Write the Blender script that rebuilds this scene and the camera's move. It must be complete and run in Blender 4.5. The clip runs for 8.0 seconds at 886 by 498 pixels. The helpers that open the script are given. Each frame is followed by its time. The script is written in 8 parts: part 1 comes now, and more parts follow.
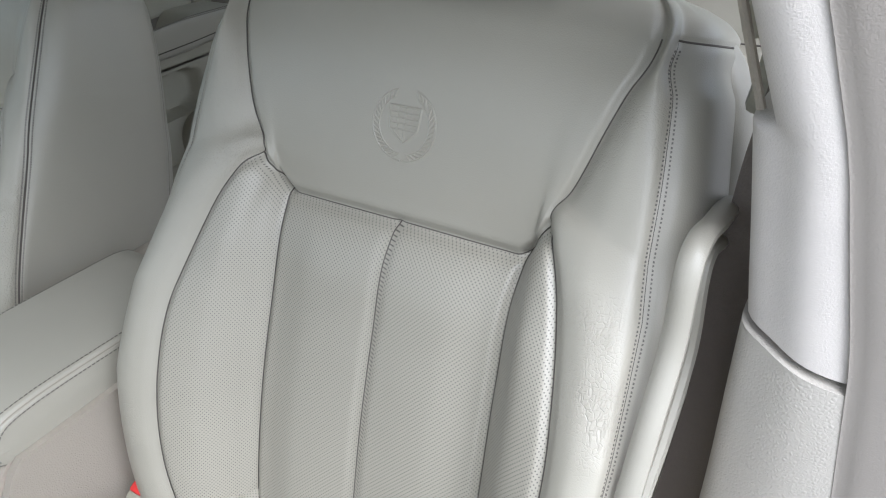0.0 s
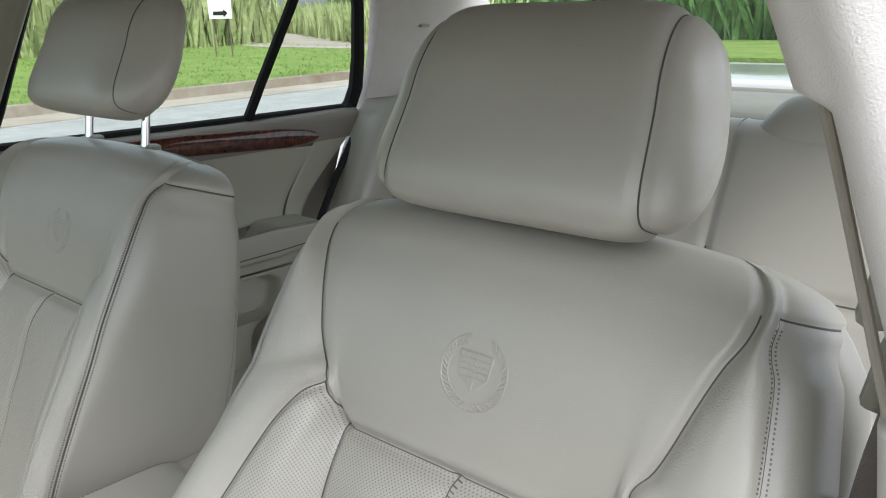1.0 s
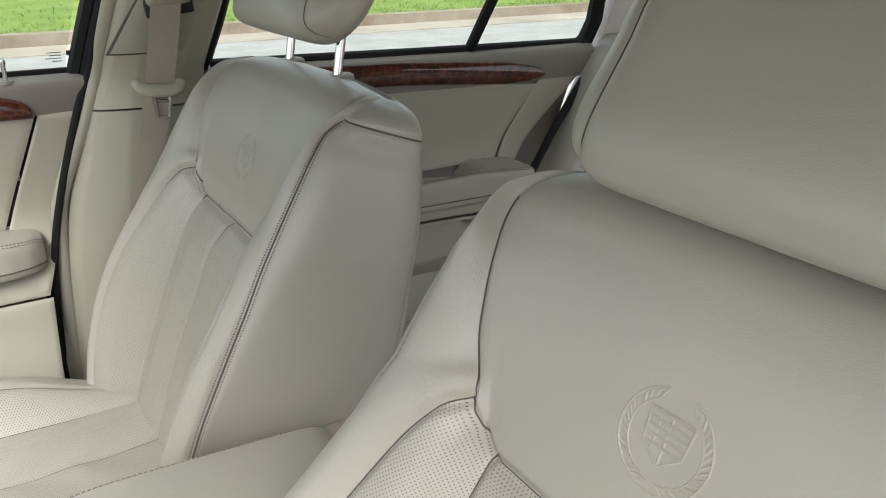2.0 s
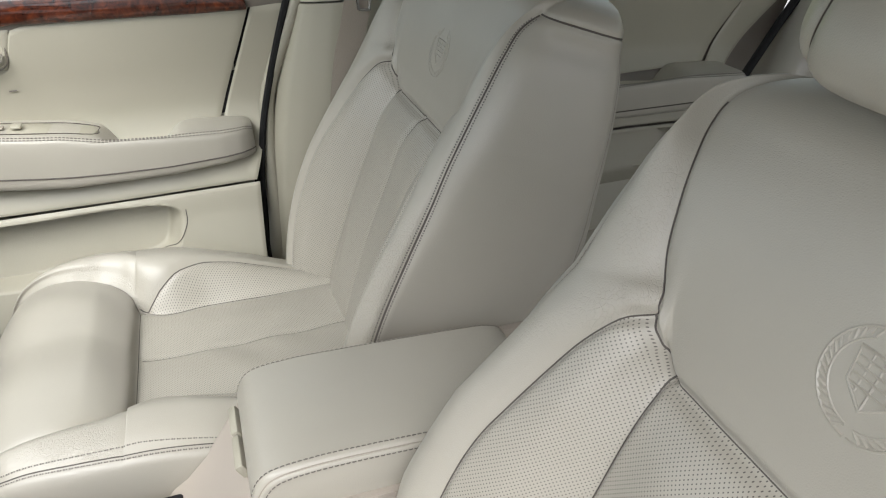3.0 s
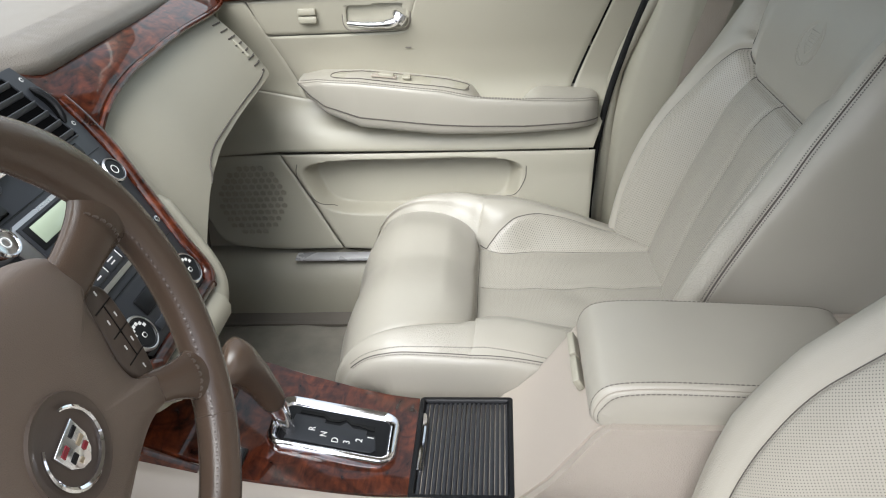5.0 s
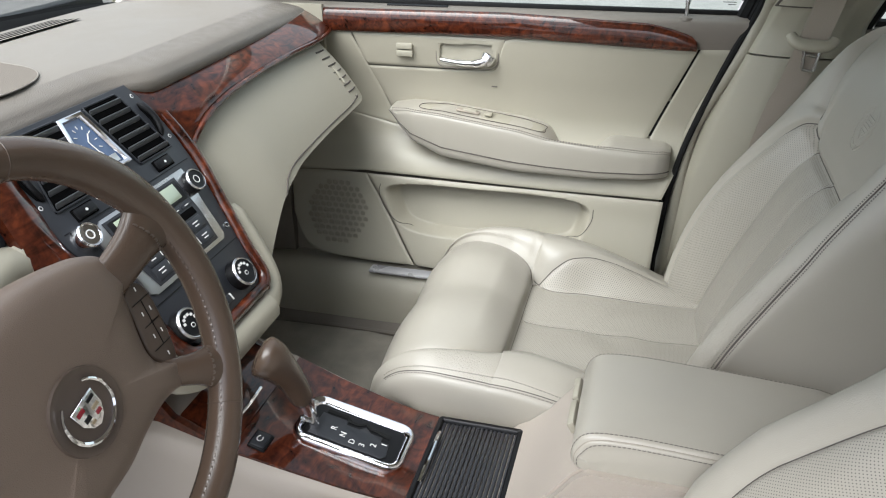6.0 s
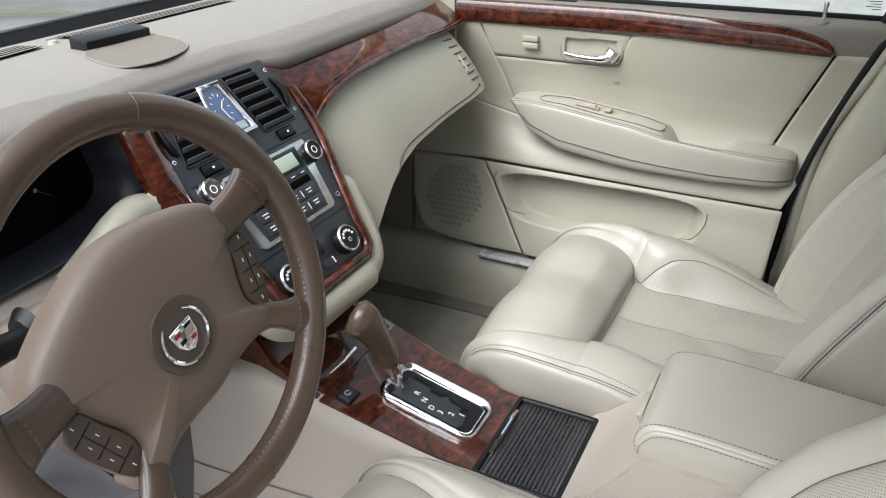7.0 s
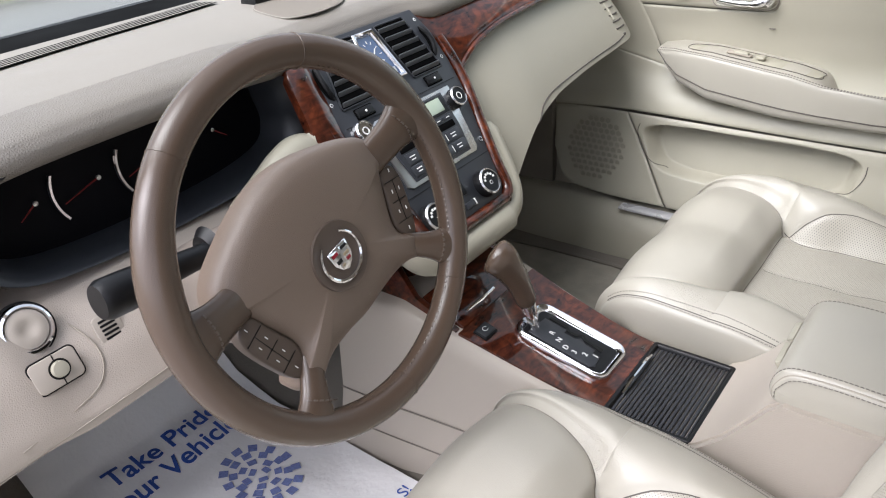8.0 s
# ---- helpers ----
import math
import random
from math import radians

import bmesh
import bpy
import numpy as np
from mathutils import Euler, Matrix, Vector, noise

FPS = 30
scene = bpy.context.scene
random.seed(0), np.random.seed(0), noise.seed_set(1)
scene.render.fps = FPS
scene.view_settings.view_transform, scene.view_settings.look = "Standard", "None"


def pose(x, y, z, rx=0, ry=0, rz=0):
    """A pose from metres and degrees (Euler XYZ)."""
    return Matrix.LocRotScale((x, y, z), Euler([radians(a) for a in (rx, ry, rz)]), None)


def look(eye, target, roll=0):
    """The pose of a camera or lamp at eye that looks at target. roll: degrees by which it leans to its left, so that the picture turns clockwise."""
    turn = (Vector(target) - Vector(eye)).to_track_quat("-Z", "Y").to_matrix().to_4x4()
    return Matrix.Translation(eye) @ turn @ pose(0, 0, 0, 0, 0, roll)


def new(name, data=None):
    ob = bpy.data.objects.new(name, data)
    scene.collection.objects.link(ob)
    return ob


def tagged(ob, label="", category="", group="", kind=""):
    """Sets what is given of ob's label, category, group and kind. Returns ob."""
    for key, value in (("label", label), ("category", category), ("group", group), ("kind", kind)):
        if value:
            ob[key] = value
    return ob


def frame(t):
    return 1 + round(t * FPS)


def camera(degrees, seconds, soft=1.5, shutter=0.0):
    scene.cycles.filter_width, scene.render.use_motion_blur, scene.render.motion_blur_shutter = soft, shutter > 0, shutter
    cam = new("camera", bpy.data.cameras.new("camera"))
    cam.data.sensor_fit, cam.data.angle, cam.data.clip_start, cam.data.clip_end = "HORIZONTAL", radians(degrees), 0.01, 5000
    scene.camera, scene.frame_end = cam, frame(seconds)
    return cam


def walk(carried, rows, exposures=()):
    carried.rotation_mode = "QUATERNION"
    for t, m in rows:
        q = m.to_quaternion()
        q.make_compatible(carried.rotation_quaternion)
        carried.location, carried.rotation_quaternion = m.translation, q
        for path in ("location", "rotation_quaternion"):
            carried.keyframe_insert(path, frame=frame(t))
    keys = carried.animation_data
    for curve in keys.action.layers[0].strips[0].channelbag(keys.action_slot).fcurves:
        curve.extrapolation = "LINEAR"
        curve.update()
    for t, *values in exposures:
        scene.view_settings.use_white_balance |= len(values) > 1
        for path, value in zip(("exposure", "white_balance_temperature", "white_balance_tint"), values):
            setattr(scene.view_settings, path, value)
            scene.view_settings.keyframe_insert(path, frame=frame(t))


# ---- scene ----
cam = camera(60.0, 8.0, 1.1)
PATH = [
    (0, (-0.773, 0.515, 1.273), (0.198, -0.84, 0.17), -5.2),
    (0.5, (-0.777, 0.506, 1.273), (0.311, -0.983, 0.497), -3.1),
    (1, (-0.741, 0.476, 1.282), (0.485, -0.986, 0.684), -1.4),
    (1.5, (-0.684, 0.393, 1.267), (0.742, -0.865, 0.648), 0.0),
    (2, (-0.633, 0.325, 1.267), (0.936, -0.662, 0.515), -0.0),
    (2.2, (-0.624, 0.315, 1.266), (0.98, -0.565, 0.459), -0.5),
    (3.5, (-0.619, 0.324, 1.254), (1.074, 0.018, 0.234), -3.6),
    (4, (-0.624, 0.344, 1.25), (1.083, 0.218, 0.216), -4.5),
    (4.5, (-0.66, 0.373, 1.247), (1.067, 0.4, 0.238), -4.4),
    (5, (-0.731, 0.437, 1.28), (1.013, 0.602, 0.315), -3.4),
    (5.2, (-0.737, 0.444, 1.301), (1.003, 0.667, 0.342), -3.4),
    (6.3, (-0.788, 0.25, 1.352), (0.892, 0.834, 0.438), -0.3),
    (6.5, (-0.792, 0.237, 1.356), (0.866, 0.888, 0.445), -0.4),
    (7, (-0.801, 0.224, 1.344), (0.772, 1.038, 0.417), -0.9),
    (7.5, (-0.823, 0.208, 1.342), (0.647, 1.171, 0.389), -2.4),
    (8, (-0.846, 0.197, 1.334), (0.498, 1.297, 0.342), -5.1),
]
EXPOSURES = [(0, 1.5, 5720, 10), (1, 1.74, 5880, 10), (2, 1.9, 6220, 11), (3.5, 1.64, 6150, 12), (4.5, 1.66, 6080, 12), (5, 1.74, 6060, 12), (6.5, 1.7, 6030, 12), (8, 1.86, 6030, 16)]
walk(cam, [(t, look(eye, target, roll)) for t, eye, target, roll in PATH], EXPOSURES)

# ---- daylight: bright overcast sky ----
world = bpy.data.worlds.new("sky")
scene.world = world
world.use_nodes = True
wn, wl = world.node_tree.nodes, world.node_tree.links
sky = wn.new("ShaderNodeTexSky")
sky.sky_type, sky.sun_disc = "NISHITA", False
sky.sun_elevation, sky.sun_rotation = radians(54.9), radians(296)
sky.air_density, sky.dust_density, sky.ozone_density = 1.0, 3.0, 1.0
hsv = wn.new("ShaderNodeHueSaturation")
hsv.inputs["Saturation"].default_value = 0.25
wl.new(sky.outputs[0], hsv.inputs["Color"])
wl.new(hsv.outputs[0], wn["Background"].inputs[0])
wn["Background"].inputs[1].default_value = 0.12
sun = new("sun", bpy.data.lights.new("sun", "SUN"))
sun.data.energy, sun.data.angle, sun.data.color = 1.5, radians(55), (1.0, 0.96, 0.91)
sun.matrix_world = look((-3.1, 1.5, 4.9), (0, 0, 0))

# ---- small building helpers ----
def smooth(xs, ys, x):
    """Cubic curve through a table of values."""
    xs, ys = np.asarray(xs, float), np.asarray(ys, float)
    m = np.gradient(ys, xs)
    x = np.clip(x, xs[0], xs[-1])
    i = np.clip(np.searchsorted(xs, x) - 1, 0, len(xs) - 2)
    h = xs[i + 1] - xs[i]
    t = (x - xs[i]) / h
    return ((2 * t**3 - 3 * t**2 + 1) * ys[i] + (t**3 - 2 * t**2 + t) * h * m[i]
            + (-2 * t**3 + 3 * t**2) * ys[i + 1] + (t**3 - t**2) * h * m[i + 1])


def spline(points, counts, closed=False):
    """Catmull-Rom curve through points; counts gives the steps of each span."""
    p = [np.array(q, float) for q in points]
    n = len(p)
    out = []
    spans = n if closed else n - 1
    if isinstance(counts, int):
        counts = [counts] * spans
    for i in range(spans):
        b, c = p[i], p[(i + 1) % n]
        a = p[i - 1] if (closed or i > 0) else 2 * b - c
        d = p[(i + 2) % n] if (closed or i + 2 < n) else 2 * c - b
        for k in range(counts[i]):
            t = k / counts[i]
            out.append(0.5 * (2 * b + (c - a) * t + (2 * a - 5 * b + 4 * c - d) * t * t + (3 * b - a - 3 * c + d) * t**3))
    if not closed:
        out.append(p[-1])
    return np.array(out)


def shade(me, angle=40):
    me.shade_smooth()
    me.set_sharp_from_angle(angle=radians(angle))


def link(name, me, material, parent=None, label=""):
    if material:
        me.materials.append(material)
    ob = new(name, me)
    if parent:
        ob.parent = parent
    return tagged(ob, label=label)


def part(name, bm, material, parent=None, label="", sharp=40):
    """Links a bmesh as one mesh object under a thing or a part."""
    me = bpy.data.meshes.new(name)
    bmesh.ops.recalc_face_normals(bm, faces=bm.faces)
    bm.to_mesh(me)
    bm.free()
    shade(me, sharp)
    return link(name, me, material, parent, label)


def from_lists(name, verts, faces, material, parent=None, label="", sharp=40, uvs=None, normals=None):
    me = bpy.data.meshes.new(name)
    me.from_pydata([tuple(map(float, v)) for v in verts], [], [tuple(map(int, f)) for f in faces])
    if uvs is not None:
        layer = me.uv_layers.new(name="UVMap")
        loops = np.empty(len(me.loops), dtype=np.int32)
        me.loops.foreach_get("vertex_index", loops)
        layer.data.foreach_set("uv", np.asarray(uvs, np.float32)[loops].ravel())
    if normals is not None:
        me.shade_smooth()
        me.normals_split_custom_set_from_vertices([tuple(map(float, n)) for n in normals])
    else:
        shade(me, sharp)
    return link(name, me, material, parent, label)


def thing(name, label, category, group="", kind="", at=(0, 0, 0)):
    ob = new(name)
    ob.location = at
    return tagged(ob, label, category, group, kind)


def rbox(size, r=0.004, at=(0, 0, 0), rot=None, seg=2, bm=None, taper=None):
    """A box with rounded edges, added to bm."""
    own = bmesh.new()
    bmesh.ops.create_cube(own, size=1)
    for v in own.verts:
        v.co = Vector((v.co.x * size[0], v.co.y * size[1], v.co.z * size[2]))
        if taper and v.co.z > 0:
            v.co.x *= taper[0]
            v.co.y *= taper[1]
    if r:
        bmesh.ops.bevel(own, geom=own.edges[:], offset=min(r, min(size) * 0.49), segments=seg, affect="EDGES", profile=0.5)
    m = Matrix.Translation(at) @ (rot.to_4x4() if rot else Matrix())
    own.transform(m)
    if bm is None:
        return own
    me = bpy.data.meshes.new("t")
    own.to_mesh(me)
    own.free()
    bm.from_mesh(me)
    bpy.data.meshes.remove(me)
    return bm


def lathe(profile, n=32, at=(0, 0, 0), rot=None, bm=None):
    """Turns (radius, height) pairs round z."""
    bm = bm or bmesh.new()
    m = Matrix.Translation(at) @ (rot.to_4x4() if rot else Matrix())
    rings = []
    for r, h in profile:
        if r < 1e-6:
            rings.append([bm.verts.new(m @ Vector((0, 0, h)))])
        else:
            rings.append([bm.verts.new(m @ Vector((r * math.cos(2 * math.pi * k / n), r * math.sin(2 * math.pi * k / n), h))) for k in range(n)])
    for a, b in zip(rings, rings[1:]):
        for k in range(n):
            j = (k + 1) % n
            f = [a[k % len(a)], a[j % len(a)], b[j % len(b)], b[k % len(b)]]
            f = list(dict.fromkeys(f))
            if len(f) > 2:
                bm.faces.new(f)
    return bm


def tube(points, radius, n=10, bm=None, closed=False, flat=1.0, side=None):
    """A pipe along points; radius may be a list; flat squeezes it along its second axis."""
    bm = bm or bmesh.new()
    pts = [Vector(p) for p in points]
    k = len(pts)
    rad = [radius] * k if not isinstance(radius, (list, tuple, np.ndarray)) else list(radius)
    rings, up = [], Vector(side) if side else Vector((0, 0, 1))
    for i, p in enumerate(pts):
        t = (pts[(i + 1) % k] - pts[i - 1]) if closed else (pts[min(i + 1, k - 1)] - pts[max(i - 1, 0)])
        t.normalize()
        a = up - t * up.dot(t)
        if a.length < 1e-4:
            a = Vector((1, 0, 0)) - t * t.x
        a.normalize()
        if not side:
            up = a
        b = t.cross(a)
        rings.append([bm.verts.new(p + rad[i] * (math.cos(2 * math.pi * j / n) * a * flat + math.sin(2 * math.pi * j / n) * b)) for j in range(n)])
    last = k if closed else k - 1
    for i in range(last):
        r0, r1 = rings[i], rings[(i + 1) % k]
        for j in range(n):
            bm.faces.new((r0[j], r0[(j + 1) % n], r1[(j + 1) % n], r1[j]))
    if not closed:
        bm.faces.new(rings[0][::-1])
        bm.faces.new(rings[-1])
    return bm


def loft(rings, bm=None, closed=True, cap=True):
    """Skins rings of equally many points."""
    bm = bm or bmesh.new()
    vs = [[bm.verts.new(tuple(map(float, p))) for p in ring] for ring in rings]
    n = len(vs[0])
    for a, b in zip(vs, vs[1:]):
        for j in range(n if closed else n - 1):
            bm.faces.new((a[j], a[(j + 1) % n], b[(j + 1) % n], b[j]))
    if cap and closed:
        bm.faces.new(vs[0][::-1])
        bm.faces.new(vs[-1])
    return bm


def prism(outline, depth, at=(0, 0, 0), rot=None, bevel=0.0, bm=None, seg=2):
    """A flat outline in x, y drawn out along z by depth."""
    own = bmesh.new()
    vs = [own.verts.new((x, y, 0)) for x, y in outline]
    f = own.faces.new(vs)
    ext = bmesh.ops.extrude_face_region(own, geom=[f])
    top = [g for g in ext["geom"] if isinstance(g, bmesh.types.BMVert)]
    for v in top:
        v.co.z += depth
    bmesh.ops.recalc_face_normals(own, faces=own.faces)
    if bevel:
        edges = [e for e in own.edges if e.verts[0].co.z > depth * 0.99 and e.verts[1].co.z > depth * 0.99]
        bmesh.ops.bevel(own, geom=edges, offset=bevel, segments=seg, affect="EDGES", profile=0.5)
    own.transform(Matrix.Translation(at) @ (rot.to_4x4() if rot else Matrix()))
    if bm is None:
        return own
    me = bpy.data.meshes.new("t")
    own.to_mesh(me)
    own.free()
    bm.from_mesh(me)
    bpy.data.meshes.remove(me)
    return bm


def rounded(w, h, r, n=5, cx=0.0, cy=0.0):
    """Outline of a rounded rectangle."""
    out = []
    for sx, sy, a0 in ((1, 1, 0), (-1, 1, 90), (-1, -1, 180), (1, -1, 270)):
        for k in range(n + 1):
            a = radians(a0 + 90 * k / n)
            out.append((cx + sx * (w / 2 - r) + r * math.cos(a), cy + sy * (h / 2 - r) + r * math.sin(a)))
    return out


def sheet(fn, us, vs, thick=None):
    """A grid of points fn(u, v) -> xyz, as an open surface or one with a back shifted by thick."""
    bm = bmesh.new()
    g = [[bm.verts.new(fn(u, v)) for v in vs] for u in us]
    for i in range(len(us) - 1):
        for j in range(len(vs) - 1):
            bm.faces.new((g[i][j], g[i + 1][j], g[i + 1][j + 1], g[i][j + 1]))
    if thick:
        t = Vector(thick)
        b = [[bm.verts.new(v.co + t) for v in row] for row in g]
        for i in range(len(us) - 1):
            for j in range(len(vs) - 1):
                bm.faces.new((b[i][j], b[i][j + 1], b[i + 1][j + 1], b[i + 1][j]))
        for i in range(len(us) - 1):
            for j in (0, len(vs) - 1):
                bm.faces.new((g[i][j], g[i + 1][j], b[i + 1][j], b[i][j]))
        for j in range(len(vs) - 1):
            for i in (0, len(us) - 1):
                bm.faces.new((g[i][j], g[i][j + 1], b[i][j + 1], b[i][j]))
    return bm


def stitches(points, normals, length, gap, r, name, material, parent, label=""):
    """Single threads in a row along a line."""
    pts = np.array(points, float)
    seg = np.linalg.norm(np.diff(pts, axis=0), axis=1)
    s = np.concatenate([[0], np.cumsum(seg)])
    verts, faces = [], []
    at = gap / 2
    nor = np.array(normals, float)
    while at + length < s[-1]:
        p = [np.array([np.interp(at + d * length, s, pts[:, k]) for k in range(3)]) for d in (0, 0.5, 1)]
        nn = np.array([np.interp(at + length / 2, s, nor[:, k]) for k in range(3)])
        nn /= np.linalg.norm(nn) + 1e-9
        t = p[2] - p[0]
        t /= np.linalg.norm(t) + 1e-9
        b = np.cross(t, nn)
        base = len(verts)
        for q, lift in zip(p, (-0.2, 0.7, -0.2)):
            for k in range(4):
                a = math.pi / 4 + k * math.pi / 2
                verts.append(q + nn * r * (lift + math.cos(a)) + b * r * math.sin(a))
        for i in range(2):
            for k in range(4):
                faces.append((base + 4 * i + k, base + 4 * i + (k + 1) % 4, base + 4 * i + 4 + (k + 1) % 4, base + 4 * i + 4 + k))
        at += length + gap
    return from_lists(name, verts, faces, material, parent, label, 60)


def grid_normals(g):
    """Normals of a grid of points, rows by columns, closed along columns."""
    du = np.roll(g, -1, axis=1) - np.roll(g, 1, axis=1)
    dv = np.gradient(g, axis=0)
    n = np.cross(du, dv)
    return n / (np.linalg.norm(n, axis=2, keepdims=True) + 1e-12)


def panels(g, region, names, parent, uv, closed=True):
    """Splits one smooth grid into panels: region gives a number to every face, names a (name, material, label) to every number."""
    rows, cols = g.shape[:2]
    nor = grid_normals(g)
    made = {}
    for key, (name, material, label) in names.items():
        ids, verts, uvs, ns, faces = {}, [], [], [], []
        for r, c in zip(*np.nonzero(region == key)):
            f = []
            for rr, cc in ((r, c), (r, (c + 1) % cols), (r + 1, (c + 1) % cols), (r + 1, c)):
                if (rr, cc) not in ids:
                    ids[(rr, cc)] = len(verts)
                    verts.append(g[rr, cc])
                    uvs.append(uv[rr, cc])
                    ns.append(nor[rr, cc])
                f.append(ids[(rr, cc)])
            faces.append(f)
        if faces:
            made[key] = from_lists(name, verts, faces, material, parent, label, uvs=uvs, normals=ns)
    return made

# ---- materials ----
def material(name, colour, rough=0.5, metal=0.0, grain=0.0, grain_size=0.002, blotch=0.06, blotch_size=0.15, coat=0.0, rough_var=0.08, cell=False, spec=0.5):
    """A surface with colour blotches, fine grain and uneven gloss."""
    m = bpy.data.materials.new(name)
    m.use_nodes = True
    n, l = m.node_tree.nodes, m.node_tree.links
    b = n["Principled BSDF"]
    b.inputs["Metallic"].default_value = metal
    b.inputs["Specular IOR Level"].default_value = spec
    b.inputs["Coat Weight"].default_value = coat
    b.inputs["Coat Roughness"].default_value = 0.06
    tc = n.new("ShaderNodeTexCoord")
    big = n.new("ShaderNodeTexNoise")
    big.inputs["Scale"].default_value = 1 / blotch_size
    big.inputs["Detail"].default_value = 5
    l.new(tc.outputs["Object"], big.inputs["Vector"])
    ramp = n.new("ShaderNodeMix")
    ramp.data_type = "RGBA"
    c = Vector(colour)
    ramp.inputs["A"].default_value = (*(c * (1 - blotch)), 1)
    ramp.inputs["B"].default_value = (*(c * (1 + blotch)), 1)
    l.new(big.outputs["Fac"], ramp.inputs["Factor"])
    l.new(ramp.outputs["Result"], b.inputs["Base Color"])
    mr = n.new("ShaderNodeMapRange")
    mr.inputs["From Min"].default_value, mr.inputs["From Max"].default_value = 0.3, 0.7
    mr.inputs["To Min"].default_value, mr.inputs["To Max"].default_value = max(rough - rough_var, 0.01), rough + rough_var
    l.new(big.outputs["Fac"], mr.inputs["Value"])
    l.new(mr.outputs["Result"], b.inputs["Roughness"])
    if grain:
        if cell:
            fine = n.new("ShaderNodeTexVoronoi")
            fine.feature = "DISTANCE_TO_EDGE"
            out = "Distance"
        else:
            fine = n.new("ShaderNodeTexNoise")
            fine.inputs["Detail"].default_value = 3
            out = "Fac"
        fine.inputs["Scale"].default_value = 1 / grain_size
        l.new(tc.outputs["Object"], fine.inputs["Vector"])
        bump = n.new("ShaderNodeBump")
        bump.inputs["Strength"].default_value = grain
        bump.inputs["Distance"].default_value = grain_size * 0.4
        l.new(fine.outputs[out], bump.inputs["Height"])
        l.new(bump.outputs["Normal"], b.inputs["Normal"])
    return m


def leather(name, colour, rough=0.42, creases=0.5, holes=0.0, cracks=0.0):
    """Grained hide with soft creases; holes: spacing of a staggered perforation, in metres on the panel."""
    m = material(name, colour, rough, 0, 0.0, blotch=0.05, blotch_size=0.1, spec=0.55, rough_var=0.015)
    n, l = m.node_tree.nodes, m.node_tree.links
    b = n["Principled BSDF"]
    tc = n.new("ShaderNodeTexCoord")
    v = n.new("ShaderNodeTexVoronoi")
    v.feature, v.inputs["Scale"].default_value = "DISTANCE_TO_EDGE", 560
    l.new(tc.outputs["Object"], v.inputs["Vector"])
    bump = n.new("ShaderNodeBump")
    bump.inputs["Strength"].default_value, bump.inputs["Distance"].default_value = 0.32, 0.0005
    l.new(v.outputs["Distance"], bump.inputs["Height"])
    # creases: stretched, broken folds
    warp = n.new("ShaderNodeTexNoise")
    warp.inputs["Scale"].default_value, warp.inputs["Detail"].default_value = 14, 4
    l.new(tc.outputs["Object"], warp.inputs["Vector"])
    fold = n.new("ShaderNodeTexNoise")
    fold.noise_type = "RIDGED_MULTIFRACTAL"
    fold.inputs["Scale"].default_value, fold.inputs["Detail"].default_value = 22, 3
    l.new(tc.outputs["Object"], fold.inputs["Vector"])
    mul = n.new("ShaderNodeMath")
    mul.operation = "MULTIPLY"
    l.new(fold.outputs["Fac"], mul.inputs[0])
    l.new(warp.outputs["Fac"], mul.inputs[1])
    b2 = n.new("ShaderNodeBump")
    b2.inputs["Strength"].default_value, b2.inputs["Distance"].default_value = 0.25 * creases, 0.004
    l.new(mul.outputs[0], b2.inputs["Height"])
    l.new(bump.outputs["Normal"], b2.inputs["Normal"])
    l.new(b2.outputs["Normal"], b.inputs["Normal"])
    if cracks:
        # fine lines of dry, flexed hide, in patches
        bent = n.new("ShaderNodeMix")
        bent.data_type = "VECTOR"
        bent.inputs["Factor"].default_value = 0.035
        l.new(tc.outputs["Object"], bent.inputs["A"])
        l.new(warp.outputs["Color"], bent.inputs["B"])
        st = n.new("ShaderNodeMapping")
        st.inputs["Scale"].default_value = (1.5, 1.5, 0.7)
        st.inputs["Rotation"].default_value = (0.25, 0.3, 0.0)
        l.new(bent.outputs["Result"], st.inputs["Vector"])
        ck = n.new("ShaderNodeTexVoronoi")
        ck.feature, ck.inputs["Scale"].default_value = "DISTANCE_TO_EDGE", 210
        l.new(st.outputs[0], ck.inputs["Vector"])
        cr = n.new("ShaderNodeMapRange")
        cr.inputs["From Min"].default_value, cr.inputs["From Max"].default_value = 0.0, 0.12
        l.new(ck.outputs["Distance"], cr.inputs["Value"])
        where = n.new("ShaderNodeTexNoise")
        where.inputs["Scale"].default_value, where.inputs["Detail"].default_value = 9, 3
        l.new(tc.outputs["Object"], where.inputs["Vector"])
        wr = n.new("ShaderNodeMapRange")
        wr.inputs["From Min"].default_value, wr.inputs["From Max"].default_value = 0.47, 0.62
        l.new(where.outputs["Fac"], wr.inputs["Value"])
        bs = n.new("ShaderNodeMath")
        bs.operation, bs.inputs[1].default_value = "MULTIPLY", cracks
        l.new(wr.outputs[0], bs.inputs[0])
        b4 = n.new("ShaderNodeBump")
        b4.inputs["Distance"].default_value = 0.0012
        l.new(bs.outputs[0], b4.inputs["Strength"])
        l.new(cr.outputs[0], b4.inputs["Height"])
        l.new(b2.outputs["Normal"], b4.inputs["Normal"])
        l.new(b4.outputs["Normal"], b.inputs["Normal"])
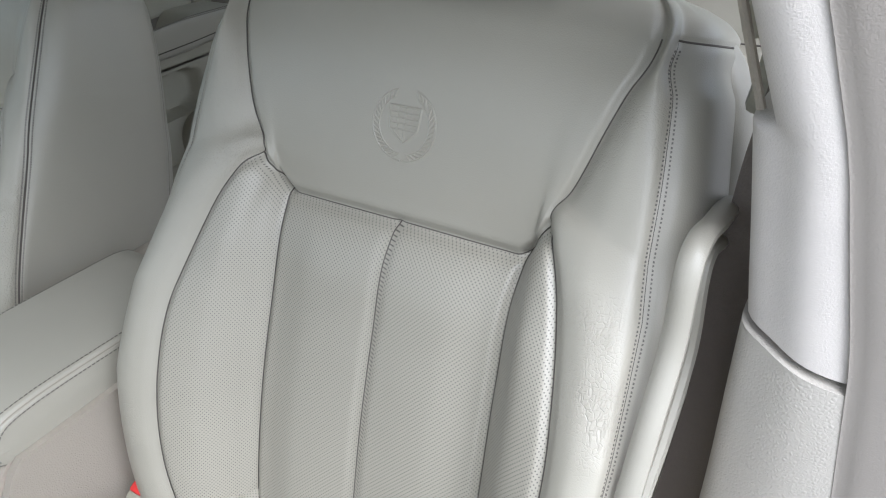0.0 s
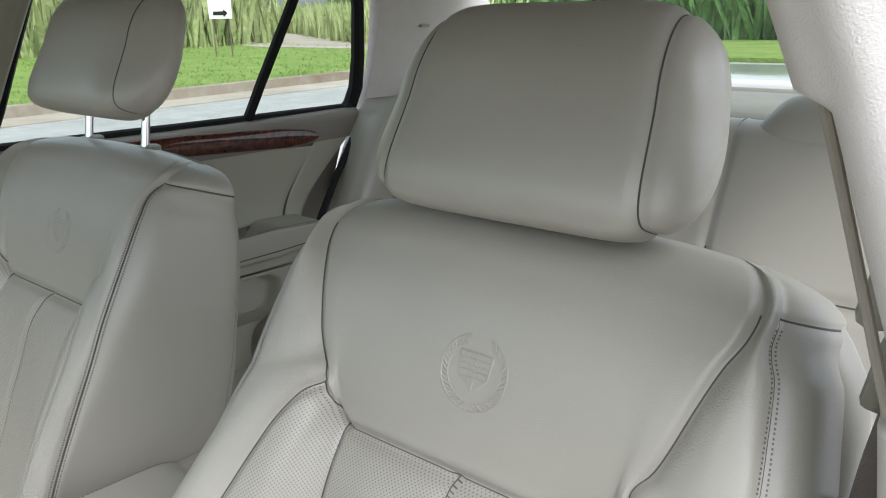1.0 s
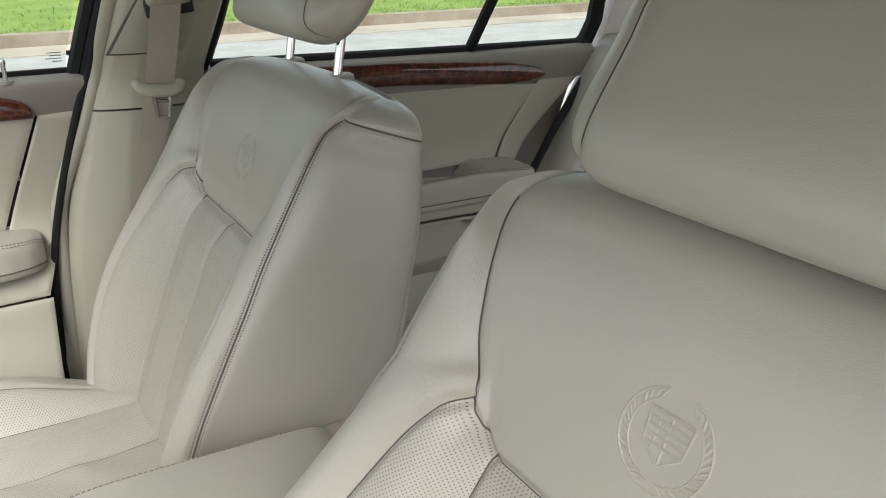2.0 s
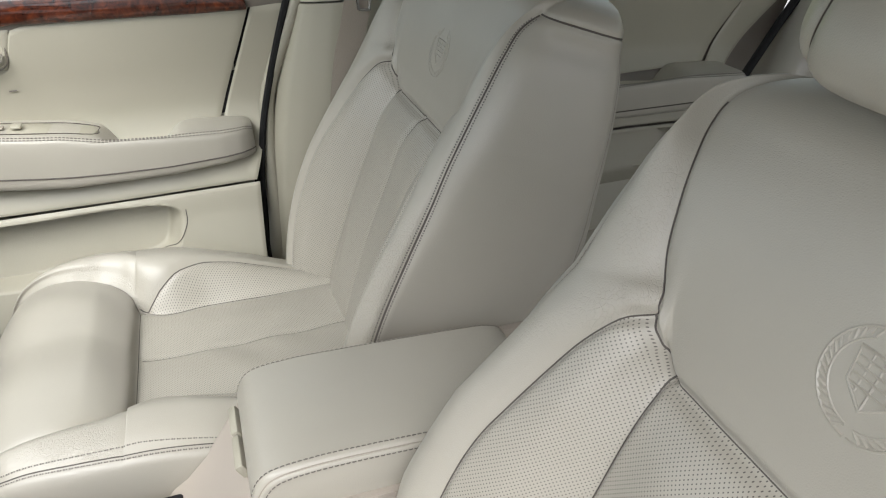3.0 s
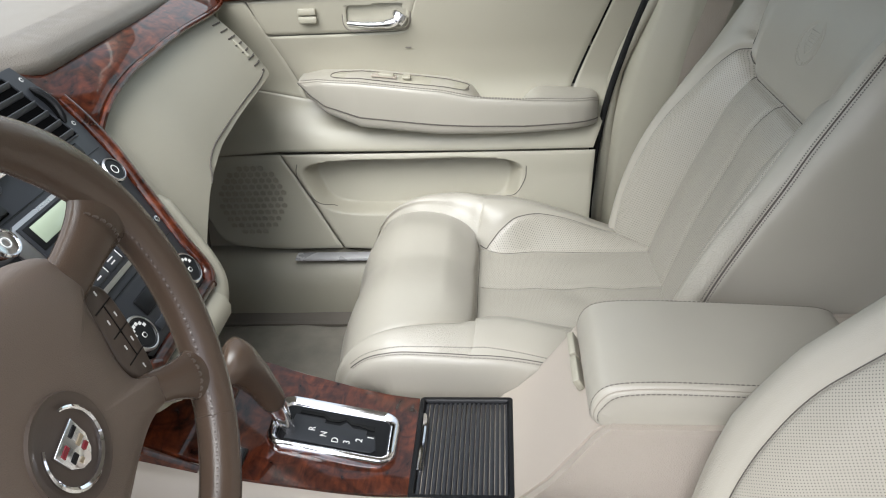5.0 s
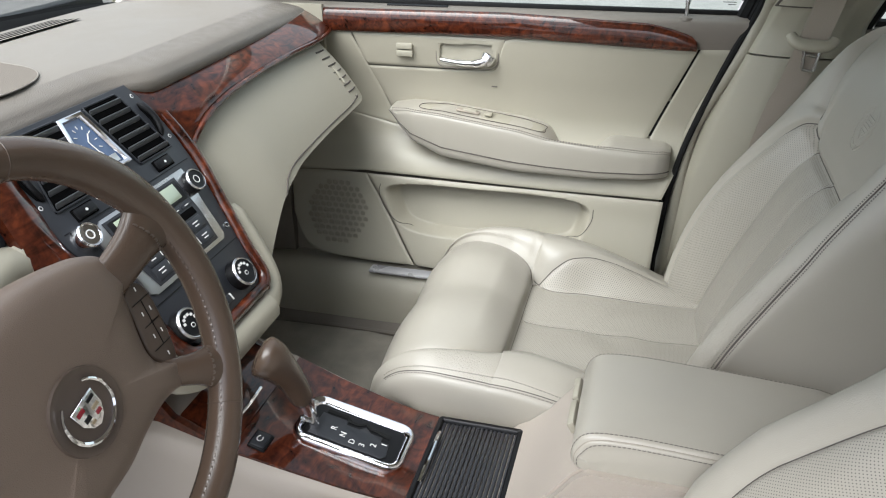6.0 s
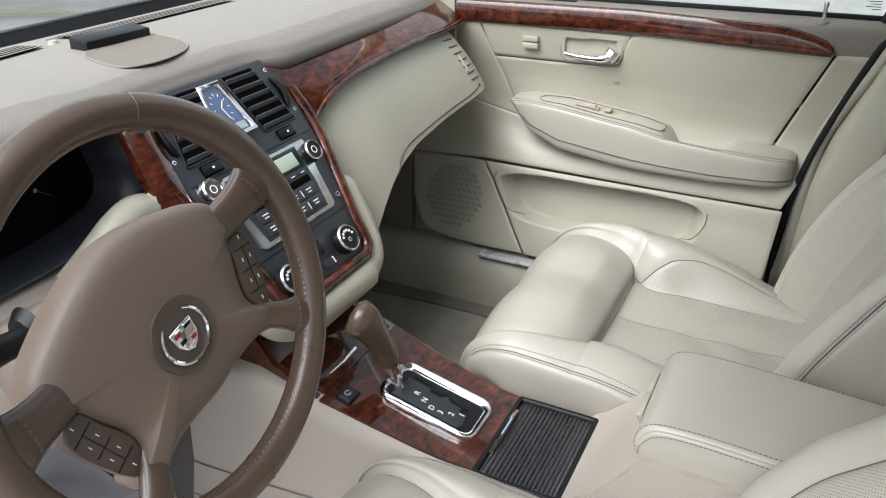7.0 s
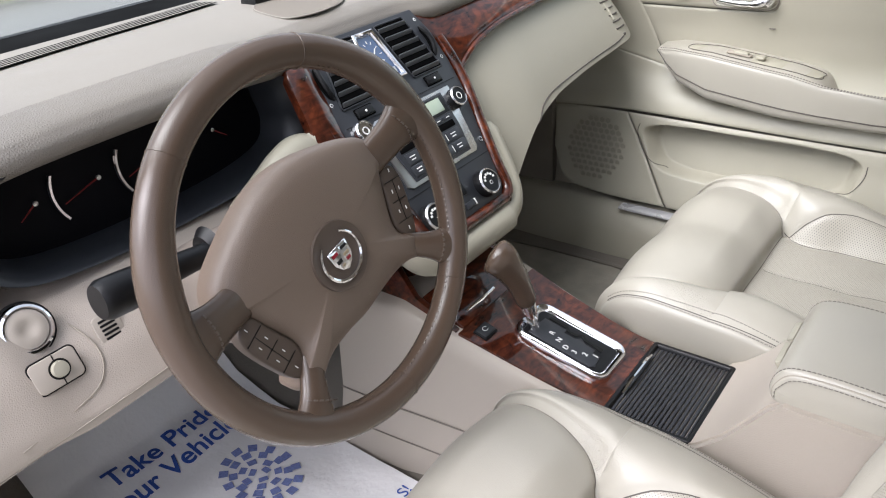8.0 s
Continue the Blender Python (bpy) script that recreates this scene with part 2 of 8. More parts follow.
    if holes:
        uvn = n.new("ShaderNodeUVMap")
        dist = []
        for shift in (0.0, 0.5):
            s = n.new("ShaderNodeVectorMath")
            s.operation = "MULTIPLY_ADD"
            s.inputs[1].default_value = (1 / holes, 1 / (holes * 1.0), 0)
            s.inputs[2].default_value = (shift + 100, shift + 100, 0)
            l.new(uvn.outputs["UV"], s.inputs[0])
            f = n.new("ShaderNodeVectorMath")
            f.operation = "FRACTION"
            l.new(s.outputs[0], f.inputs[0])
            d = n.new("ShaderNodeVectorMath")
            d.operation = "DISTANCE"
            d.inputs[1].default_value = (0.5, 0.5, 0)
            l.new(f.outputs[0], d.inputs[0])
            dist.append(d)
        lo = n.new("ShaderNodeMath")
        lo.operation = "MINIMUM"
        l.new(dist[0].outputs["Value"], lo.inputs[0])
        l.new(dist[1].outputs["Value"], lo.inputs[1])
        r = n.new("ShaderNodeMapRange")
        r.inputs["From Min"].default_value, r.inputs["From Max"].default_value = 0.105, 0.155
        l.new(lo.outputs[0], r.inputs["Value"])
        mix = n.new("ShaderNodeMix")
        mix.data_type = "RGBA"
        mix.inputs["A"].default_value = (0.09, 0.076, 0.064, 1)
        src = b.inputs["Base Color"].links[0].from_socket
        l.new(src, mix.inputs["B"])
        l.new(r.outputs[0], mix.inputs["Factor"])
        l.new(mix.outputs["Result"], b.inputs["Base Color"])
    return m


def burl(name):
    """Lacquered reddish burl veneer."""
    m = bpy.data.materials.new(name)
    m.use_nodes = True
    n, l = m.node_tree.nodes, m.node_tree.links
    b = n["Principled BSDF"]
    tc = n.new("ShaderNodeTexCoord")
    a = n.new("ShaderNodeTexNoise")
    a.inputs["Scale"].default_value, a.inputs["Detail"].default_value, a.inputs["Distortion"].default_value = 26, 10, 2.2
    l.new(tc.outputs["Object"], a.inputs["Vector"])
    w = n.new("ShaderNodeTexNoise")
    w.inputs["Scale"].default_value, w.inputs["Detail"].default_value, w.inputs["Distortion"].default_value = 75, 6, 1.2
    fib = n.new("ShaderNodeMapping")
    fib.inputs["Scale"].default_value, fib.inputs["Rotation"].default_value = (0.35, 1.0, 1.0), (0.0, 0.2, 0.5)
    l.new(tc.outputs["Object"], fib.inputs["Vector"])
    l.new(fib.outputs[0], w.inputs["Vector"])
    mx = n.new("ShaderNodeMath")
    mx.operation = "MULTIPLY"
    l.new(a.outputs["Fac"], mx.inputs[0])
    l.new(w.outputs["Fac"], mx.inputs[1])
    r = n.new("ShaderNodeValToRGB")
    r.color_ramp.elements[0].position, r.color_ramp.elements[0].color = 0.13, (0.012, 0.0035, 0.002, 1)
    r.color_ramp.elements[1].position, r.color_ramp.elements[1].color = 0.46, (0.13, 0.03, 0.0105, 1)
    e = r.color_ramp.elements.new(0.24)
    e.color = (0.05, 0.0115, 0.005, 1)
    l.new(mx.outputs[0], r.inputs["Fac"])
    l.new(r.outputs["Color"], b.inputs["Base Color"])
    b.inputs["Roughness"].default_value = 0.3
    b.inputs["Specular IOR Level"].default_value = 0.08
    b.inputs["Coat Weight"].default_value = 1.0
    b.inputs["Coat Roughness"].default_value = 0.03
    return m


def glass(name, tint=(1, 1, 1), gloss=0.06):
    """A thin pane: clear, with a mirror share that grows at grazing angles."""
    m = bpy.data.materials.new(name)
    m.use_nodes = True
    n, l = m.node_tree.nodes, m.node_tree.links
    n.clear()
    o, t, g = n.new("ShaderNodeOutputMaterial"), n.new("ShaderNodeBsdfTransparent"), n.new("ShaderNodeBsdfGlossy")
    t.inputs[0].default_value = (*tint, 1)
    g.inputs["Roughness"].default_value = 0.01
    lw = n.new("ShaderNodeLayerWeight")
    pw = n.new("ShaderNodeMath")
    pw.operation, pw.inputs[1].default_value = "POWER", 5
    l.new(lw.outputs["Facing"], pw.inputs[0])
    f = n.new("ShaderNodeMath")
    f.operation, f.inputs[1].default_value, f.inputs[2].default_value = "MULTIPLY_ADD", 0.9, 0.045
    l.new(pw.outputs[0], f.inputs[0])
    x = n.new("ShaderNodeMixShader")
    l.new(f.outputs[0], x.inputs[0])
    l.new(t.outputs[0], x.inputs[1])
    l.new(g.outputs[0], x.inputs[2])
    l.new(x.outputs[0], o.inputs[0])
    return m


HIDE = (0.325, 0.305, 0.255)
M_LEATHER = leather("leather_beige", HIDE, 0.36, creases=0.8)
M_LEATHER_WORN = leather("leather_beige_creased", HIDE, 0.4, creases=2.3, cracks=0.45)
M_PERF = leather("leather_perforated", HIDE, 0.39, creases=0.4, holes=0.0042)
M_SIDE = leather("leather_side", (0.315, 0.296, 0.25), 0.4, creases=0.3)
M_THREAD = material("thread_beige", (0.25, 0.22, 0.18), 0.7, grain=0.4, grain_size=0.0006)
M_THREAD_GREY = material("thread_grey", (0.13, 0.115, 0.1), 0.7, grain=0.4, grain_size=0.0006)
M_PLASTIC = material("plastic_beige", (0.31, 0.292, 0.23), 0.5, grain=0.5, grain_size=0.0018, cell=True, blotch=0.05)
M_PLASTIC_SOFT = material("plastic_soft_beige", (0.322, 0.303, 0.237), 0.44, grain=0.15, grain_size=0.001, blotch=0.04)
M_LOWER = material("lower_dash_grained", (0.37, 0.322, 0.272), 0.5, grain=0.5, grain_size=0.0022, cell=True, blotch=0.05)
M_CONSOLE = material("console_smooth", (0.36, 0.318, 0.268), 0.46, grain=0.15, grain_size=0.001, blotch=0.05)
M_FLANK = material("console_grained", (0.33, 0.292, 0.246), 0.52, grain=0.6, grain_size=0.0026, cell=True, blotch=0.05)
M_PILLAR = material("pillar_fabric", (0.58, 0.54, 0.5), 0.9, grain=0.8, grain_size=0.0013, blotch=0.07, blotch_size=0.03, spec=0.2)
M_DASHTOP = material("dash_top", (0.2, 0.182, 0.155), 0.6, grain=0.35, grain_size=0.0016, cell=True, blotch=0.04)
M_SILLTOP = material("door_top", (0.17, 0.15, 0.125), 0.55, grain=0.3, grain_size=0.0015, cell=True)
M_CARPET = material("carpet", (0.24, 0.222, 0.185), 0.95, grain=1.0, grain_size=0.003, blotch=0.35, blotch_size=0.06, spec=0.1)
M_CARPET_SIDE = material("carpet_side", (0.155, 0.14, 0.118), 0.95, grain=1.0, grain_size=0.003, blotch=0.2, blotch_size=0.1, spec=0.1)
M_HEADLINER = material("headliner", (0.33, 0.305, 0.265), 0.95, grain=0.5, grain_size=0.002, spec=0.1)
M_DARK = material("plastic_charcoal", (0.02, 0.022, 0.026), 0.42, grain=0.15, grain_size=0.001)
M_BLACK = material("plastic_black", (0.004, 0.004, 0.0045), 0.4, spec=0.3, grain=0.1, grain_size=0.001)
M_RUBBER = material("rubber_seal", (0.006, 0.006, 0.006), 0.7, spec=0.25)
# near-black, no gloss: shade of vent and slot depths as colour; also windscreen foot
M_VOID = material("vent_void", (0.002, 0.002, 0.002), 0.9, spec=0.05)
M_VANE = material("vane_grey", (0.05, 0.052, 0.056), 0.45)
M_HOOD = material("hood_lip", (0.155, 0.138, 0.115), 0.5, grain=0.6, grain_size=0.0032, cell=True, blotch=0.08, blotch_size=0.02)
M_SHUTTER = material("shutter_black", (0.02, 0.021, 0.024), 0.35, grain=0.1, grain_size=0.001)
M_WHEEL = leather("wheel_leather", (0.072, 0.049, 0.034), 0.25, creases=0.3)
M_WHEELPAD = material("wheel_pad", (0.14, 0.104, 0.078), 0.42, grain=0.45, grain_size=0.0016, cell=True, blotch=0.05)
M_WHEELBTN = material("wheel_button", (0.078, 0.057, 0.043), 0.45, grain=0.1)
M_CHROME = material("chrome", (0.82, 0.82, 0.84), 0.07, 1.0, rough_var=0.02, blotch=0.02)
M_SATIN = material("satin_silver", (0.6, 0.6, 0.6), 0.28, 1.0, rough_var=0.05)
M_WOOD = burl("burl_veneer")
M_GLASS = glass("window_glass", (0.76, 0.83, 0.77))
M_SCREEN = glass("windscreen_glass", (0.86, 0.9, 0.86))
M_WHITE = material("print_white", (0.75, 0.75, 0.72), 0.6)
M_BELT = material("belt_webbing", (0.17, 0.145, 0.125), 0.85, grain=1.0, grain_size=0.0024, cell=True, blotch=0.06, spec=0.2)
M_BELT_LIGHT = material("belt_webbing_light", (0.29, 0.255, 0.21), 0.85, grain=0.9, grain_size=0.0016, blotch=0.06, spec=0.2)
M_BODY = material("body_paint", (0.36, 0.335, 0.29), 0.3, 0.3, coat=0.8, rough_var=0.02, blotch=0.02)
M_GRILLE = material("speaker_mesh", (0.255, 0.237, 0.19), 0.8, grain=0.6, grain_size=0.002)
M_SPEAKER = material("speaker_cloth", (0.3, 0.265, 0.215), 0.8, grain=0.6, grain_size=0.002)
M_SEAM = material("seam_thread", (0.075, 0.065, 0.056), 0.85)

# ---- ground and surroundings ----
def surface_mix(name, a, b, size, rough=0.9, grain=0.6, grain_size=0.03):
    """Two colours in cloudy patches at two scales."""
    m = material(name, a, rough, grain=grain, grain_size=grain_size, spec=0.2)
    n, l = m.node_tree.nodes, m.node_tree.links
    bs = n["Principled BSDF"]
    tc = n.new("ShaderNodeTexCoord")
    w = n.new("ShaderNodeTexNoise")
    w.inputs["Scale"].default_value, w.inputs["Detail"].default_value, w.inputs["Roughness"].default_value = 1 / size, 8, 0.7
    l.new(tc.outputs["Object"], w.inputs["Vector"])
    r = n.new("ShaderNodeValToRGB")
    r.color_ramp.elements[0].position, r.color_ramp.elements[0].color = 0.35, (*a, 1)
    r.color_ramp.elements[1].position, r.color_ramp.elements[1].color = 0.65, (*b, 1)
    l.new(w.outputs["Fac"], r.inputs["Fac"])
    l.new(r.outputs["Color"], bs.inputs["Base Color"])
    return m


M_ASPHALT = surface_mix("asphalt_pale", (0.22, 0.215, 0.208), (0.3, 0.292, 0.28), 0.5, grain_size=0.02)
M_GRASS = surface_mix("grass_lawn", (0.1, 0.155, 0.028), (0.17, 0.225, 0.055), 0.9, grain=1.0, grain_size=0.12)
M_MEADOW = surface_mix("meadow_grass", (0.2, 0.25, 0.09), (0.34, 0.35, 0.17), 1.2, grain=1.0, grain_size=0.2)
M_DIRT = surface_mix("gravel_path", (0.24, 0.2, 0.16), (0.33, 0.29, 0.245), 1.5)
M_KERB = surface_mix("kerb_concrete", (0.17, 0.125, 0.09), (0.27, 0.23, 0.19), 0.6)
M_LEAF = surface_mix("foliage", (0.07, 0.15, 0.045), (0.15, 0.25, 0.09), 1.0, grain=1.0, grain_size=0.15)
M_BARK = material("bark", (0.12, 0.09, 0.07), 0.9, grain=1.0, grain_size=0.05)


def slab(name, outline, z0, z1, mat, label, category, kind="structure"):
    return tagged(part(name, prism(outline, z1 - z0, (0, 0, z0)), mat), label, category, kind=kind)


slab("ground", [(-900, -900), (900, -900), (900, 900), (-900, 900)], -0.3, 0.0, M_ASPHALT, "pale worn asphalt round the car", "ground")
slab("kerb", [(10.35, -60), (10.62, -60), (10.62, 60), (10.35, 60)], -0.1, 0.16, M_KERB, "stained concrete kerb along the road", "kerb")
slab("gutter", [(9.5, -60), (10.35, -60), (10.35, 60), (9.5, 60)], -0.1, 0.012, M_DIRT, "pale concrete gutter strip with sand", "gutter")
slab("lawn", [(10.62, 60), (10.62, -60), (300, -60), (300, 60)], -0.1, 0.13, M_GRASS, "bright green mown lawn behind the kerb", "lawn")
slab("back_lawn", [(10.3, -17), (-80, -17), (-80, -60), (10.3, -60)], -0.1, 0.1, M_GRASS, "bright green lawn behind the car", "lawn")
slab("front_lawn", [(-60, 60), (-60, 9), (9.4, 9), (9.4, 60)], -0.1, 0.06, M_MEADOW, "pale green field ahead of the car", "lawn")
slab("path", [(10.7, -17.2), (10.7, -19.5), (22, -21.2), (30, -27.5), (60, -38), (60, -30), (34, -20.5), (22, -16.9)], 0.0, 0.145, M_DIRT, "pale gravel footpath through the grass", "path")


def tufts(name, count, area, height, mat, label, seed, spread=0.3):
    """Blades in clumps over an area given by a function of two random numbers."""
    rnd = random.Random(seed)
    verts, faces = [], []
    for _ in range(count):
        x, y = area(rnd.random(), rnd.random())
        h = height * rnd.uniform(0.5, 1.2)
        for _ in range(3):
            a = rnd.uniform(0, 6.283)
            wd = 0.05 * height * rnd.uniform(0.6, 1.4)
            lx, ly = spread * h * rnd.uniform(-1, 1), spread * h * rnd.uniform(-1, 1)
            k = len(verts)
            dx, dy = math.cos(a) * wd, math.sin(a) * wd
            verts += [(x - dx, y - dy, 0.1), (x + dx, y + dy, 0.1), (x + dx * 0.6 + lx * 0.4, y + dy * 0.6 + ly * 0.4, 0.1 + h * 0.6), (x + lx, y + ly, 0.1 + h)]
            faces += [(k, k + 1, k + 2), (k, k + 2, k + 3)]
    return tagged(from_lists(name, verts, faces, mat), label, "grass", kind="stuff")


tufts("meadow", 9000, lambda a, b: (16 + 45 * a, -23 - 0.62 * 45 * a + (6 - 26 * b)), 1.5, M_MEADOW, "tall pale green meadow grass beyond the path", 3)
tufts("far_meadow", 9000, lambda a, b: (24 + 40 * a, -20 + 46 * b - 10 * a), 2.6, M_MEADOW, "tall pale meadow growth far behind the lawn", 9)
tufts("lawn_grass", 7000, lambda a, b: (10.7 + 20 * a * a, -19 + 26 * b), 0.09, M_GRASS, "short lawn blades behind the kerb", 4, 0.6)


def tree(x, y, h, seed):
    """Tapered trunk with limbs and a crown of many small leaf clumps."""
    rnd = random.Random(seed)
    ob = thing("tree", "leafy green tree at the edge of the lawn", "tree", "trees behind the lawn", at=(x, y, 0))
    bm = tube([(0, 0, 0), (0.08, 0.05, h * 0.3), (0, 0.1, h * 0.62)], [0.16, 0.12, 0.05], 8)
    tips = []
    for _ in range(9):
        a, z = rnd.uniform(0, 6.283), h * rnd.uniform(0.25, 0.6)
        e = (math.cos(a) * h * rnd.uniform(0.15, 0.32), math.sin(a) * h * rnd.uniform(0.15, 0.32), z + h * rnd.uniform(0.1, 0.3))
        tube([(0.03, 0.05, z), e], [0.05, 0.015], 5, bm)
        tips.append(e)
    part("trunk", bm, M_BARK, ob)
    verts, faces = [], []
    for _ in range(1500):
        c = rnd.choice(tips)
        p = Vector((c[0] + rnd.gauss(0, h * 0.1), c[1] + rnd.gauss(0, h * 0.1), max(0.2, c[2] + rnd.gauss(0, h * 0.16))))
        r = h * rnd.uniform(0.012, 0.03)
        q = Euler((rnd.uniform(0, 6), rnd.uniform(0, 6), 0)).to_matrix()
        k = len(verts)
        verts += [p + q @ Vector(v) * r for v in ((-1, 0, 0), (0, -0.6, 0.2), (1, 0, 0), (0, 0.6, 0.2))]
        faces += [(k, k + 1, k + 2, k + 3)]
    from_lists("crown", verts, faces, M_LEAF, ob)
    return ob


rt = random.Random(8)
for i in range(15):
    tree(-16 + i * 2.3 + rt.uniform(-0.8, 0.8), -27 - rt.uniform(0, 5), rt.uniform(4.5, 7.5), 40 + i)
for i in range(10):
    a = 30 + i * 4.5
    tree(a, -32 - 0.62 * (a - 16) + rt.uniform(-2, 2), rt.uniform(4, 6), 70 + i)
tufts("hedge_growth", 3500, lambda a, b: (-20 + 42 * a, -25 - 5 * b), 2.2, M_LEAF, "dense green undergrowth below the trees", 6, 0.5)

sign = thing("notice_sign", "small white notice with a dark arrow on two thin posts", "sign", at=(18.2, -12.75, 0))
sg = Euler((0, 0, radians(55))).to_matrix()
part("sign_board", rbox((0.62, 0.03, 0.8), 0.01, (0, 0, 1.55), sg), M_WHITE, sign)
part("arrow", prism([(-0.2, -0.05), (0.08, -0.05), (0.08, -0.11), (0.2, 0), (0.08, 0.11), (0.08, 0.05), (-0.2, 0.05)], 0.01, sg @ Vector((0, 0.02, 0)) + Vector((0, 0, 1.3)), sg @ Euler((radians(90), 0, radians(180))).to_matrix()), M_BLACK, sign)
for s in (-0.22, 0.22):
    part("post", tube([sg @ Vector((s, -0.03, 0)), sg @ Vector((s, -0.03, 1.4))], 0.02, 8), M_BARK, sign)


# ---- car shell ----
def box_part(name, mn, mx, mat, r=0.01, parent=None, label=""):
    mn, mx = Vector(mn), Vector(mx)
    return part(name, rbox(mx - mn, r, (mn + mx) / 2), mat, parent, label)


def belt_x(z):
    """Inner face of the cabin's side above the window line, leaning inwards."""
    return 0.79 - 0.46 * max(0.0, z - 1.05)


def floor_z(x, y):
    rise = np.interp(y, [1.18, 1.3, 1.6], [0, 0.03, 0.3])
    tunnel = 0.13 * math.exp(-((x / 0.13) ** 4))
    sill = 0.09 * np.clip((abs(x) - 0.6) / 0.07, 0, 1) ** 1.5
    return 0.352 + rise + tunnel + sill + 0.004 * noise.noise((x * 8, y * 8, 0))


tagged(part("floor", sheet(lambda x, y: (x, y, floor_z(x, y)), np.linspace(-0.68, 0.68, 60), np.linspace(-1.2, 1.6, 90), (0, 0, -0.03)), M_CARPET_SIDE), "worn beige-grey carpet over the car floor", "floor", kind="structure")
slab("underbody", [(-0.82, -2.0), (0.82, -2.0), (0.82, 1.7), (-0.82, 1.7)], 0.22, 0.3, M_BLACK, "dark underside of the car", "underbody")
for s, nm in ((1, "sill_right"), (-1, "sill_left")):
    ob = tagged(part(nm, sheet(lambda y, a: (s * (0.628 + 0.157 * a), y, 0.44 + 0.055 * min(1, a * 5) + 0.002 * math.sin(a * 3.1)), np.linspace(-1.0, 1.25, 30), np.linspace(0, 1, 8), (0, 0, -0.12)), M_PLASTIC), "beige door sill along the carpet", "sill", kind="structure")
# plate's bright sky reflection is put into a pale grey base colour
tagged(box_part("sill_plate", (0.642, 0.3, 0.494), (0.672, 0.88, 0.501), material("scuff_sheen_grey", (0.5, 0.5, 0.5), 0.3, 0.3), 0.003), "ribbed silver scuff plate on the sill", "sill plate", kind="structure")


def roof_pt(x, y):
    return (x, y, 1.46 - 0.05 * (abs(x) / 0.62) ** 3 - 0.03 * ((y + 0.3) / 1.0) ** 4)


tagged(part("ceiling", sheet(roof_pt, np.linspace(-0.63, 0.63, 30), np.linspace(-1.25, 0.5, 30), (0, 0, 0.03)), M_HEADLINER), "beige fabric headliner", "headliner", kind="structure")


def side_strip(name, low, high, thick, mat, label, category, n=24, inset=0.0):
    """A trim strip between two rails, each a list of (y, z), on the cabin's leaning side; x by belt_x unless given."""
    a, b = spline(low, 8), spline(high, 8)

    def fn(i, t):
        k = int(round(i))
        p = a[k] * (1 - t) + b[k] * t
        bow = 4 * t * (1 - t)
        return (belt_x(p[1]) - inset - thick * bow, p[0], p[1])
    return tagged(part(name, sheet(fn, range(len(a)), np.linspace(0, 1, 9), (0.03, 0, 0)), mat), label, category, kind="structure")


def mirror_strip(name, low, high, thick, mat, label, category, inset=0.0):
    a, b = spline(low, 8), spline(high, 8)

    def fn(i, t):
        k = int(round(i))
        p = a[k] * (1 - t) + b[k] * t
        return (-(belt_x(p[1]) - inset - thick * 4 * t * (1 - t)), p[0], p[1])
    return tagged(part(name, sheet(fn, range(len(a)), np.linspace(0, 1, 9), (-0.03, 0, 0)), mat), label, category, kind="structure")


# windscreen, screens and their pillars
tagged(part("roof_rail_right", tube([(0.66, 0.75, 1.33), (0.635, 0.4, 1.4), (0.63, -0.3, 1.42), (0.63, -0.9, 1.4), (0.64, -1.2, 1.34)], 0.035, 10), M_PILLAR), "beige trim along the roof edge", "roof rail", kind="structure")
tagged(part("roof_rail_left", tube([(-0.66, 0.75, 1.33), (-0.635, 0.4, 1.4), (-0.63, -0.3, 1.42), (-0.63, -0.9, 1.4), (-0.64, -1.2, 1.34)], 0.035, 10), M_PILLAR), "beige trim along the roof edge", "roof rail", kind="structure")
for s, nm in ((1, "windscreen_pillar_right"), (-1, "windscreen_pillar_left")):
    tagged(part(nm, tube([(s * 0.765, 1.46, 1.05), (s * 0.72, 1.15, 1.2), (s * 0.66, 0.75, 1.34)], [0.045, 0.038, 0.036], 12, flat=0.7), M_PILLAR), "beige fabric windscreen pillar", "pillar", kind="structure")


def screen_pt(x, t):
    c = 1 - 0.08 * (x / 0.74) ** 2
    y = 0.5 + (1.68 - 0.5) * t
    return (x * (0.82 + 0.18 * t), y * c, 1.425 - 0.40 * t)


ws = tagged(part("windscreen", sheet(screen_pt, np.linspace(-0.74, 0.74, 24), np.linspace(0, 1, 16)), M_SCREEN), "clear sloping windscreen", "windscreen", kind="structure")
ws.visible_shadow = False


def rear_pt(x, t):
    return (x * (0.85 + 0.15 * t), -1.22 - 0.62 * t - 0.05 * (1 - (x / 0.6) ** 2), 1.42 - 0.36 * t)


rw = tagged(part("rear_screen", sheet(rear_pt, np.linspace(-0.6, 0.6, 20), np.linspace(0, 1, 12)), M_GLASS), "clear sloping rear window", "rear window", kind="structure")
tagged(box_part("parcel_shelf", (-0.68, -1.85, 1.0), (0.68, -1.3, 1.03), M_SILLTOP, 0.01), "beige shelf below the rear window", "shelf", kind="structure")
tagged(box_part("boot_lid", (-0.78, -2.7, 0.95), (0.78, -1.88, 1.045), M_BODY, 0.03), "pale painted boot lid behind the rear window", "boot lid", kind="structure")
tagged(part("bonnet", sheet(lambda x, y: (x, y, 1.02 - 0.1 * (abs(x) / 0.85) ** 3 - 0.1 * ((y - 1.7) / 1.2) ** 2), np.linspace(-0.85, 0.85, 20), np.linspace(1.72, 2.9, 14), (0, 0, -0.04)), M_BODY), "pale painted bonnet beyond the windscreen", "bonnet", kind="structure")
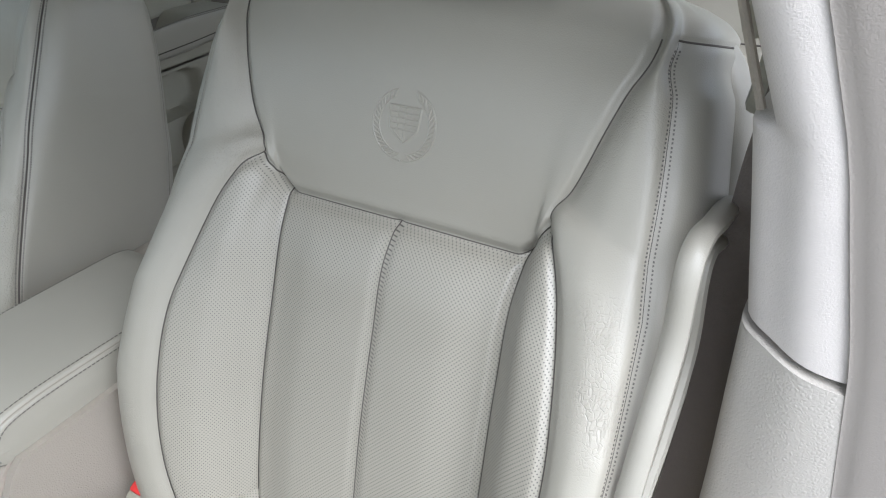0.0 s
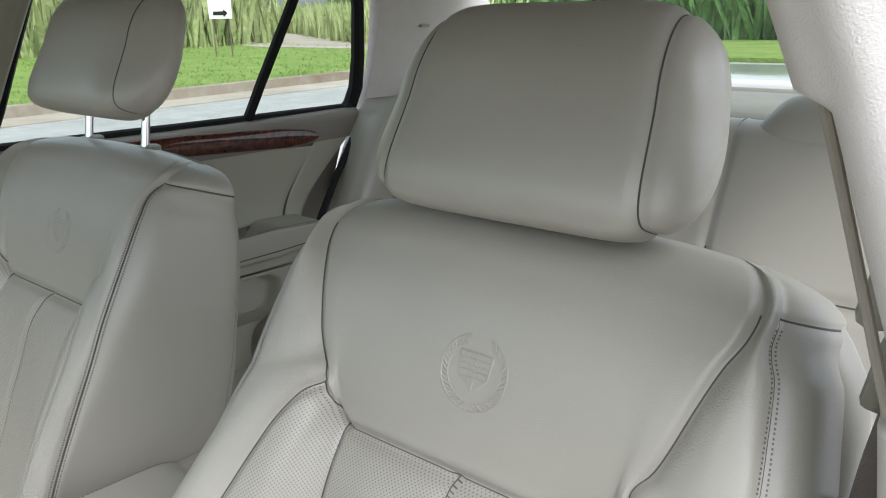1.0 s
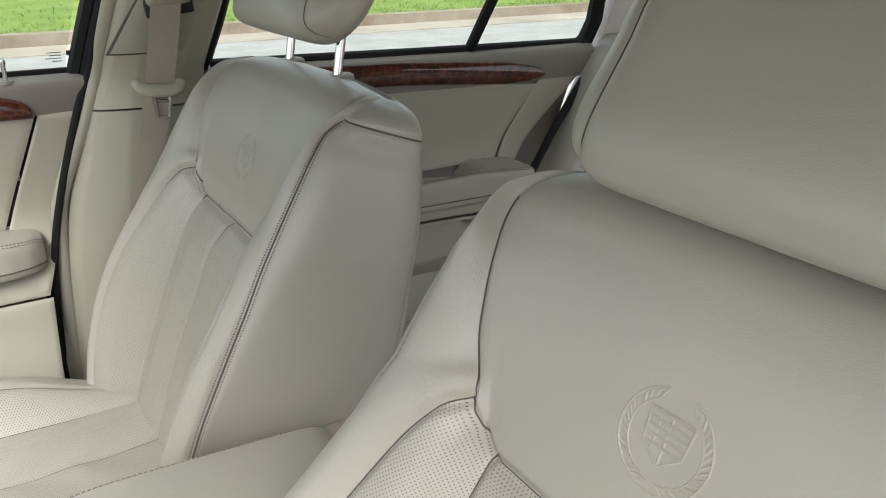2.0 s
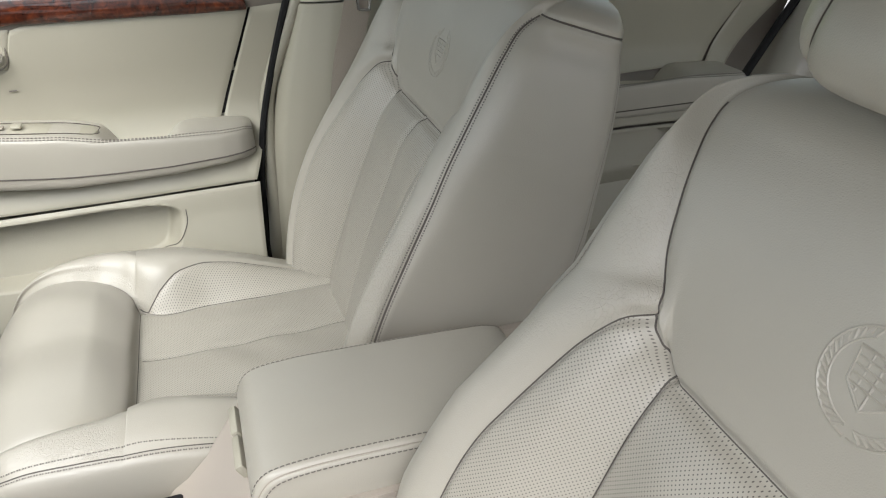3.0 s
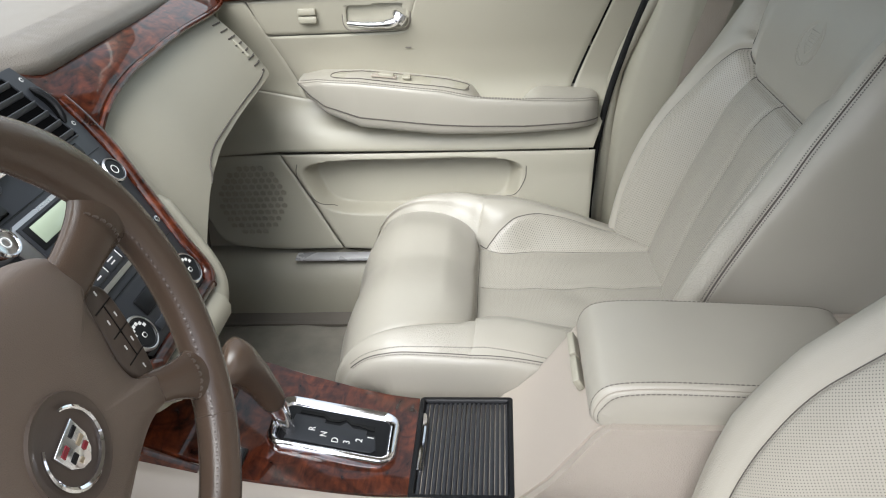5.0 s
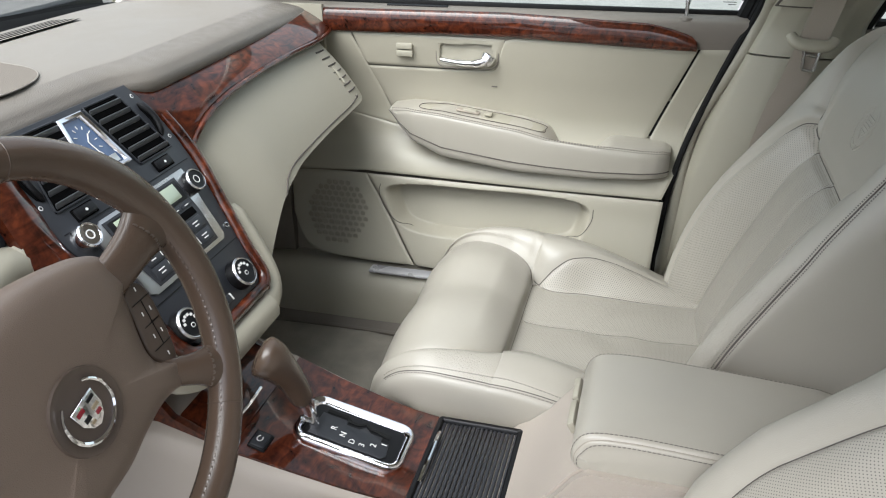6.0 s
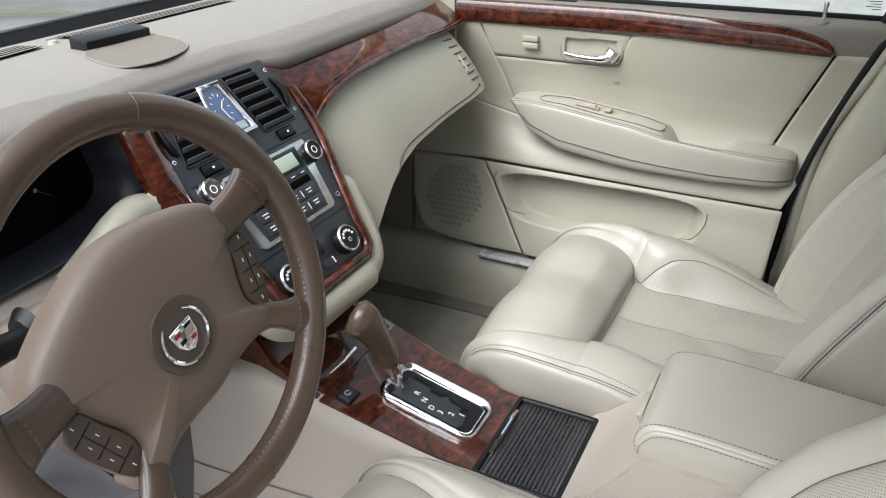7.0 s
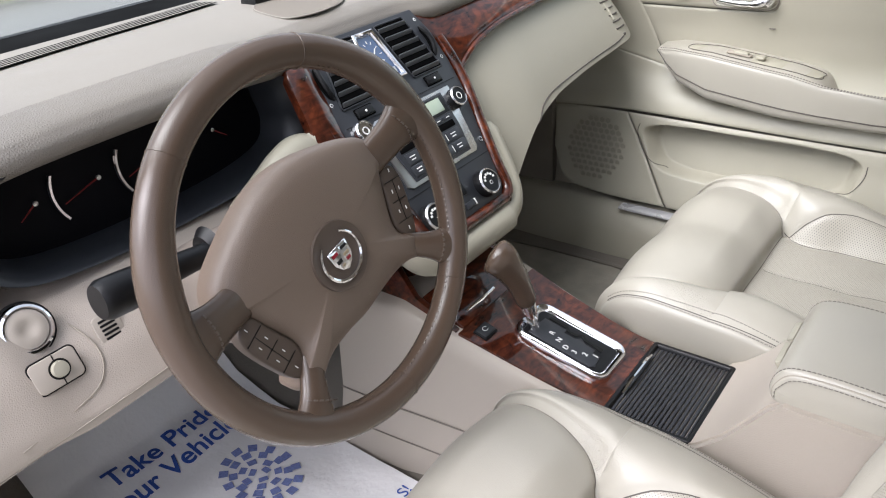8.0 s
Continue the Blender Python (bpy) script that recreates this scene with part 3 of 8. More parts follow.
for nm, y0, y1, z in (("front_body", 1.72, 2.9, 0.86), ("rear_body", -2.7, -1.88, 0.94)):
    o = [(y0, 0.25), (y1 - 0.06, 0.25), (y1, 0.35), (y1, z - 0.08), (y1 - 0.08, z), (y0, z)] if y0 > 0 else [(y0 + 0.06, 0.3), (y1, 0.25), (y1, z), (y0 + 0.05, z), (y0, z - 0.1), (y0, 0.4)]
    tagged(part(nm, prism(o, 1.66, (-0.83, 0, 0), Matrix(((0, 0, 1), (1, 0, 0), (0, 1, 0))), 0.03), M_BODY), "pale painted body end beyond the cabin", "car body", kind="structure")
tagged(box_part("cowl", (-0.8, 1.6, 0.95), (0.8, 1.78, 1.0), M_BLACK, 0.02), "black cowl panel at the foot of the windscreen", "cowl", kind="structure")

# rear quarter trim
for s, nm in ((1, "rear_pillar_right"), (-1, "rear_pillar_left")):
    low = [(-0.985, 0.98), (-1.0, 1.08), (-0.985, 1.2), (-0.93, 1.36)]
    high = [(-1.75, 1.03), (-1.7, 1.1), (-1.5, 1.25), (-1.2, 1.4)]
    (side_strip if s > 0 else mirror_strip)(nm, low, high, 0.03, M_PILLAR, "beige fabric rear pillar trim", "pillar", inset=0.03)
part_hook = thing("coat_hook", "small beige coat hook on the rear pillar", "hook")
part("hook_base", rbox((0.012, 0.05, 0.022), 0.005, (0.655, -1.12, 1.247)), M_PLASTIC, part_hook)
part("hook_lip", rbox((0.012, 0.034, 0.008), 0.003, (0.643, -1.12, 1.24)), M_PLASTIC, part_hook)
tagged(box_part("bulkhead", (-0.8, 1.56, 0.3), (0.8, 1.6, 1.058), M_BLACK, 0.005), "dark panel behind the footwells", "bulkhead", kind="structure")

# ---- front seats ----
LEAN_BACK = radians(20)
ED, EU = math.cos(LEAN_BACK), math.sin(LEAN_BACK)


def on_back(xc, u, v, w):
    """From the backrest's own axes (across, up along it, out of it) to the place."""
    return np.stack([xc + u, 0.004 - EU * v + ED * w, 0.987 + ED * v + EU * w], axis=-1)


V_KEYS = [-0.47, -0.40, -0.30, -0.20, -0.13, -0.09, -0.05, 0.0, 0.05, 0.085, 0.105, 0.118, 0.128, 0.136, 0.141, 0.143]
W_MID = [0.028, 0.032, 0.033, 0.027, 0.02, 0.004, 0.004, 0.004, 0.001, -0.006, -0.012, -0.019, -0.028, -0.04, -0.052, -0.066]
U_IN = [0.136, 0.136, 0.136, 0.134, 0.134, 0.137, 0.138, 0.14, 0.145, 0.15, 0.15, 0.15, 0.148, 0.144, 0.138, 0.13]
W_IN = [0.03, 0.034, 0.034, 0.028, 0.02, 0.006, 0.011, 0.013, 0.008, 0.0, -0.006, -0.014, -0.024, -0.037, -0.05, -0.065]
U_OUT = [0.19, 0.205, 0.2125, 0.2087, 0.188, 0.16, 0.168, 0.183, 0.199, 0.211, 0.213, 0.211, 0.206, 0.198, 0.188, 0.175]
W_OUT = [0.082, 0.094, 0.097, 0.081, 0.054, 0.028, 0.021, 0.021, 0.014, 0.002, -0.006, -0.014, -0.024, -0.037, -0.05, -0.065]
U_SEAM = [0.232, 0.244, 0.248, 0.247, 0.245, 0.243, 0.241, 0.238, 0.231, 0.223, 0.225, 0.225, 0.222, 0.216, 0.205, 0.19]
W_SEAM = [0.066, 0.072, 0.076, 0.066, 0.056, 0.051, 0.044, 0.034, 0.021, 0.007, -0.005, -0.014, -0.025, -0.038, -0.051, -0.066]
W_REAR = [-0.177, -0.177, -0.174, -0.165, -0.16, -0.154, -0.149, -0.142, -0.133, -0.125, -0.12, -0.116, -0.112, -0.108, -0.102, -0.092]
SPANS = [10, 18, 9, 12, 8, 9, 6, 8, 7, 6, 12]
C_IN, C_OUT, C_SEAM, C_REAR = 28, 49, 66, 87


def backrest_grid(fuller=0.0, wider=0.0):
    """The backrest's ring of points row by row; fuller swells the outer bolsters and wider moves the door-side one out, in metres."""
    low = np.linspace(-0.47, -0.093, 96)
    high = np.concatenate([np.linspace(-0.093, 0.1, 58)[1:], np.linspace(0.1, 0.143, 18)[1:]])
    vs = np.concatenate([low, high])
    r_yoke = len(low) - 1
    r_top = int(np.argmin(abs(vs - 0.108)))
    tab = {k: smooth(V_KEYS, t, vs) for k, t in dict(m=W_MID, ui=U_IN, wi=W_IN, uo=U_OUT, wo=W_OUT, us=U_SEAM, ws=W_SEAM, wr=W_REAR).items()}
    swell = fuller * np.interp(vs, [-0.47, -0.3, -0.2, -0.13, -0.06, 0.02, 0.09, 0.143], [1.1, 1.45, 1.1, 0.4, -0.2, -0.2, 0.0, 0.0])
    tab["us"], tab["ws"] = tab["us"] + 0.75 * swell, tab["ws"] + swell
    tab["uo"], tab["wo"] = tab["uo"] + 0.15 * swell, tab["wo"] + 0.25 * swell
    u, w = [], []
    for i, v in enumerate(vs):
        m, ui, wi, uo, wo, us, ws, wr = (tab[k][i] for k in ("m", "ui", "wi", "uo", "wo", "us", "ws", "wr"))
        soft = float(np.clip((-0.093 - v) / 0.06, 0, 1))
        d = 0.5 * (ws - wr)
        low = float(np.clip((-v - 0.05) / 0.35, 0, 1))
        side = min(0.024, d * 0.42) * (1 - low) - 0.016 * low
        pts = [(0, m), (ui * 0.55, m + (wi - m) * 0.4 + 0.004 * soft), (ui, wi),
               ((ui + uo) / 2, (wi + wo) / 2 + 0.012 * soft), (uo, wo),
               ((uo + us) / 2 + 0.002, (wo + ws) / 2 + 0.012 * min(1, d / 0.06)), (us, ws),
               (us + side, ws - d * 0.35), (us + side + 0.002, wr + d * 0.5), (us + side * 0.3, wr + d * 0.1),
               (us - 0.03, wr - 0.002), (0, wr - 0.006)]
        c = spline(pts, SPANS)
        u.append(c[:, 0])
        w.append(c[:, 1])
    u, w = np.array(u), np.array(w)
    n = u.shape[1]
    v = np.repeat(vs[:, None], n, 1)
    rise = np.clip((u - 0.125) / 0.05, 0, 1)
    front = np.arange(n)[None, :] <= C_SEAM
    v = v + np.where(front, 0.046 * rise * rise * (3 - 2 * rise), 0.046) * np.exp(-((v + 0.093) / 0.045) ** 2) * np.clip(1 - (np.arange(n)[None, :] - C_OUT) / (C_SEAM - C_OUT), 0, 1)
    v = v - 0.018 * np.clip(u / 0.23, 0, 1) ** 3 * np.clip((vs[:, None] - 0.06) / 0.08, 0, 1)
    # seams pulled into the padding
    col = np.arange(n)[None, :]
    row = np.arange(len(vs))[:, None]

    def groove(dist, depth, width):
        return depth * np.exp(-((dist / width) ** 2))

    g = np.zeros_like(u)
    below = row <= r_yoke
    g += np.where(below, groove(u, 0.004, 0.004), 0) * (col < 30)
    ucol = lambda c: u[:, c:c + 1]
    g += np.where(below, groove(u - ucol(C_IN), 0.009, 0.005), 0) * (col <= C_SEAM)
    g += groove(u - ucol(C_OUT), 0.007, 0.005) * (col <= C_SEAM)
    g += groove(np.hypot(u - ucol(C_SEAM), w - w[:, C_SEAM:C_SEAM + 1]), 0.004, 0.005)
    g += groove(v - v[r_yoke:r_yoke + 1, :], 0.009, 0.006) * (col <= C_OUT)
    g += groove(v - v[r_top:r_top + 1, :], 0.003, 0.004) * (col >= C_SEAM) * (col <= C_REAR + 4)
    ang = np.clip((col - C_SEAM + 10) / 24, 0, 1) * math.pi / 2
    w = w - g * np.cos(ang)
    u = u - g * np.sin(ang)
    # both halves as one ring
    out = wider * np.clip((np.arange(n)[None, :] - C_OUT) / (C_SEAM - C_OUT), 0, 1) * np.interp(vs, [-0.47, -0.28, -0.2, -0.1, 0.06, 0.143], [-0.5, -0.3, 0.2, 1, 0.8, 0.0])[:, None]
    uu = np.concatenate([u, -(u + out)[:, -2:0:-1]], 1)
    vv = np.concatenate([v, v[:, -2:0:-1]], 1)
    ww = np.concatenate([w, w[:, -2:0:-1]], 1)
    return uu, vv, ww, r_yoke, r_top, n


BACK_U, BACK_V, BACK_W, R_YOKE, R_TOP, HALF = backrest_grid()
PASSENGER_BACK = (BACK_U, BACK_V, BACK_W)
DRIVER_BACK = backrest_grid(0.02, 0.014)[:3]


def seat_back(xc, seat):
    BACK_U, BACK_V, BACK_W = DRIVER_BACK if xc < 0 else PASSENGER_BACK
    g = on_back(xc, BACK_U, BACK_V, BACK_W)
    rows, cols = BACK_U.shape
    c = np.arange(cols)
    half = np.where(c < HALF - 1, c, cols - 1 - c)
    sign = np.where(c < HALF - 1, 1, -1)
    region = np.zeros((rows - 1, cols), int)
    for j in range(cols):
        k, s = half[j], sign[j]
        for i in range(rows - 1):
            if k < C_OUT and i >= R_YOKE or i >= R_TOP and k < C_REAR:
                region[i, j] = 1
            elif k < C_IN:
                region[i, j] = 2 if s > 0 else 3
            elif k < C_OUT:
                region[i, j] = 4 if s > 0 else 5
            elif k < C_SEAM:
                region[i, j] = 6 if s > 0 else 7
            elif k < C_REAR:
                region[i, j] = 8 if s > 0 else 9
            else:
                region[i, j] = 10
    side = np.where(c < HALF, 1, -1)
    arc = np.concatenate([np.zeros((rows, 1)), np.cumsum(np.hypot(np.diff(BACK_U, axis=1), np.diff(BACK_W, axis=1)), 1)], 1)
    arc = np.where(c[None, :] < HALF, arc, arc - arc[:, -1:])
    uv = np.stack([arc, BACK_V], -1)
    names = {1: ("upper_panel", M_LEATHER, ""), 2: ("center_panel", M_PERF, "perforated leather panel"), 3: ("center_panel", M_PERF, "perforated leather panel"),
             4: ("bolster_insert", M_PERF, "perforated leather panel"), 5: ("bolster_insert", M_PERF, "perforated leather panel"),
             6: ("bolster", M_LEATHER_WORN, "creased leather bolster"), 7: ("bolster", M_LEATHER_WORN, "creased leather bolster"),
             8: ("side_panel", M_SIDE, ""), 9: ("side_panel", M_SIDE, ""), 10: ("rear_panel", M_SIDE, "")}
    made = panels(g, region, names, seat, uv)
    top = [g[-1, j] for j in range(cols)]
    bm = bmesh.new()
    bm.faces.new([bm.verts.new(tuple(p)) for p in top])
    part("top_closure", bm, M_LEATHER, seat)
    nor = grid_normals(g)
    def seam(line, nn, r=0.0012 if xc < 0 else 0.0015):
        part("seam", tube([p + q * 0.0004 for p, q in zip(line, nn)], r, 5), M_SEAM, seat)

    seam(g[2:R_YOKE + 1, 0], nor[2:R_YOKE + 1, 0])
    for s in (1, -1):
        pick = lambda k: k if s > 0 else (cols - k) % cols
        seam(g[2:R_YOKE + 1, pick(C_IN)], nor[2:R_YOKE + 1, pick(C_IN)])
        seam(g[2:R_TOP, pick(C_OUT)], nor[2:R_TOP, pick(C_OUT)])
        seam(g[2:R_TOP, pick(C_SEAM)], nor[2:R_TOP, pick(C_SEAM)], 0.0007 if xc < 0 else 0.0018)
        seam(g[R_YOKE, [pick(k) for k in range(C_OUT + 1)]], nor[R_YOKE, [pick(k) for k in range(C_OUT + 1)]])
        seam(g[R_TOP, [pick(k) for k in range(C_SEAM, C_REAR + 1)]], nor[R_TOP, [pick(k) for k in range(C_SEAM, C_REAR + 1)]])
        seam(g[10:R_TOP, pick(C_REAR)], nor[10:R_TOP, pick(C_REAR)], 0.0007)
    for s in (1, -1):
        for off, mat_t in ((-1, M_THREAD_GREY), (1, M_THREAD_GREY)):
            j = C_SEAM + off
            j = j if s > 0 else cols - j
            m = C_SEAM if s > 0 else cols - C_SEAM
            near_seam = 0.4 if xc < 0 else 0.0
            line = near_seam * g[8:R_TOP - 1, m] + (1 - near_seam) * g[8:R_TOP - 1, j] + nor[8:R_TOP - 1, j] * 0.0003
            stitches(line, nor[8:R_TOP - 1, j], 0.005, 0.0014, 0.0009 if xc < 0 else 0.0012, "stitching", mat_t, seat)
    return g, nor


def front_w(u, v):
    """Height of the upper panel's face."""
    i = int(np.argmin(abs(BACK_V[:, 0] - v)))
    return float(np.interp(abs(u), BACK_U[i, :C_OUT], BACK_W[i, :C_OUT]))


def crest(xc, seat, bold):
    """Embossed open wreath round a small shield."""
    bm = bmesh.new()

    def run(pts, r):
        r = r * bold
        tube([on_back(xc, np.float64(a), np.float64(b), np.float64(front_w(a, b) - r * 0.3)) for a, b in pts], r, 6, bm)
    for side in (1, -1):
        outer = [(side * 0.0345 * math.cos(radians(t)), 0.033 * math.sin(radians(t)) - 0.002) for t in range(-88, 74, 7)]
        run(outer, 0.0009)
        inner = [(side * 0.0275 * math.cos(radians(t)), 0.0265 * math.sin(radians(t)) - 0.002) for t in range(-84, 66, 7)]
        run(inner, 0.0007)
        for t in range(-82, 66, 9):
            a, b = radians(t), radians(t + 9)
            run([(side * 0.0285 * math.cos(a), 0.0275 * math.sin(a) - 0.002), (side * 0.0335 * math.cos(b), 0.032 * math.sin(b) - 0.002)], 0.0009)
    top, low = 0.0145, -0.018
    run([(-0.017, top), (0.017, top), (0.015, -0.006), (0.0, low), (-0.015, -0.006), (-0.017, top)], 0.0011)
    for h in (0.009, 0.004, -0.001, -0.0065):
        run([(-0.015, h), (0.015, h)], 0.0008)
    run([(0.0, top), (0.0, low)], 0.0009)
    run([(0.008, top), (0.008, -0.01)], 0.0007)
    part("crest", bm, M_LEATHER, seat, "embossed shield inside an open wreath")


PATH_Y = [0.02, 0.10, 0.20, 0.35, 0.474, 0.503, 0.545, 0.60, 0.646, 0.68, 0.696, 0.692, 0.675]
PATH_Z = [0.615, 0.597, 0.588, 0.587, 0.59, 0.612, 0.631, 0.636, 0.622, 0.586, 0.53, 0.47, 0.41]
EDGE_Z = [0.615, 0.597, 0.59, 0.597, 0.612, 0.619, 0.63, 0.636, 0.622, 0.586, 0.53, 0.47, 0.41]


def cushion_grid():
    spans = [6, 8, 14, 14, 10, 10, 12, 10, 8, 8, 8, 6]
    path = spline(list(zip(PATH_Y, PATH_Z)), spans)
    edge = spline(list(zip(PATH_Y, EDGE_Z)), spans)
    tang = np.gradient(edge, axis=0)
    tang /= np.linalg.norm(tang, axis=1, keepdims=True)
    nrm = np.stack([-tang[:, 1], tang[:, 0]], 1)
    r_cross = sum(spans[:4])
    s = np.concatenate([[0], np.cumsum(np.linalg.norm(np.diff(path, axis=0), axis=1))])
    s_cross = s[r_cross]
    k = s - s_cross
    u_in = smooth([-1, -0.1, 0, 0.02, 0.045, 0.085, 0.14, 0.2, 0.3], [0.13, 0.13, 0.131, 0.144, 0.164, 0.182, 0.197, 0.207, 0.213], k)
    K = [-0.46, -0.36, -0.25, -0.15, -0.075, -0.02, 0.03, 0.085, 0.14, 0.19, 0.24, 0.3, 0.36]
    h_b = smooth(K, [-0.06, -0.045, -0.008, 0.022, 0.036, 0.036, 0.03, 0.02, 0.011, 0.006, 0.003, 0.001, 0.0], k)
    h_s = smooth(K, [-0.075, -0.055, -0.02, 0.008, 0.021, 0.023, 0.018, 0.008, 0.001, -0.002, -0.003, -0.002, 0.0], k)
    h_i = smooth([-1, -0.08, 0, 0.035, 0.085, 0.14, 0.2, 0.3], [0.002, 0.003, 0.006, 0.013, 0.012, 0.009, 0.005, 0.001], k)
    steps = [10, 14, 8, 8, 8, 5, 6, 6]
    c_in, c_ins, c_seam = 24, 35, 48
    U, H = [], []
    for i in range(len(path)):
        down = np.interp(k[i], [0.2, 0.3], [1.0, 0.35])
        ui = u_in[i]
        us = 0.246 - float(np.interp(k[i], [0.08, 0.15, 0.2, 0.26, 0.34], [0.0, 0.003, 0.01, 0.022, 0.032]))
        ui = min(ui, us - 0.012)
        um = ui + (us - ui) * 0.55
        dome = float(np.interp(k[i], [0.0, 0.03, 0.08, 0.16, 0.24], [0.0, 0.01, 0.02, 0.018, 0.006]))
        pts = [(0, dome), (ui * 0.5, 0.005 + dome * 1.1), (ui, h_i[i]), ((ui + um) / 2, (h_i[i] + h_b[i]) / 2 + 0.008 * down), (um, h_b[i] + 0.004), (us, h_s[i]),
               (us + 0.014, h_s[i] - 0.02), (us + 0.012, h_s[i] - 0.075 * down - 0.01), (us - 0.004, h_s[i] - 0.16 * down - 0.015)]
        c = spline(pts, steps)
        wide = 0.5 + 12.5 * float(np.interp(-k[i], [0.0, 0.02, 0.05, 0.09, 0.14, 0.3, 0.45], [0, 0.3, 0.62, 0.86, 1, 0.95, 0.8]))
        q = np.interp(np.arange(len(c)), [0, c_in, c_ins, c_seam, len(c) - 1], [0, c_in, c_in + wide, c_seam, len(c) - 1])
        c = np.stack([np.interp(q, np.arange(len(c)), c[:, 0]), np.interp(q, np.arange(len(c)), c[:, 1])], 1)
        U.append(c[:, 0])
        H.append(c[:, 1])
    U, H = np.array(U), np.array(H)
    n = U.shape[1]
    col, row = np.arange(n)[None, :], np.arange(len(path))[:, None]
    g = np.where(row <= r_cross + 2, 0.004 * np.exp(-(((U - U[:, c_ins:c_ins + 1]) / 0.005) ** 2)), 0) * (col < c_seam)
    off = abs(U - U[:, c_in:c_in + 1])
    crease = np.where(k[:, None] > 0, 0.008 * np.exp(-off / 0.008), 0.006 * np.exp(-((off / 0.0055) ** 2)))
    g += crease * (col < c_seam) * np.interp(k, [0.18, 0.27], [1.0, 0.35])[:, None]
    bulge = s[:, None] - s[r_cross + 2]
    g += 0.008 * np.exp(-((bulge / 0.006) ** 2)) * (col <= c_in)
    g += np.where(row <= r_cross, 0.002 * np.exp(-((U / 0.004) ** 2)), 0)
    g += 0.003 * np.exp(-(((U - U[:, c_seam:c_seam + 1]) / 0.004) ** 2)) * (abs(col - c_seam) < 8)
    # sat-in hollows
    H = H - 0.0022 * np.sin(s[:, None] * 62 + U * 26 + 1.5 * np.sin(U * 21)) * np.exp(-(((U + 0.0) / 0.09) ** 2)) * ((k[:, None] < -0.06) & (k[:, None] > -0.34)) * np.exp(-((k[:, None] + 0.17) / 0.1) ** 2)
    H = H - g
    uu = np.concatenate([-U[:, :0:-1], U], 1)
    hh = np.concatenate([H[:, :0:-1], H], 1)
    # the bolster beside the door stands higher
    rise = np.clip((uu - u_in[:, None] + 0.008) / 0.055, 0, 1)
    hh = hh + 0.016 * (rise * rise * (3 - 2 * rise)) * np.interp(k, [-0.34, -0.2, -0.05, 0.08, 0.17, 0.26], [0, 0.4, 0.9, 0.95, 0.4, 0])[:, None]
    w = np.clip((abs(uu) - u_in[:, None]) / 0.035, 0, 1)
    w = (w * w * (3 - 2 * w))[:, :, None]
    base = path[:, None, :] * (1 - w) + edge[:, None, :] * w
    return uu, hh, base, nrm, s, r_cross, n, c_in, c_ins, c_seam


CU = cushion_grid()


def seat_cushion(xc, seat):
    uu, hh, base, nrm, s, r_cross, n, c_in, c_ins, c_seam = CU
    hh = hh if xc > 0 else hh[:, ::-1]
    y = base[:, :, 0] + nrm[:, :1] * hh
    z = base[:, :, 1] + nrm[:, 1:] * hh
    g = np.stack([xc + uu, y, z], -1)[:, ::-1]
    uf = uu[:, ::-1]
    rows, cols = uf.shape
    mid = cols // 2
    region = np.zeros((rows - 1, cols), int)
    for j in range(cols - 1):
        k = (j - mid) if j >= mid else (mid - 1 - j)
        right = j < mid
        for i in range(rows - 1):
            if k < c_in:
                region[i, j] = 1 if i < r_cross + 2 else 2
            elif k < c_ins and i < r_cross + 2:
                region[i, j] = 7 if right else 8
            elif k < c_seam:
                region[i, j] = 3 if right else 4
            else:
                region[i, j] = 5 if right else 6
    uv = np.stack([uf, np.repeat(s[:, None], cols, 1)], -1)
    names = {1: ("cushion_insert", M_PERF, "perforated leather panel"), 2: ("cushion_front", M_LEATHER, ""), 3: ("cushion_bolster", M_LEATHER_WORN, "creased leather bolster"),
             4: ("cushion_bolster", M_LEATHER_WORN, "creased leather bolster"), 5: ("cushion_side", M_SIDE, ""), 6: ("cushion_side", M_SIDE, ""),
             7: ("cushion_side_insert", M_PERF, "perforated leather panel"), 8: ("cushion_side_insert", M_PERF, "perforated leather panel")}
    panels(g, region, names, seat, uv)
    nor = grid_normals(g)
    nor[:, 0], nor[:, -1] = nor[:, 1], nor[:, -2]
    def seam(line, nn):
        part("seam", tube([p + q * 0.0007 for p, q in zip(line, nn)], 0.0014, 5), M_SEAM, seat)

    for j in (mid - c_in, mid + c_in):
        seam(g[8:-6, j], nor[8:-6, j])
    for j in (mid - c_ins, mid + c_ins):
        seam(g[8:r_cross + 3, j], nor[8:r_cross + 3, j])
    seam(g[r_cross + 2, mid - c_in:mid + c_in + 1], nor[r_cross + 2, mid - c_in:mid + c_in + 1])
    seam(g[10:r_cross + 2, mid], nor[10:r_cross + 2, mid])
    for j in (mid - c_seam, mid + c_seam):
        stop = int(np.argmin(abs(s - s[r_cross] - 0.225)))
        seam(g[16:stop, j], nor[16:stop, j])
        for off in (-1, 1):
            line = g[20:stop, j + off] + nor[20:stop, j + off] * 0.0002
            stitches(line, nor[20:stop, j + off], 0.0042, 0.002, 0.0011, "stitching", M_THREAD_GREY, seat)
    part("seat_base", rbox((0.44, 0.5, 0.1), 0.02, (xc, 0.33, 0.41)), M_PLASTIC, seat)


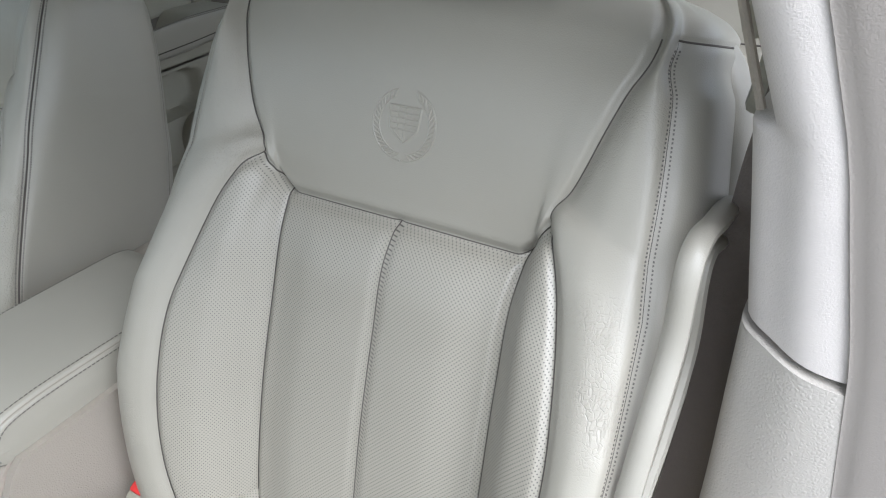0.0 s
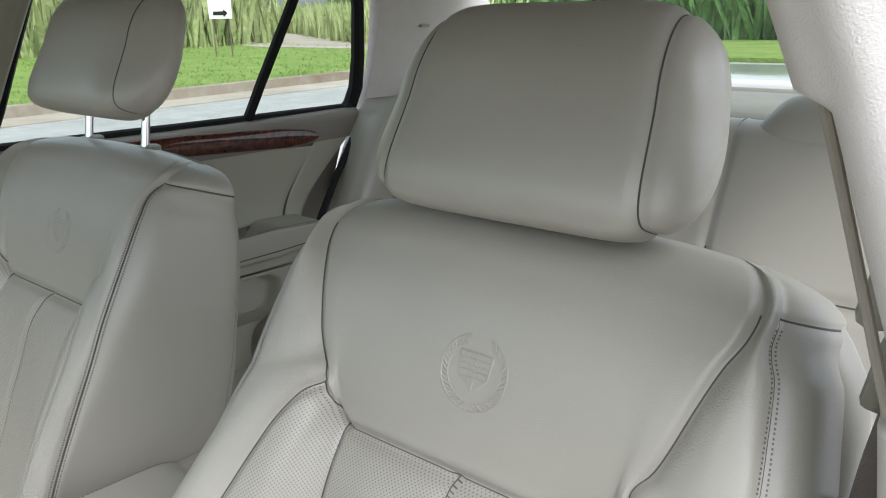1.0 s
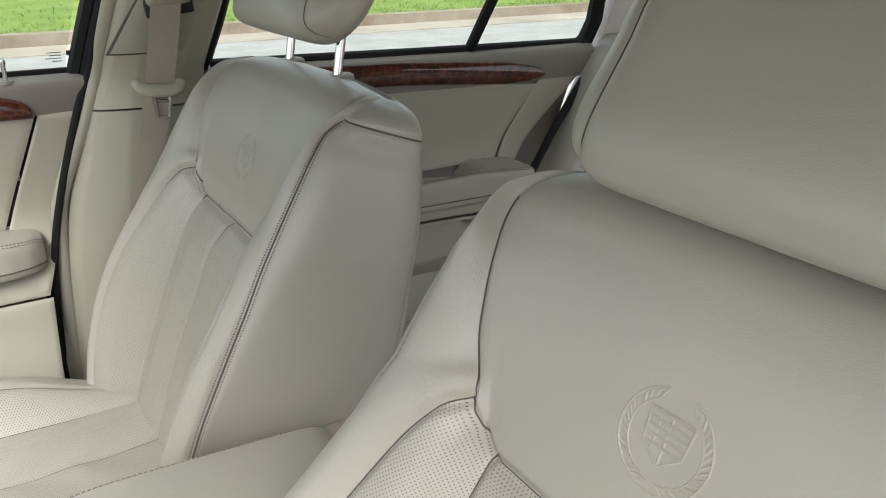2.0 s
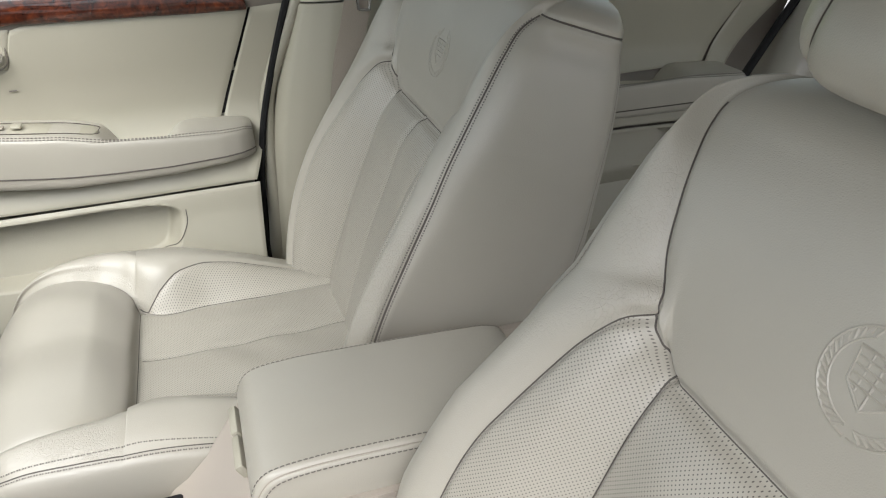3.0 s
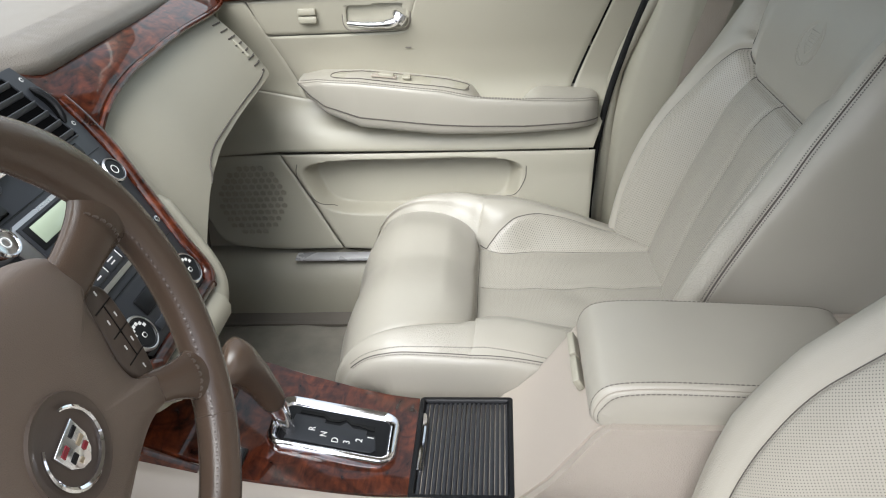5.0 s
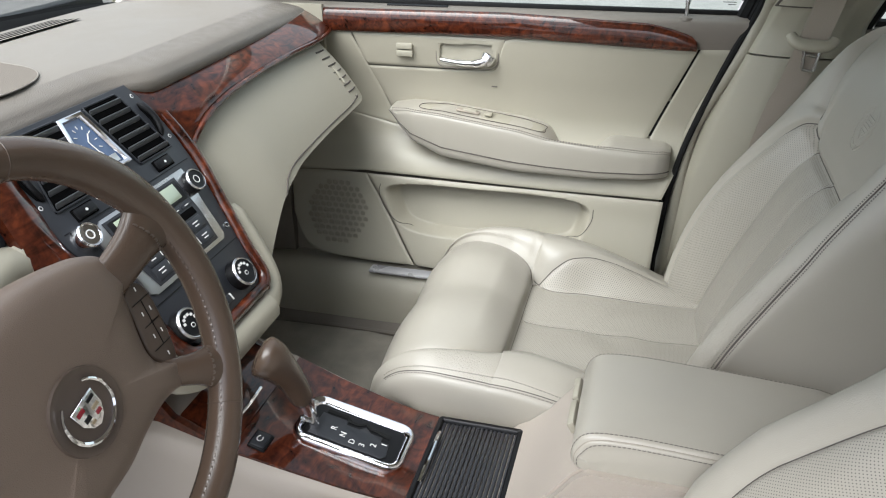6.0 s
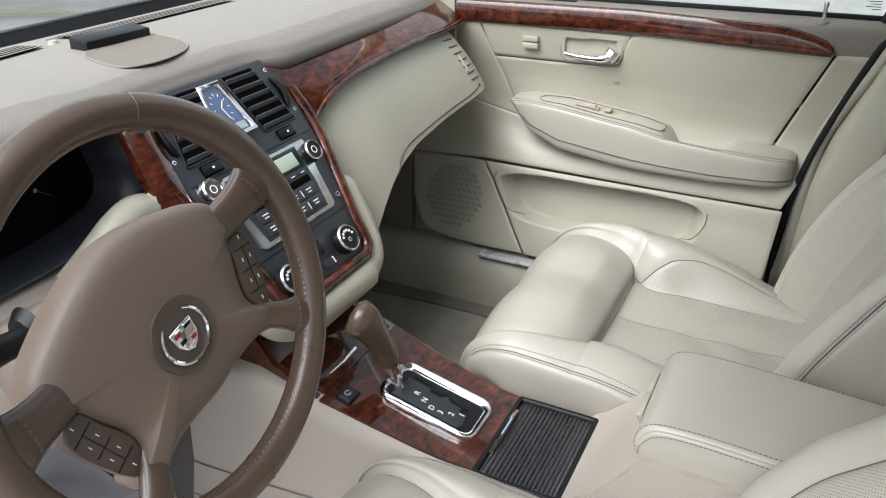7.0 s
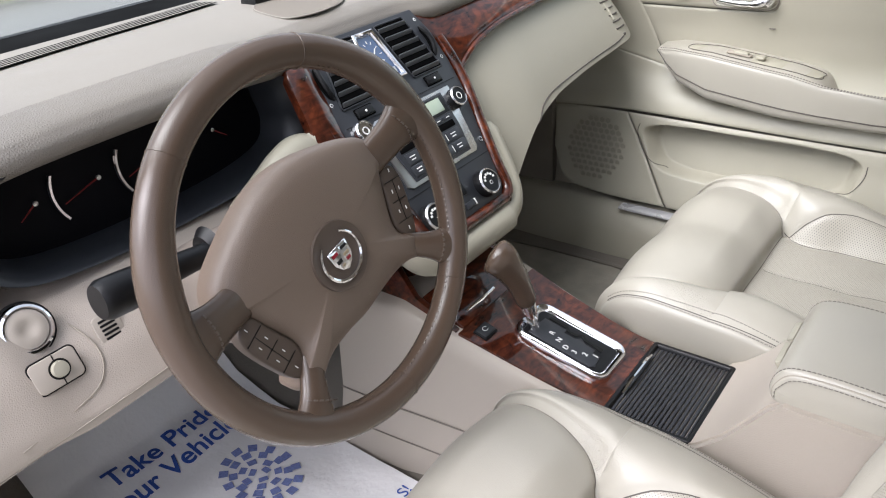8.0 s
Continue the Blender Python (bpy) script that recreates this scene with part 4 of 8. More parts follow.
def headrest(xc, lift, name_label):
    """Padded pillow with separate end panels on two chrome posts."""
    ob = thing("headrest", name_label, "headrest", "front headrests")
    tail = 0.127 + 0.033 * np.sin(np.linspace(0, math.pi / 2, 16))
    us = np.concatenate([-tail[::-1], np.linspace(-0.127, 0.127, 40)[1:-1], tail])
    n = 64
    U, V, W = [], [], []
    for u in us:
        a = min(abs(u) / 0.1601, 1.0)
        k = max(0.0, (1 - a ** 4.5)) ** 0.5
        kv = max(0.0, (1 - a ** 7)) ** 0.4
        row_u, row_v, row_w = [], [], []
        for j in range(n):
            t = 2 * math.pi * j / n
            ct, st = math.cos(t), math.sin(t)
            e = 0.62
            x = math.copysign(abs(ct) ** e, ct)
            z = math.copysign(abs(st) ** e, st)
            depth = 0.054 if x > 0 else 0.05
            hv = 0.098 * z * kv
            lean = (-0.012 * (z * abs(z)) + 0.012 * (z < 0) * abs(z)) * kv
            row_u.append(u * (1 - 0.09 * z * kv) - math.copysign((0.004 * z - 0.008) * kv * max(0.0, 1 - abs(abs(u) - 0.127) / 0.04), u))
            row_v.append(0.226 + lift + hv)
            row_w.append(-0.022 + lean + depth * x * k * (1 - 0.12 * max(z, 0) ** 2))
        U.append(row_u)
        V.append(row_v)
        W.append(row_w)
    U, V, W = np.array(U), np.array(V), np.array(W)
    d = np.repeat(np.minimum(abs(us - 0.127), abs(us + 0.127))[:, None], n, 1)
    pull = 1 - 0.05 * np.exp(-((d / 0.004) ** 2))
    V = 0.226 + lift + (V - 0.226 - lift) * pull
    W = -0.022 + (W + 0.022) * pull
    g = on_back(xc, U, V, W)
    i1, i2 = 15, len(us) - 16
    region = np.zeros((len(us) - 1, n), int)
    region[:i1], region[i1:i2], region[i2:] = 1, 2, 3
    uv = np.stack([U, V], -1)
    panels(g, region, {1: ("end_panel", M_LEATHER, ""), 2: ("cushion", M_LEATHER, ""), 3: ("end_panel", M_LEATHER, "")}, ob, uv)
    nor = grid_normals(g)
    for row in (i1, i2):
        part("seam", tube([p + q * 0.0004 for p, q in zip(g[row], nor[row])], 0.0008, 5, None, True), M_SEAM, ob)
    for row in (0, -1):
        bm = bmesh.new()
        bm.faces.new([bm.verts.new(tuple(p)) for p in g[row]])
        part("end_cap", bm, M_LEATHER, ob)
    for s in (-1, 1):
        p0, p1 = on_back(xc, np.float64(0.083 * s), np.float64(0.12), np.float64(-0.06)), on_back(xc, np.float64(0.083 * s), np.float64(0.25 + lift), np.float64(-0.03))
        part("post", tube([p0, p1], 0.006, 16), M_CHROME, ob, "chrome post")
        c = on_back(xc, np.float64(0.083 * s), np.float64(0.143), np.float64(-0.056))
        part("post_guide", lathe([(0.0, 0.0032), (0.012, 0.0032), (0.019, 0.0022), (0.0215, 0.0), (0.0215, -0.012)], 24, (c[0], c[1], c[2] - 0.003), Euler((radians(-4), 0, 0)).to_matrix()), M_PLASTIC, ob)
    return ob


def front_seat(xc, label):
    seat = thing("front_seat", label, "car seat", "front seats")
    seat_back(xc, seat)
    crest(xc, seat, 1.3 if xc < 0 else 0.8)
    seat_cushion(xc, seat)
    return seat


driver_seat = front_seat(-0.38, "beige perforated leather driver seat with worn creased bolsters")
passenger_seat = front_seat(0.38, "beige perforated leather passenger seat beside the console")
headrest(-0.38, 0.0, "beige leather headrest pushed down on its chrome posts")
headrest(0.38, 0.042, "beige leather headrest raised on two chrome posts")

# ---- centre console ----
def text_part(body, size, at, rot, mat, parent, name="lettering", depth=0.0003, align="CENTER", bold=0.0):
    """Letters in the built-in font, as a mesh."""
    cu = bpy.data.curves.new(name, "FONT")
    cu.body, cu.size, cu.extrude, cu.align_x, cu.align_y = body, size, depth, align, "CENTER"
    cu.offset = size * bold
    tmp = bpy.data.objects.new(name, cu)
    scene.collection.objects.link(tmp)
    me = bpy.data.meshes.new_from_object(tmp.evaluated_get(bpy.context.evaluated_depsgraph_get()))
    bpy.data.objects.remove(tmp)
    me.transform(Matrix.Translation(at) @ (rot.to_4x4() if rot else Matrix()))
    return link(name, me, mat, parent)


CX = 0.012


def top_z(y):
    return float(smooth([0.40, 0.56, 0.60, 0.70, 0.80, 0.90], [0.578, 0.578, 0.581, 0.605, 0.634, 0.662], y))


def half_w(y):
    return float(np.interp(y, [0.42, 0.56, 0.70, 0.80, 0.90, 1.0], [0.098, 0.1, 0.112, 0.122, 0.132, 0.14]))


console = thing("center_console", "beige center console with burl plate and padded lid", "console")
rings = []
for y in np.linspace(0.36, 1.02, 50):
    h, z = half_w(y), top_z(min(y, 0.9))
    sec = [(CX - h - 0.05, 0.36), (CX - h - 0.022, 0.47), (CX - h - 0.006, 0.55 + (z - 0.578)), (CX - h, z - 0.008), (CX - h + 0.008, z), (CX, z), (CX + h - 0.008, z), (CX + h, z - 0.008), (CX + h + 0.006, 0.55 + (z - 0.578)), (CX + h + 0.01, 0.47), (CX + h + 0.03, 0.36)]
    rings.append([(p[0], y, p[1]) for p in sec])
part("body", loft(rings), M_CONSOLE, console, sharp=50)
# seam along the tunnel side
part("side_seam", tube([(CX - half_w(y) - 0.0375, y, 0.415) for y in np.linspace(0.45, 1.02, 20)], 0.0012, 6), M_SILLTOP, console)
part("side_seam", tube([(CX - half_w(y) - 0.0235, y, 0.472) for y in np.linspace(0.5, 1.02, 20)], 0.0014, 6), M_SILLTOP, console)


def on_top(outline, lift, thick, mat, name, label="", bevel=0.0015):
    """A plate that follows the console's top."""
    bm = bmesh.new()
    vs = [bm.verts.new((x, y, 0)) for x, y in outline]
    f = bm.faces.new(vs)
    bmesh.ops.triangulate(bm, faces=[f])
    bmesh.ops.subdivide_edges(bm, edges=bm.edges[:], cuts=4, use_grid_fill=True)
    bm.faces.ensure_lookup_table()
    ext = bmesh.ops.extrude_face_region(bm, geom=bm.faces[:])
    up = {g for g in ext["geom"] if isinstance(g, bmesh.types.BMVert)}
    for v in bm.verts:
        v.co.z = top_z(v.co.y) + (lift + thick if v in up else lift)
    return part(name, bm, mat, console, label, 30)


wood_out = spline([(-0.076, 0.558), (0.1, 0.56), (0.106, 0.62), (0.113, 0.72), (0.119, 0.77), (0.121, 0.794), (-0.098, 0.794), (-0.095, 0.77), (-0.09, 0.72), (-0.08, 0.62)], 1, True)
on_top([tuple(p) for p in wood_out], -0.002, 0.006, M_WOOD, "burl_plate", "glossy reddish burl veneer plate")
# shift gate
slope = math.atan2(top_z(0.735) - top_z(0.585), 0.15)
gate_m = Matrix.Translation((CX - 0.001, 0.661, (top_z(0.735) + top_z(0.585)) / 2 + 0.0045)) @ Euler((slope, 0, 0)).to_matrix().to_4x4()


def gate_part(bm, name, mat, parent, label="", sharp=40):
    bm.transform(gate_m)
    return part(name, bm, mat, parent, label, sharp)


def frame_ring(w, h, r, levels, n=6):
    """Rings of rounded rectangles, each (inset, height), as a lofted frame."""
    return loft([[(x, y, z) for x, y in rounded(w - 2 * i, h - 2 * i, max(r - i, 0.002), n)] for i, z in levels], cap=False)


gate = gate_part(frame_ring(0.094, 0.166, 0.024, [(0, -0.004), (0.0, 0.004), (0.002, 0.008), (0.005, 0.0095), (0.009, 0.008), (0.013, 0.004), (0.015, 0.001), (0.015, -0.002)]), "gate_frame", M_CHROME, console, "polished chrome frame")
gate_part(prism(rounded(0.07, 0.142, 0.012), 0.003, (0, 0, -0.001)), "gate_plate", M_BLACK, gate, "black plate")
gate_part(prism([(-0.03, 0.06), (-0.03, -0.05), (-0.024, -0.056), (0.0, -0.052), (0.0, -0.04), (0.008, -0.04), (0.008, -0.022), (0.016, -0.012), (0.008, -0.004), (0.008, 0.016), (0.016, 0.016), (0.016, 0.055)], 0.0015, (0, 0, 0.0022), None, 0.0004), "letter_plate", M_DARK, gate)
gate_part(prism([(0.016, 0.05), (0.022, 0.05), (0.022, 0.02), (0.014, 0.01), (0.014, -0.001), (0.022, -0.01), (0.014, -0.02), (0.014, -0.05), (0.006, -0.05), (0.006, -0.044), (0.01, -0.03), (0.01, -0.018), (0.017, -0.01), (0.01, -0.002), (0.01, 0.014), (0.016, 0.018)], 0.0012, (0.004, 0, 0.0021)), "slot", M_RUBBER, gate)
for ch, x, y in (("R", -0.006, 0.029), ("N", -0.012, 0.013), ("D", -0.019, -0.003), ("3", -0.019, -0.018), ("2", -0.012, -0.033), ("1", -0.004, -0.047)):
    rot = gate_m.to_3x3() @ Euler((0, 0, radians(0))).to_matrix()
    text_part(ch, 0.0125, gate_m @ Vector((x, y, 0.0040)), rot, M_WHITE, gate)
# selector
sel = thing("gear_selector", "taupe leather gear selector on a chrome stem", "gear selector")
b0, b1 = Vector((CX - 0.014, 0.71, 0.6)), Vector((CX - 0.016, 0.728, 0.662))
part("boot", rbox((0.03, 0.03, 0.02), 0.006, b0, Euler((slope, 0, 0)).to_matrix()), M_BLACK, sel)
part("blade", tube([b0, b0.lerp(b1, 0.5)], [0.0055, 0.0055], 12), M_BLACK, sel, "black lower stem")
part("stem", tube([b0.lerp(b1, 0.2), b0.lerp(b1, 0.32), b0.lerp(b1, 0.7), b1], [0.007, 0.009, 0.0115, 0.0135], 20), M_CHROME, sel, "chrome stem")
kp = spline([(CX - 0.016, 0.727, 0.66), (CX - 0.021, 0.733, 0.685), (CX - 0.028, 0.739, 0.708), (CX - 0.036, 0.746, 0.728), (CX - 0.043, 0.754, 0.744), (CX - 0.048, 0.762, 0.753), (CX - 0.05, 0.768, 0.757)], 5)
kr = [float(np.interp(i / (len(kp) - 1), [0, 0.04, 0.25, 0.5, 0.68, 0.82, 0.93, 1], [0.0135, 0.0165, 0.0185, 0.0235, 0.0285, 0.0285, 0.021, 0.004])) for i in range(len(kp))]
part("knob", tube(kp, kr, 28), M_WHEEL, sel, "taupe leather knob")
st = np.array([p + np.array([-0.95 * r, 0.02 * r, 0.0]) for p, r in zip(kp[2:-4], kr[2:-4])])
stitches(st, np.tile([-1, 0, 0.0], (len(st), 1)), 0.003, 0.002, 0.0008, "stitching", M_WHEELBTN, sel)
# traction button
esc = thing("traction_button", "small black push button in the burl plate", "button")
eb = Euler((math.atan(0.29), 0, 0)).to_matrix()
part("bezel", rbox((0.032, 0.026, 0.006), 0.002, (-0.064, 0.767, top_z(0.767) + 0.005), eb), M_BLACK, esc)
cap = part("cap", rbox((0.027, 0.021, 0.006), 0.002, (-0.064, 0.767, top_z(0.767) + 0.0065), eb), M_DARK, esc)
part("symbol", tube([Vector((-0.064, 0.767, top_z(0.767) + 0.0102)) + eb @ Vector((0.005 * math.cos(a), 0.004 * math.sin(a), 0)) for a in np.linspace(0.3, 5.6, 14)], 0.0005, 4), M_WHITE, esc)
# storage door ahead of the gate
ash = part("storage_door", rbox((0.186, 0.086, 0.012), 0.004, (CX - 0.001, 0.836, 0.6475), Euler((radians(22), 0, 0)).to_matrix()), M_WOOD, console, "burl covered storage door")
part("pull_bar", tube([(CX - 0.062, 0.812, 0.6435), (CX - 0.024, 0.809, 0.6445), (CX + 0.015, 0.812, 0.6435)], 0.003, 8), M_CHROME, ash, "thin chrome pull")
part("side_cheek", prism([(0.8, 0.59), (0.8, 0.636), (0.876, 0.672), (0.92, 0.735), (0.96, 0.745), (0.96, 0.59)], 0.012, (CX + 0.092, 0, 0), Matrix(((0, 0, 1), (1, 0, 0), (0, 1, 0))), 0.003), M_WOOD, console)
part("side_cheek", prism([(0.8, 0.59), (0.8, 0.636), (0.876, 0.672), (0.92, 0.735), (0.96, 0.745), (0.96, 0.59)], 0.012, (CX - 0.108, 0, 0), Matrix(((0, 0, 1), (1, 0, 0), (0, 1, 0))), 0.003), M_WOOD, console)
part("upper_niche", rbox((0.16, 0.02, 0.07), 0.004, (CX + 0.004, 0.925, 0.715), Euler((radians(-25), 0, 0)).to_matrix()), M_WOOD, console)
# ribbed shutter
sh = part("shutter_tray", frame_ring(0.184, 0.128, 0.006, [(0, -0.01), (0, 0.004), (0.001, 0.005), (0.006, 0.005), (0.008, 0.003), (0.009, -0.006)]), M_BLACK, console, "black shutter frame")
sh.data.transform(Matrix.Translation((CX - 0.003, 0.495, 0.5795)))
for k in range(18):
    y = 0.4395 + 0.0064 * k
    part("slat", rbox((0.166, 0.0052, 0.004), 0.0017, (CX - 0.003, y, 0.5785 + 0.001 * math.sin(k * 0.2)), None, 2), M_SHUTTER, sh)
part("shutter_handle", tube(spline([(CX - 0.05, 0.5495, 0.583), (CX - 0.025, 0.5475, 0.590), (CX + 0.0, 0.547, 0.591), (CX + 0.03, 0.5475, 0.590), (CX + 0.052, 0.5495, 0.583)], 5), 0.0034, 8), M_CHROME, sh, "chrome pull bar")
# armrest box
prof = [(-0.12, 0.36), (0.45, 0.36), (0.45, 0.568), (0.442, 0.577), (0.425, 0.588), (0.395, 0.618), (0.365, 0.66), (0.345, 0.69), (0.33, 0.703), (-0.12, 0.7)]
prism_rot = Matrix(((0, 0, 1), (1, 0, 0), (0, 1, 0)))
part("storage_box", prism(prof, 0.2, (CX - 0.094, 0, 0), prism_rot), M_CONSOLE, console, "smooth beige box front", 25)
for s, x0 in ((-1, CX - 0.1065), (1, CX + 0.106)):
    part("side_skin", prism([(y - 0.003 * (y > 0), z) for y, z in prof], 0.0125, (x0, 0, 0), prism_rot, 0.003), M_FLANK, console, "grained plastic flank", 30)
for dx, w in ((0.01, 0.05), (0.062, 0.046)):
    part("latch", rbox((w, 0.01, 0.018), 0.003, (CX + dx - 0.004, 0.354, 0.692), Euler((radians(-28), 0, 0)).to_matrix()), M_PLASTIC, console)


LID_X, LID_HALF, LID_EDGE = 0.008, 0.09, 0.013


def lid_section(x, ins, lift=0.0):
    """Side profile of the lid at x, drawn in by ins: up over the rounded front, along the top and down behind."""
    yf, yr, zt, zb = 0.349 - ins, 0.03 + ins, 0.7495 - ins + lift, 0.701
    pts = [(yf - 0.012, zb - 0.006), (yf - 0.002, zb), (yf, zb + 0.012), (yf - 0.004, zt - 0.02), (yf - 0.014, zt - 0.0075), (yf - 0.03, zt - 0.002), (yf - 0.06, zt)]
    pts += [(yf - 0.12, zt + 0.001), (yr + 0.06, zt), (yr + 0.02, zt - 0.003), (yr + 0.004, zt - 0.014), (yr, zb + 0.01), (yr + 0.008, zb - 0.004)]
    return [(x, p[0], p[1] - 0.05 * max(0.0, 0.28 - p[0])) for p in spline(pts, 5)]


rings = []
for a in np.concatenate([np.linspace(-90, -8, 14), np.linspace(0, 0, 1), np.linspace(8, 90, 14)]):
    sgn = math.copysign(1, a) if a else 0
    r = radians(abs(a))
    pull = 0.0016 * math.exp(-(((abs(a) - 46) / 7) ** 2))
    x = LID_X + sgn * (LID_HALF - LID_EDGE + LID_EDGE * math.sin(r)) if a else LID_X
    rings.append(lid_section(x, LID_EDGE * (1 - math.cos(r)) * 0.8 + pull, 0.0012 * (not a)))
for sgn, at_end in ((-1, False), (1, True)):
    for grow, ins in ((0.0025, 0.018), (0.0035, 0.03)):
        rg = lid_section(LID_X + sgn * (LID_HALF + grow), ins)
        rings = rings + [rg] if at_end else [rg] + rings
lid = part("lid", loft(rings), M_LEATHER, console, "padded leather lid with double stitching", 60)
for sgn in (-1, 1):
    for deg in (14, 78):
        r = radians(deg)
        rg = np.array(lid_section(LID_X + sgn * (LID_HALF - LID_EDGE + LID_EDGE * math.sin(r)), LID_EDGE * (1 - math.cos(r)) * 0.8))[6:-10]
        nn = np.tile([sgn * math.sin(r), 0.25, math.cos(r)], (len(rg), 1))
        stitches(rg + nn * 0.0003, nn, 0.004, 0.0015, 0.00065, "stitching", M_THREAD_GREY, lid)
    r = radians(46)
    rg = np.array(lid_section(LID_X + sgn * (LID_HALF - LID_EDGE + LID_EDGE * math.sin(r)), LID_EDGE * (1 - math.cos(r)) * 0.8 + 0.0014))[4:-8]
    part("seam", tube(rg, 0.0007, 5), M_THREAD, lid)
# red belt buckle beside the driver's seat
buckle = thing("belt_buckle", "beige belt buckle with a red release button", "belt buckle")
part("housing", rbox((0.03, 0.05, 0.075), 0.008, (-0.128, 0.225, 0.562), Euler((radians(-25), 0, 0)).to_matrix()), M_PLASTIC, buckle)
part("release_button", rbox((0.018, 0.03, 0.012), 0.003, (-0.132, 0.24, 0.6), Euler((radians(-25), 0, 0)).to_matrix()), material("red_plastic", (0.5, 0.02, 0.02), 0.4), buckle, "red release button")
# floor mats
mat_ob = thing("floor_mat", "worn beige carpet mat in the passenger footwell", "floor mat")
bm = sheet(lambda u, v: (0.19 + 0.42 * u + 0.03 * (1 - v) * (u - 0.5), 0.62 + 0.58 * v, floor_z(0.19 + 0.42 * u, 0.62 + 0.58 * v) + 0.011 + 0.004 * noise.noise((u * 9, v * 9, 3)) - 0.012 * max(abs(u - 0.5) * 2, abs(v - 0.5) * 2) ** 16), np.linspace(0, 1, 40), np.linspace(0, 1, 40), (0, 0, -0.006))
part("mat_surface", bm, M_CARPET, mat_ob)
part("edging", tube(spline([(0.2, 0.64, floor_z(0.25, 0.64) + 0.012), (0.2, 1.1, floor_z(0.25, 1.1) + 0.012), (0.26, 1.18, floor_z(0.3, 1.18) + 0.012), (0.54, 1.18, floor_z(0.5, 1.18) + 0.012), (0.6, 1.1, floor_z(0.58, 1.1) + 0.012), (0.6, 0.64, floor_z(0.58, 0.64) + 0.012)], 10), 0.0055, 6), M_CARPET_SIDE, mat_ob)
# paper mat with print in the driver's footwell
paper = thing("paper_floor_mat", "crumpled white paper floor mat with blue print", "floor mat")
PZ = lambda x, y: 0.372 + max(0.0, float(floor_z(x, y)) - 0.352) * 0.9 + 0.006 * noise.noise((x * 7, y * 7, 1)) + 0.003 * noise.noise((x * 22, y * 22, 5))
M_PAPER = material("paper_white", (0.78, 0.77, 0.76), 0.75, grain=0.3, grain_size=0.01, blotch=0.03)
M_INK = material("ink_blue", (0.03, 0.08, 0.33), 0.7, blotch=0.15, blotch_size=0.02)
M_INK_PALE = material("ink_pale_blue", (0.16, 0.2, 0.42), 0.8, blotch=0.6, blotch_size=0.004)
part("sheet_paper", sheet(lambda u, v: (lambda x, y: (x, y, PZ(x, y)))(-0.60 + 0.41 * u + 0.02 * v, 0.66 + 0.74 * v - 0.03 * (1 - u)), np.linspace(0, 1, 60), np.linspace(0, 1, 80), (0, 0, -0.0015)), M_PAPER, paper)


def draped_text(body, size, x, y, mat_ink):
    ob = text_part(body, size, (x, y, 0.0), None, mat_ink, paper, "lettering", 0.0, "LEFT", 0.018)
    bm = bmesh.new()
    bm.from_mesh(ob.data)
    bmesh.ops.triangulate(bm, faces=bm.faces[:])
    bmesh.ops.subdivide_edges(bm, edges=[e for e in bm.edges if e.calc_length() > 0.012], cuts=2)
    for v in bm.verts:
        v.co.z = PZ(v.co.x, v.co.y) + 0.0022
    bm.to_mesh(ob.data)
    bm.free()


draped_text("Take Pride", 0.052, -0.49, 1.262, M_INK)
draped_text("In Your Vehicle", 0.052, -0.585, 1.212, M_INK)
text_part("S!", 0.03, (-0.214, 0.84, PZ(-0.214, 0.84) + 0.003), None, M_INK, paper)
bm = bmesh.new()
for ring, (rx, ry, k) in enumerate(((0.012, 0.016, 3), (0.026, 0.036, 7), (0.04, 0.056, 10), (0.053, 0.075, 13))):
    for i in range(k):
        a = 6.283 * i / k + ring * 0.3
        x, y = -0.318 + rx * math.cos(a), 1.075 + ry * math.sin(a)
        w, h = 0.0055 + 0.0008 * ring, 0.0075
        c, s = math.cos(a), math.sin(a)
        q = [(x + c * px - s * py, y + s * px + c * py) for px, py in ((-w, -h), (w, -h * 1.1), (w, h * 1.1), (-w, h))]
        bm.faces.new([bm.verts.new((px, py, PZ(px, py) + 0.002)) for px, py in q])
part("sole_print", bm, M_INK_PALE, paper, "pale blue shoe sole print")

# ---- dashboard ----
dash = thing("dashboard", "beige dashboard with burl band and charcoal center stack", "dashboard")
TOP = [(1.04, 1.036), (1.012, 1.032), (0.998, 1.037), (0.991, 1.048), (0.996, 1.061), (1.018, 1.074), (1.1, 1.084), (1.2, 1.086), (1.3, 1.083), (1.4, 1.074)]


def pad_z(x, y):
    h = math.exp(-(((x + 0.385) / 0.2) ** 6))
    return float(smooth([p[0] for p in TOP[4:]], [p[1] for p in TOP[4:]], y)) - 0.02 * (abs(x) / 0.76) ** 6 + 0.012 * h * float(np.clip((1.3 - y) / 0.25, 0, 1))


top_prof = spline(TOP, 6)


def pad_pt(x, k):
    y, z = top_prof[k]
    # hood over the gauges reaches further back
    h = math.exp(-(((x + 0.385) / 0.2) ** 6))
    y2 = y - 0.014 * h * np.clip((1.1 - y) / 0.1, 0, 1) + 0.034 * math.exp(-(((x + 0.005) / 0.15) ** 8)) * np.clip((1.1 - y) / 0.1, 0, 1)
    return (x, y2 + 0.03 * (abs(x) / 0.76) ** 4, z + 0.012 * h * np.clip((1.3 - y) / 0.25, 0, 1) - 0.02 * (abs(x) / 0.76) ** 6)


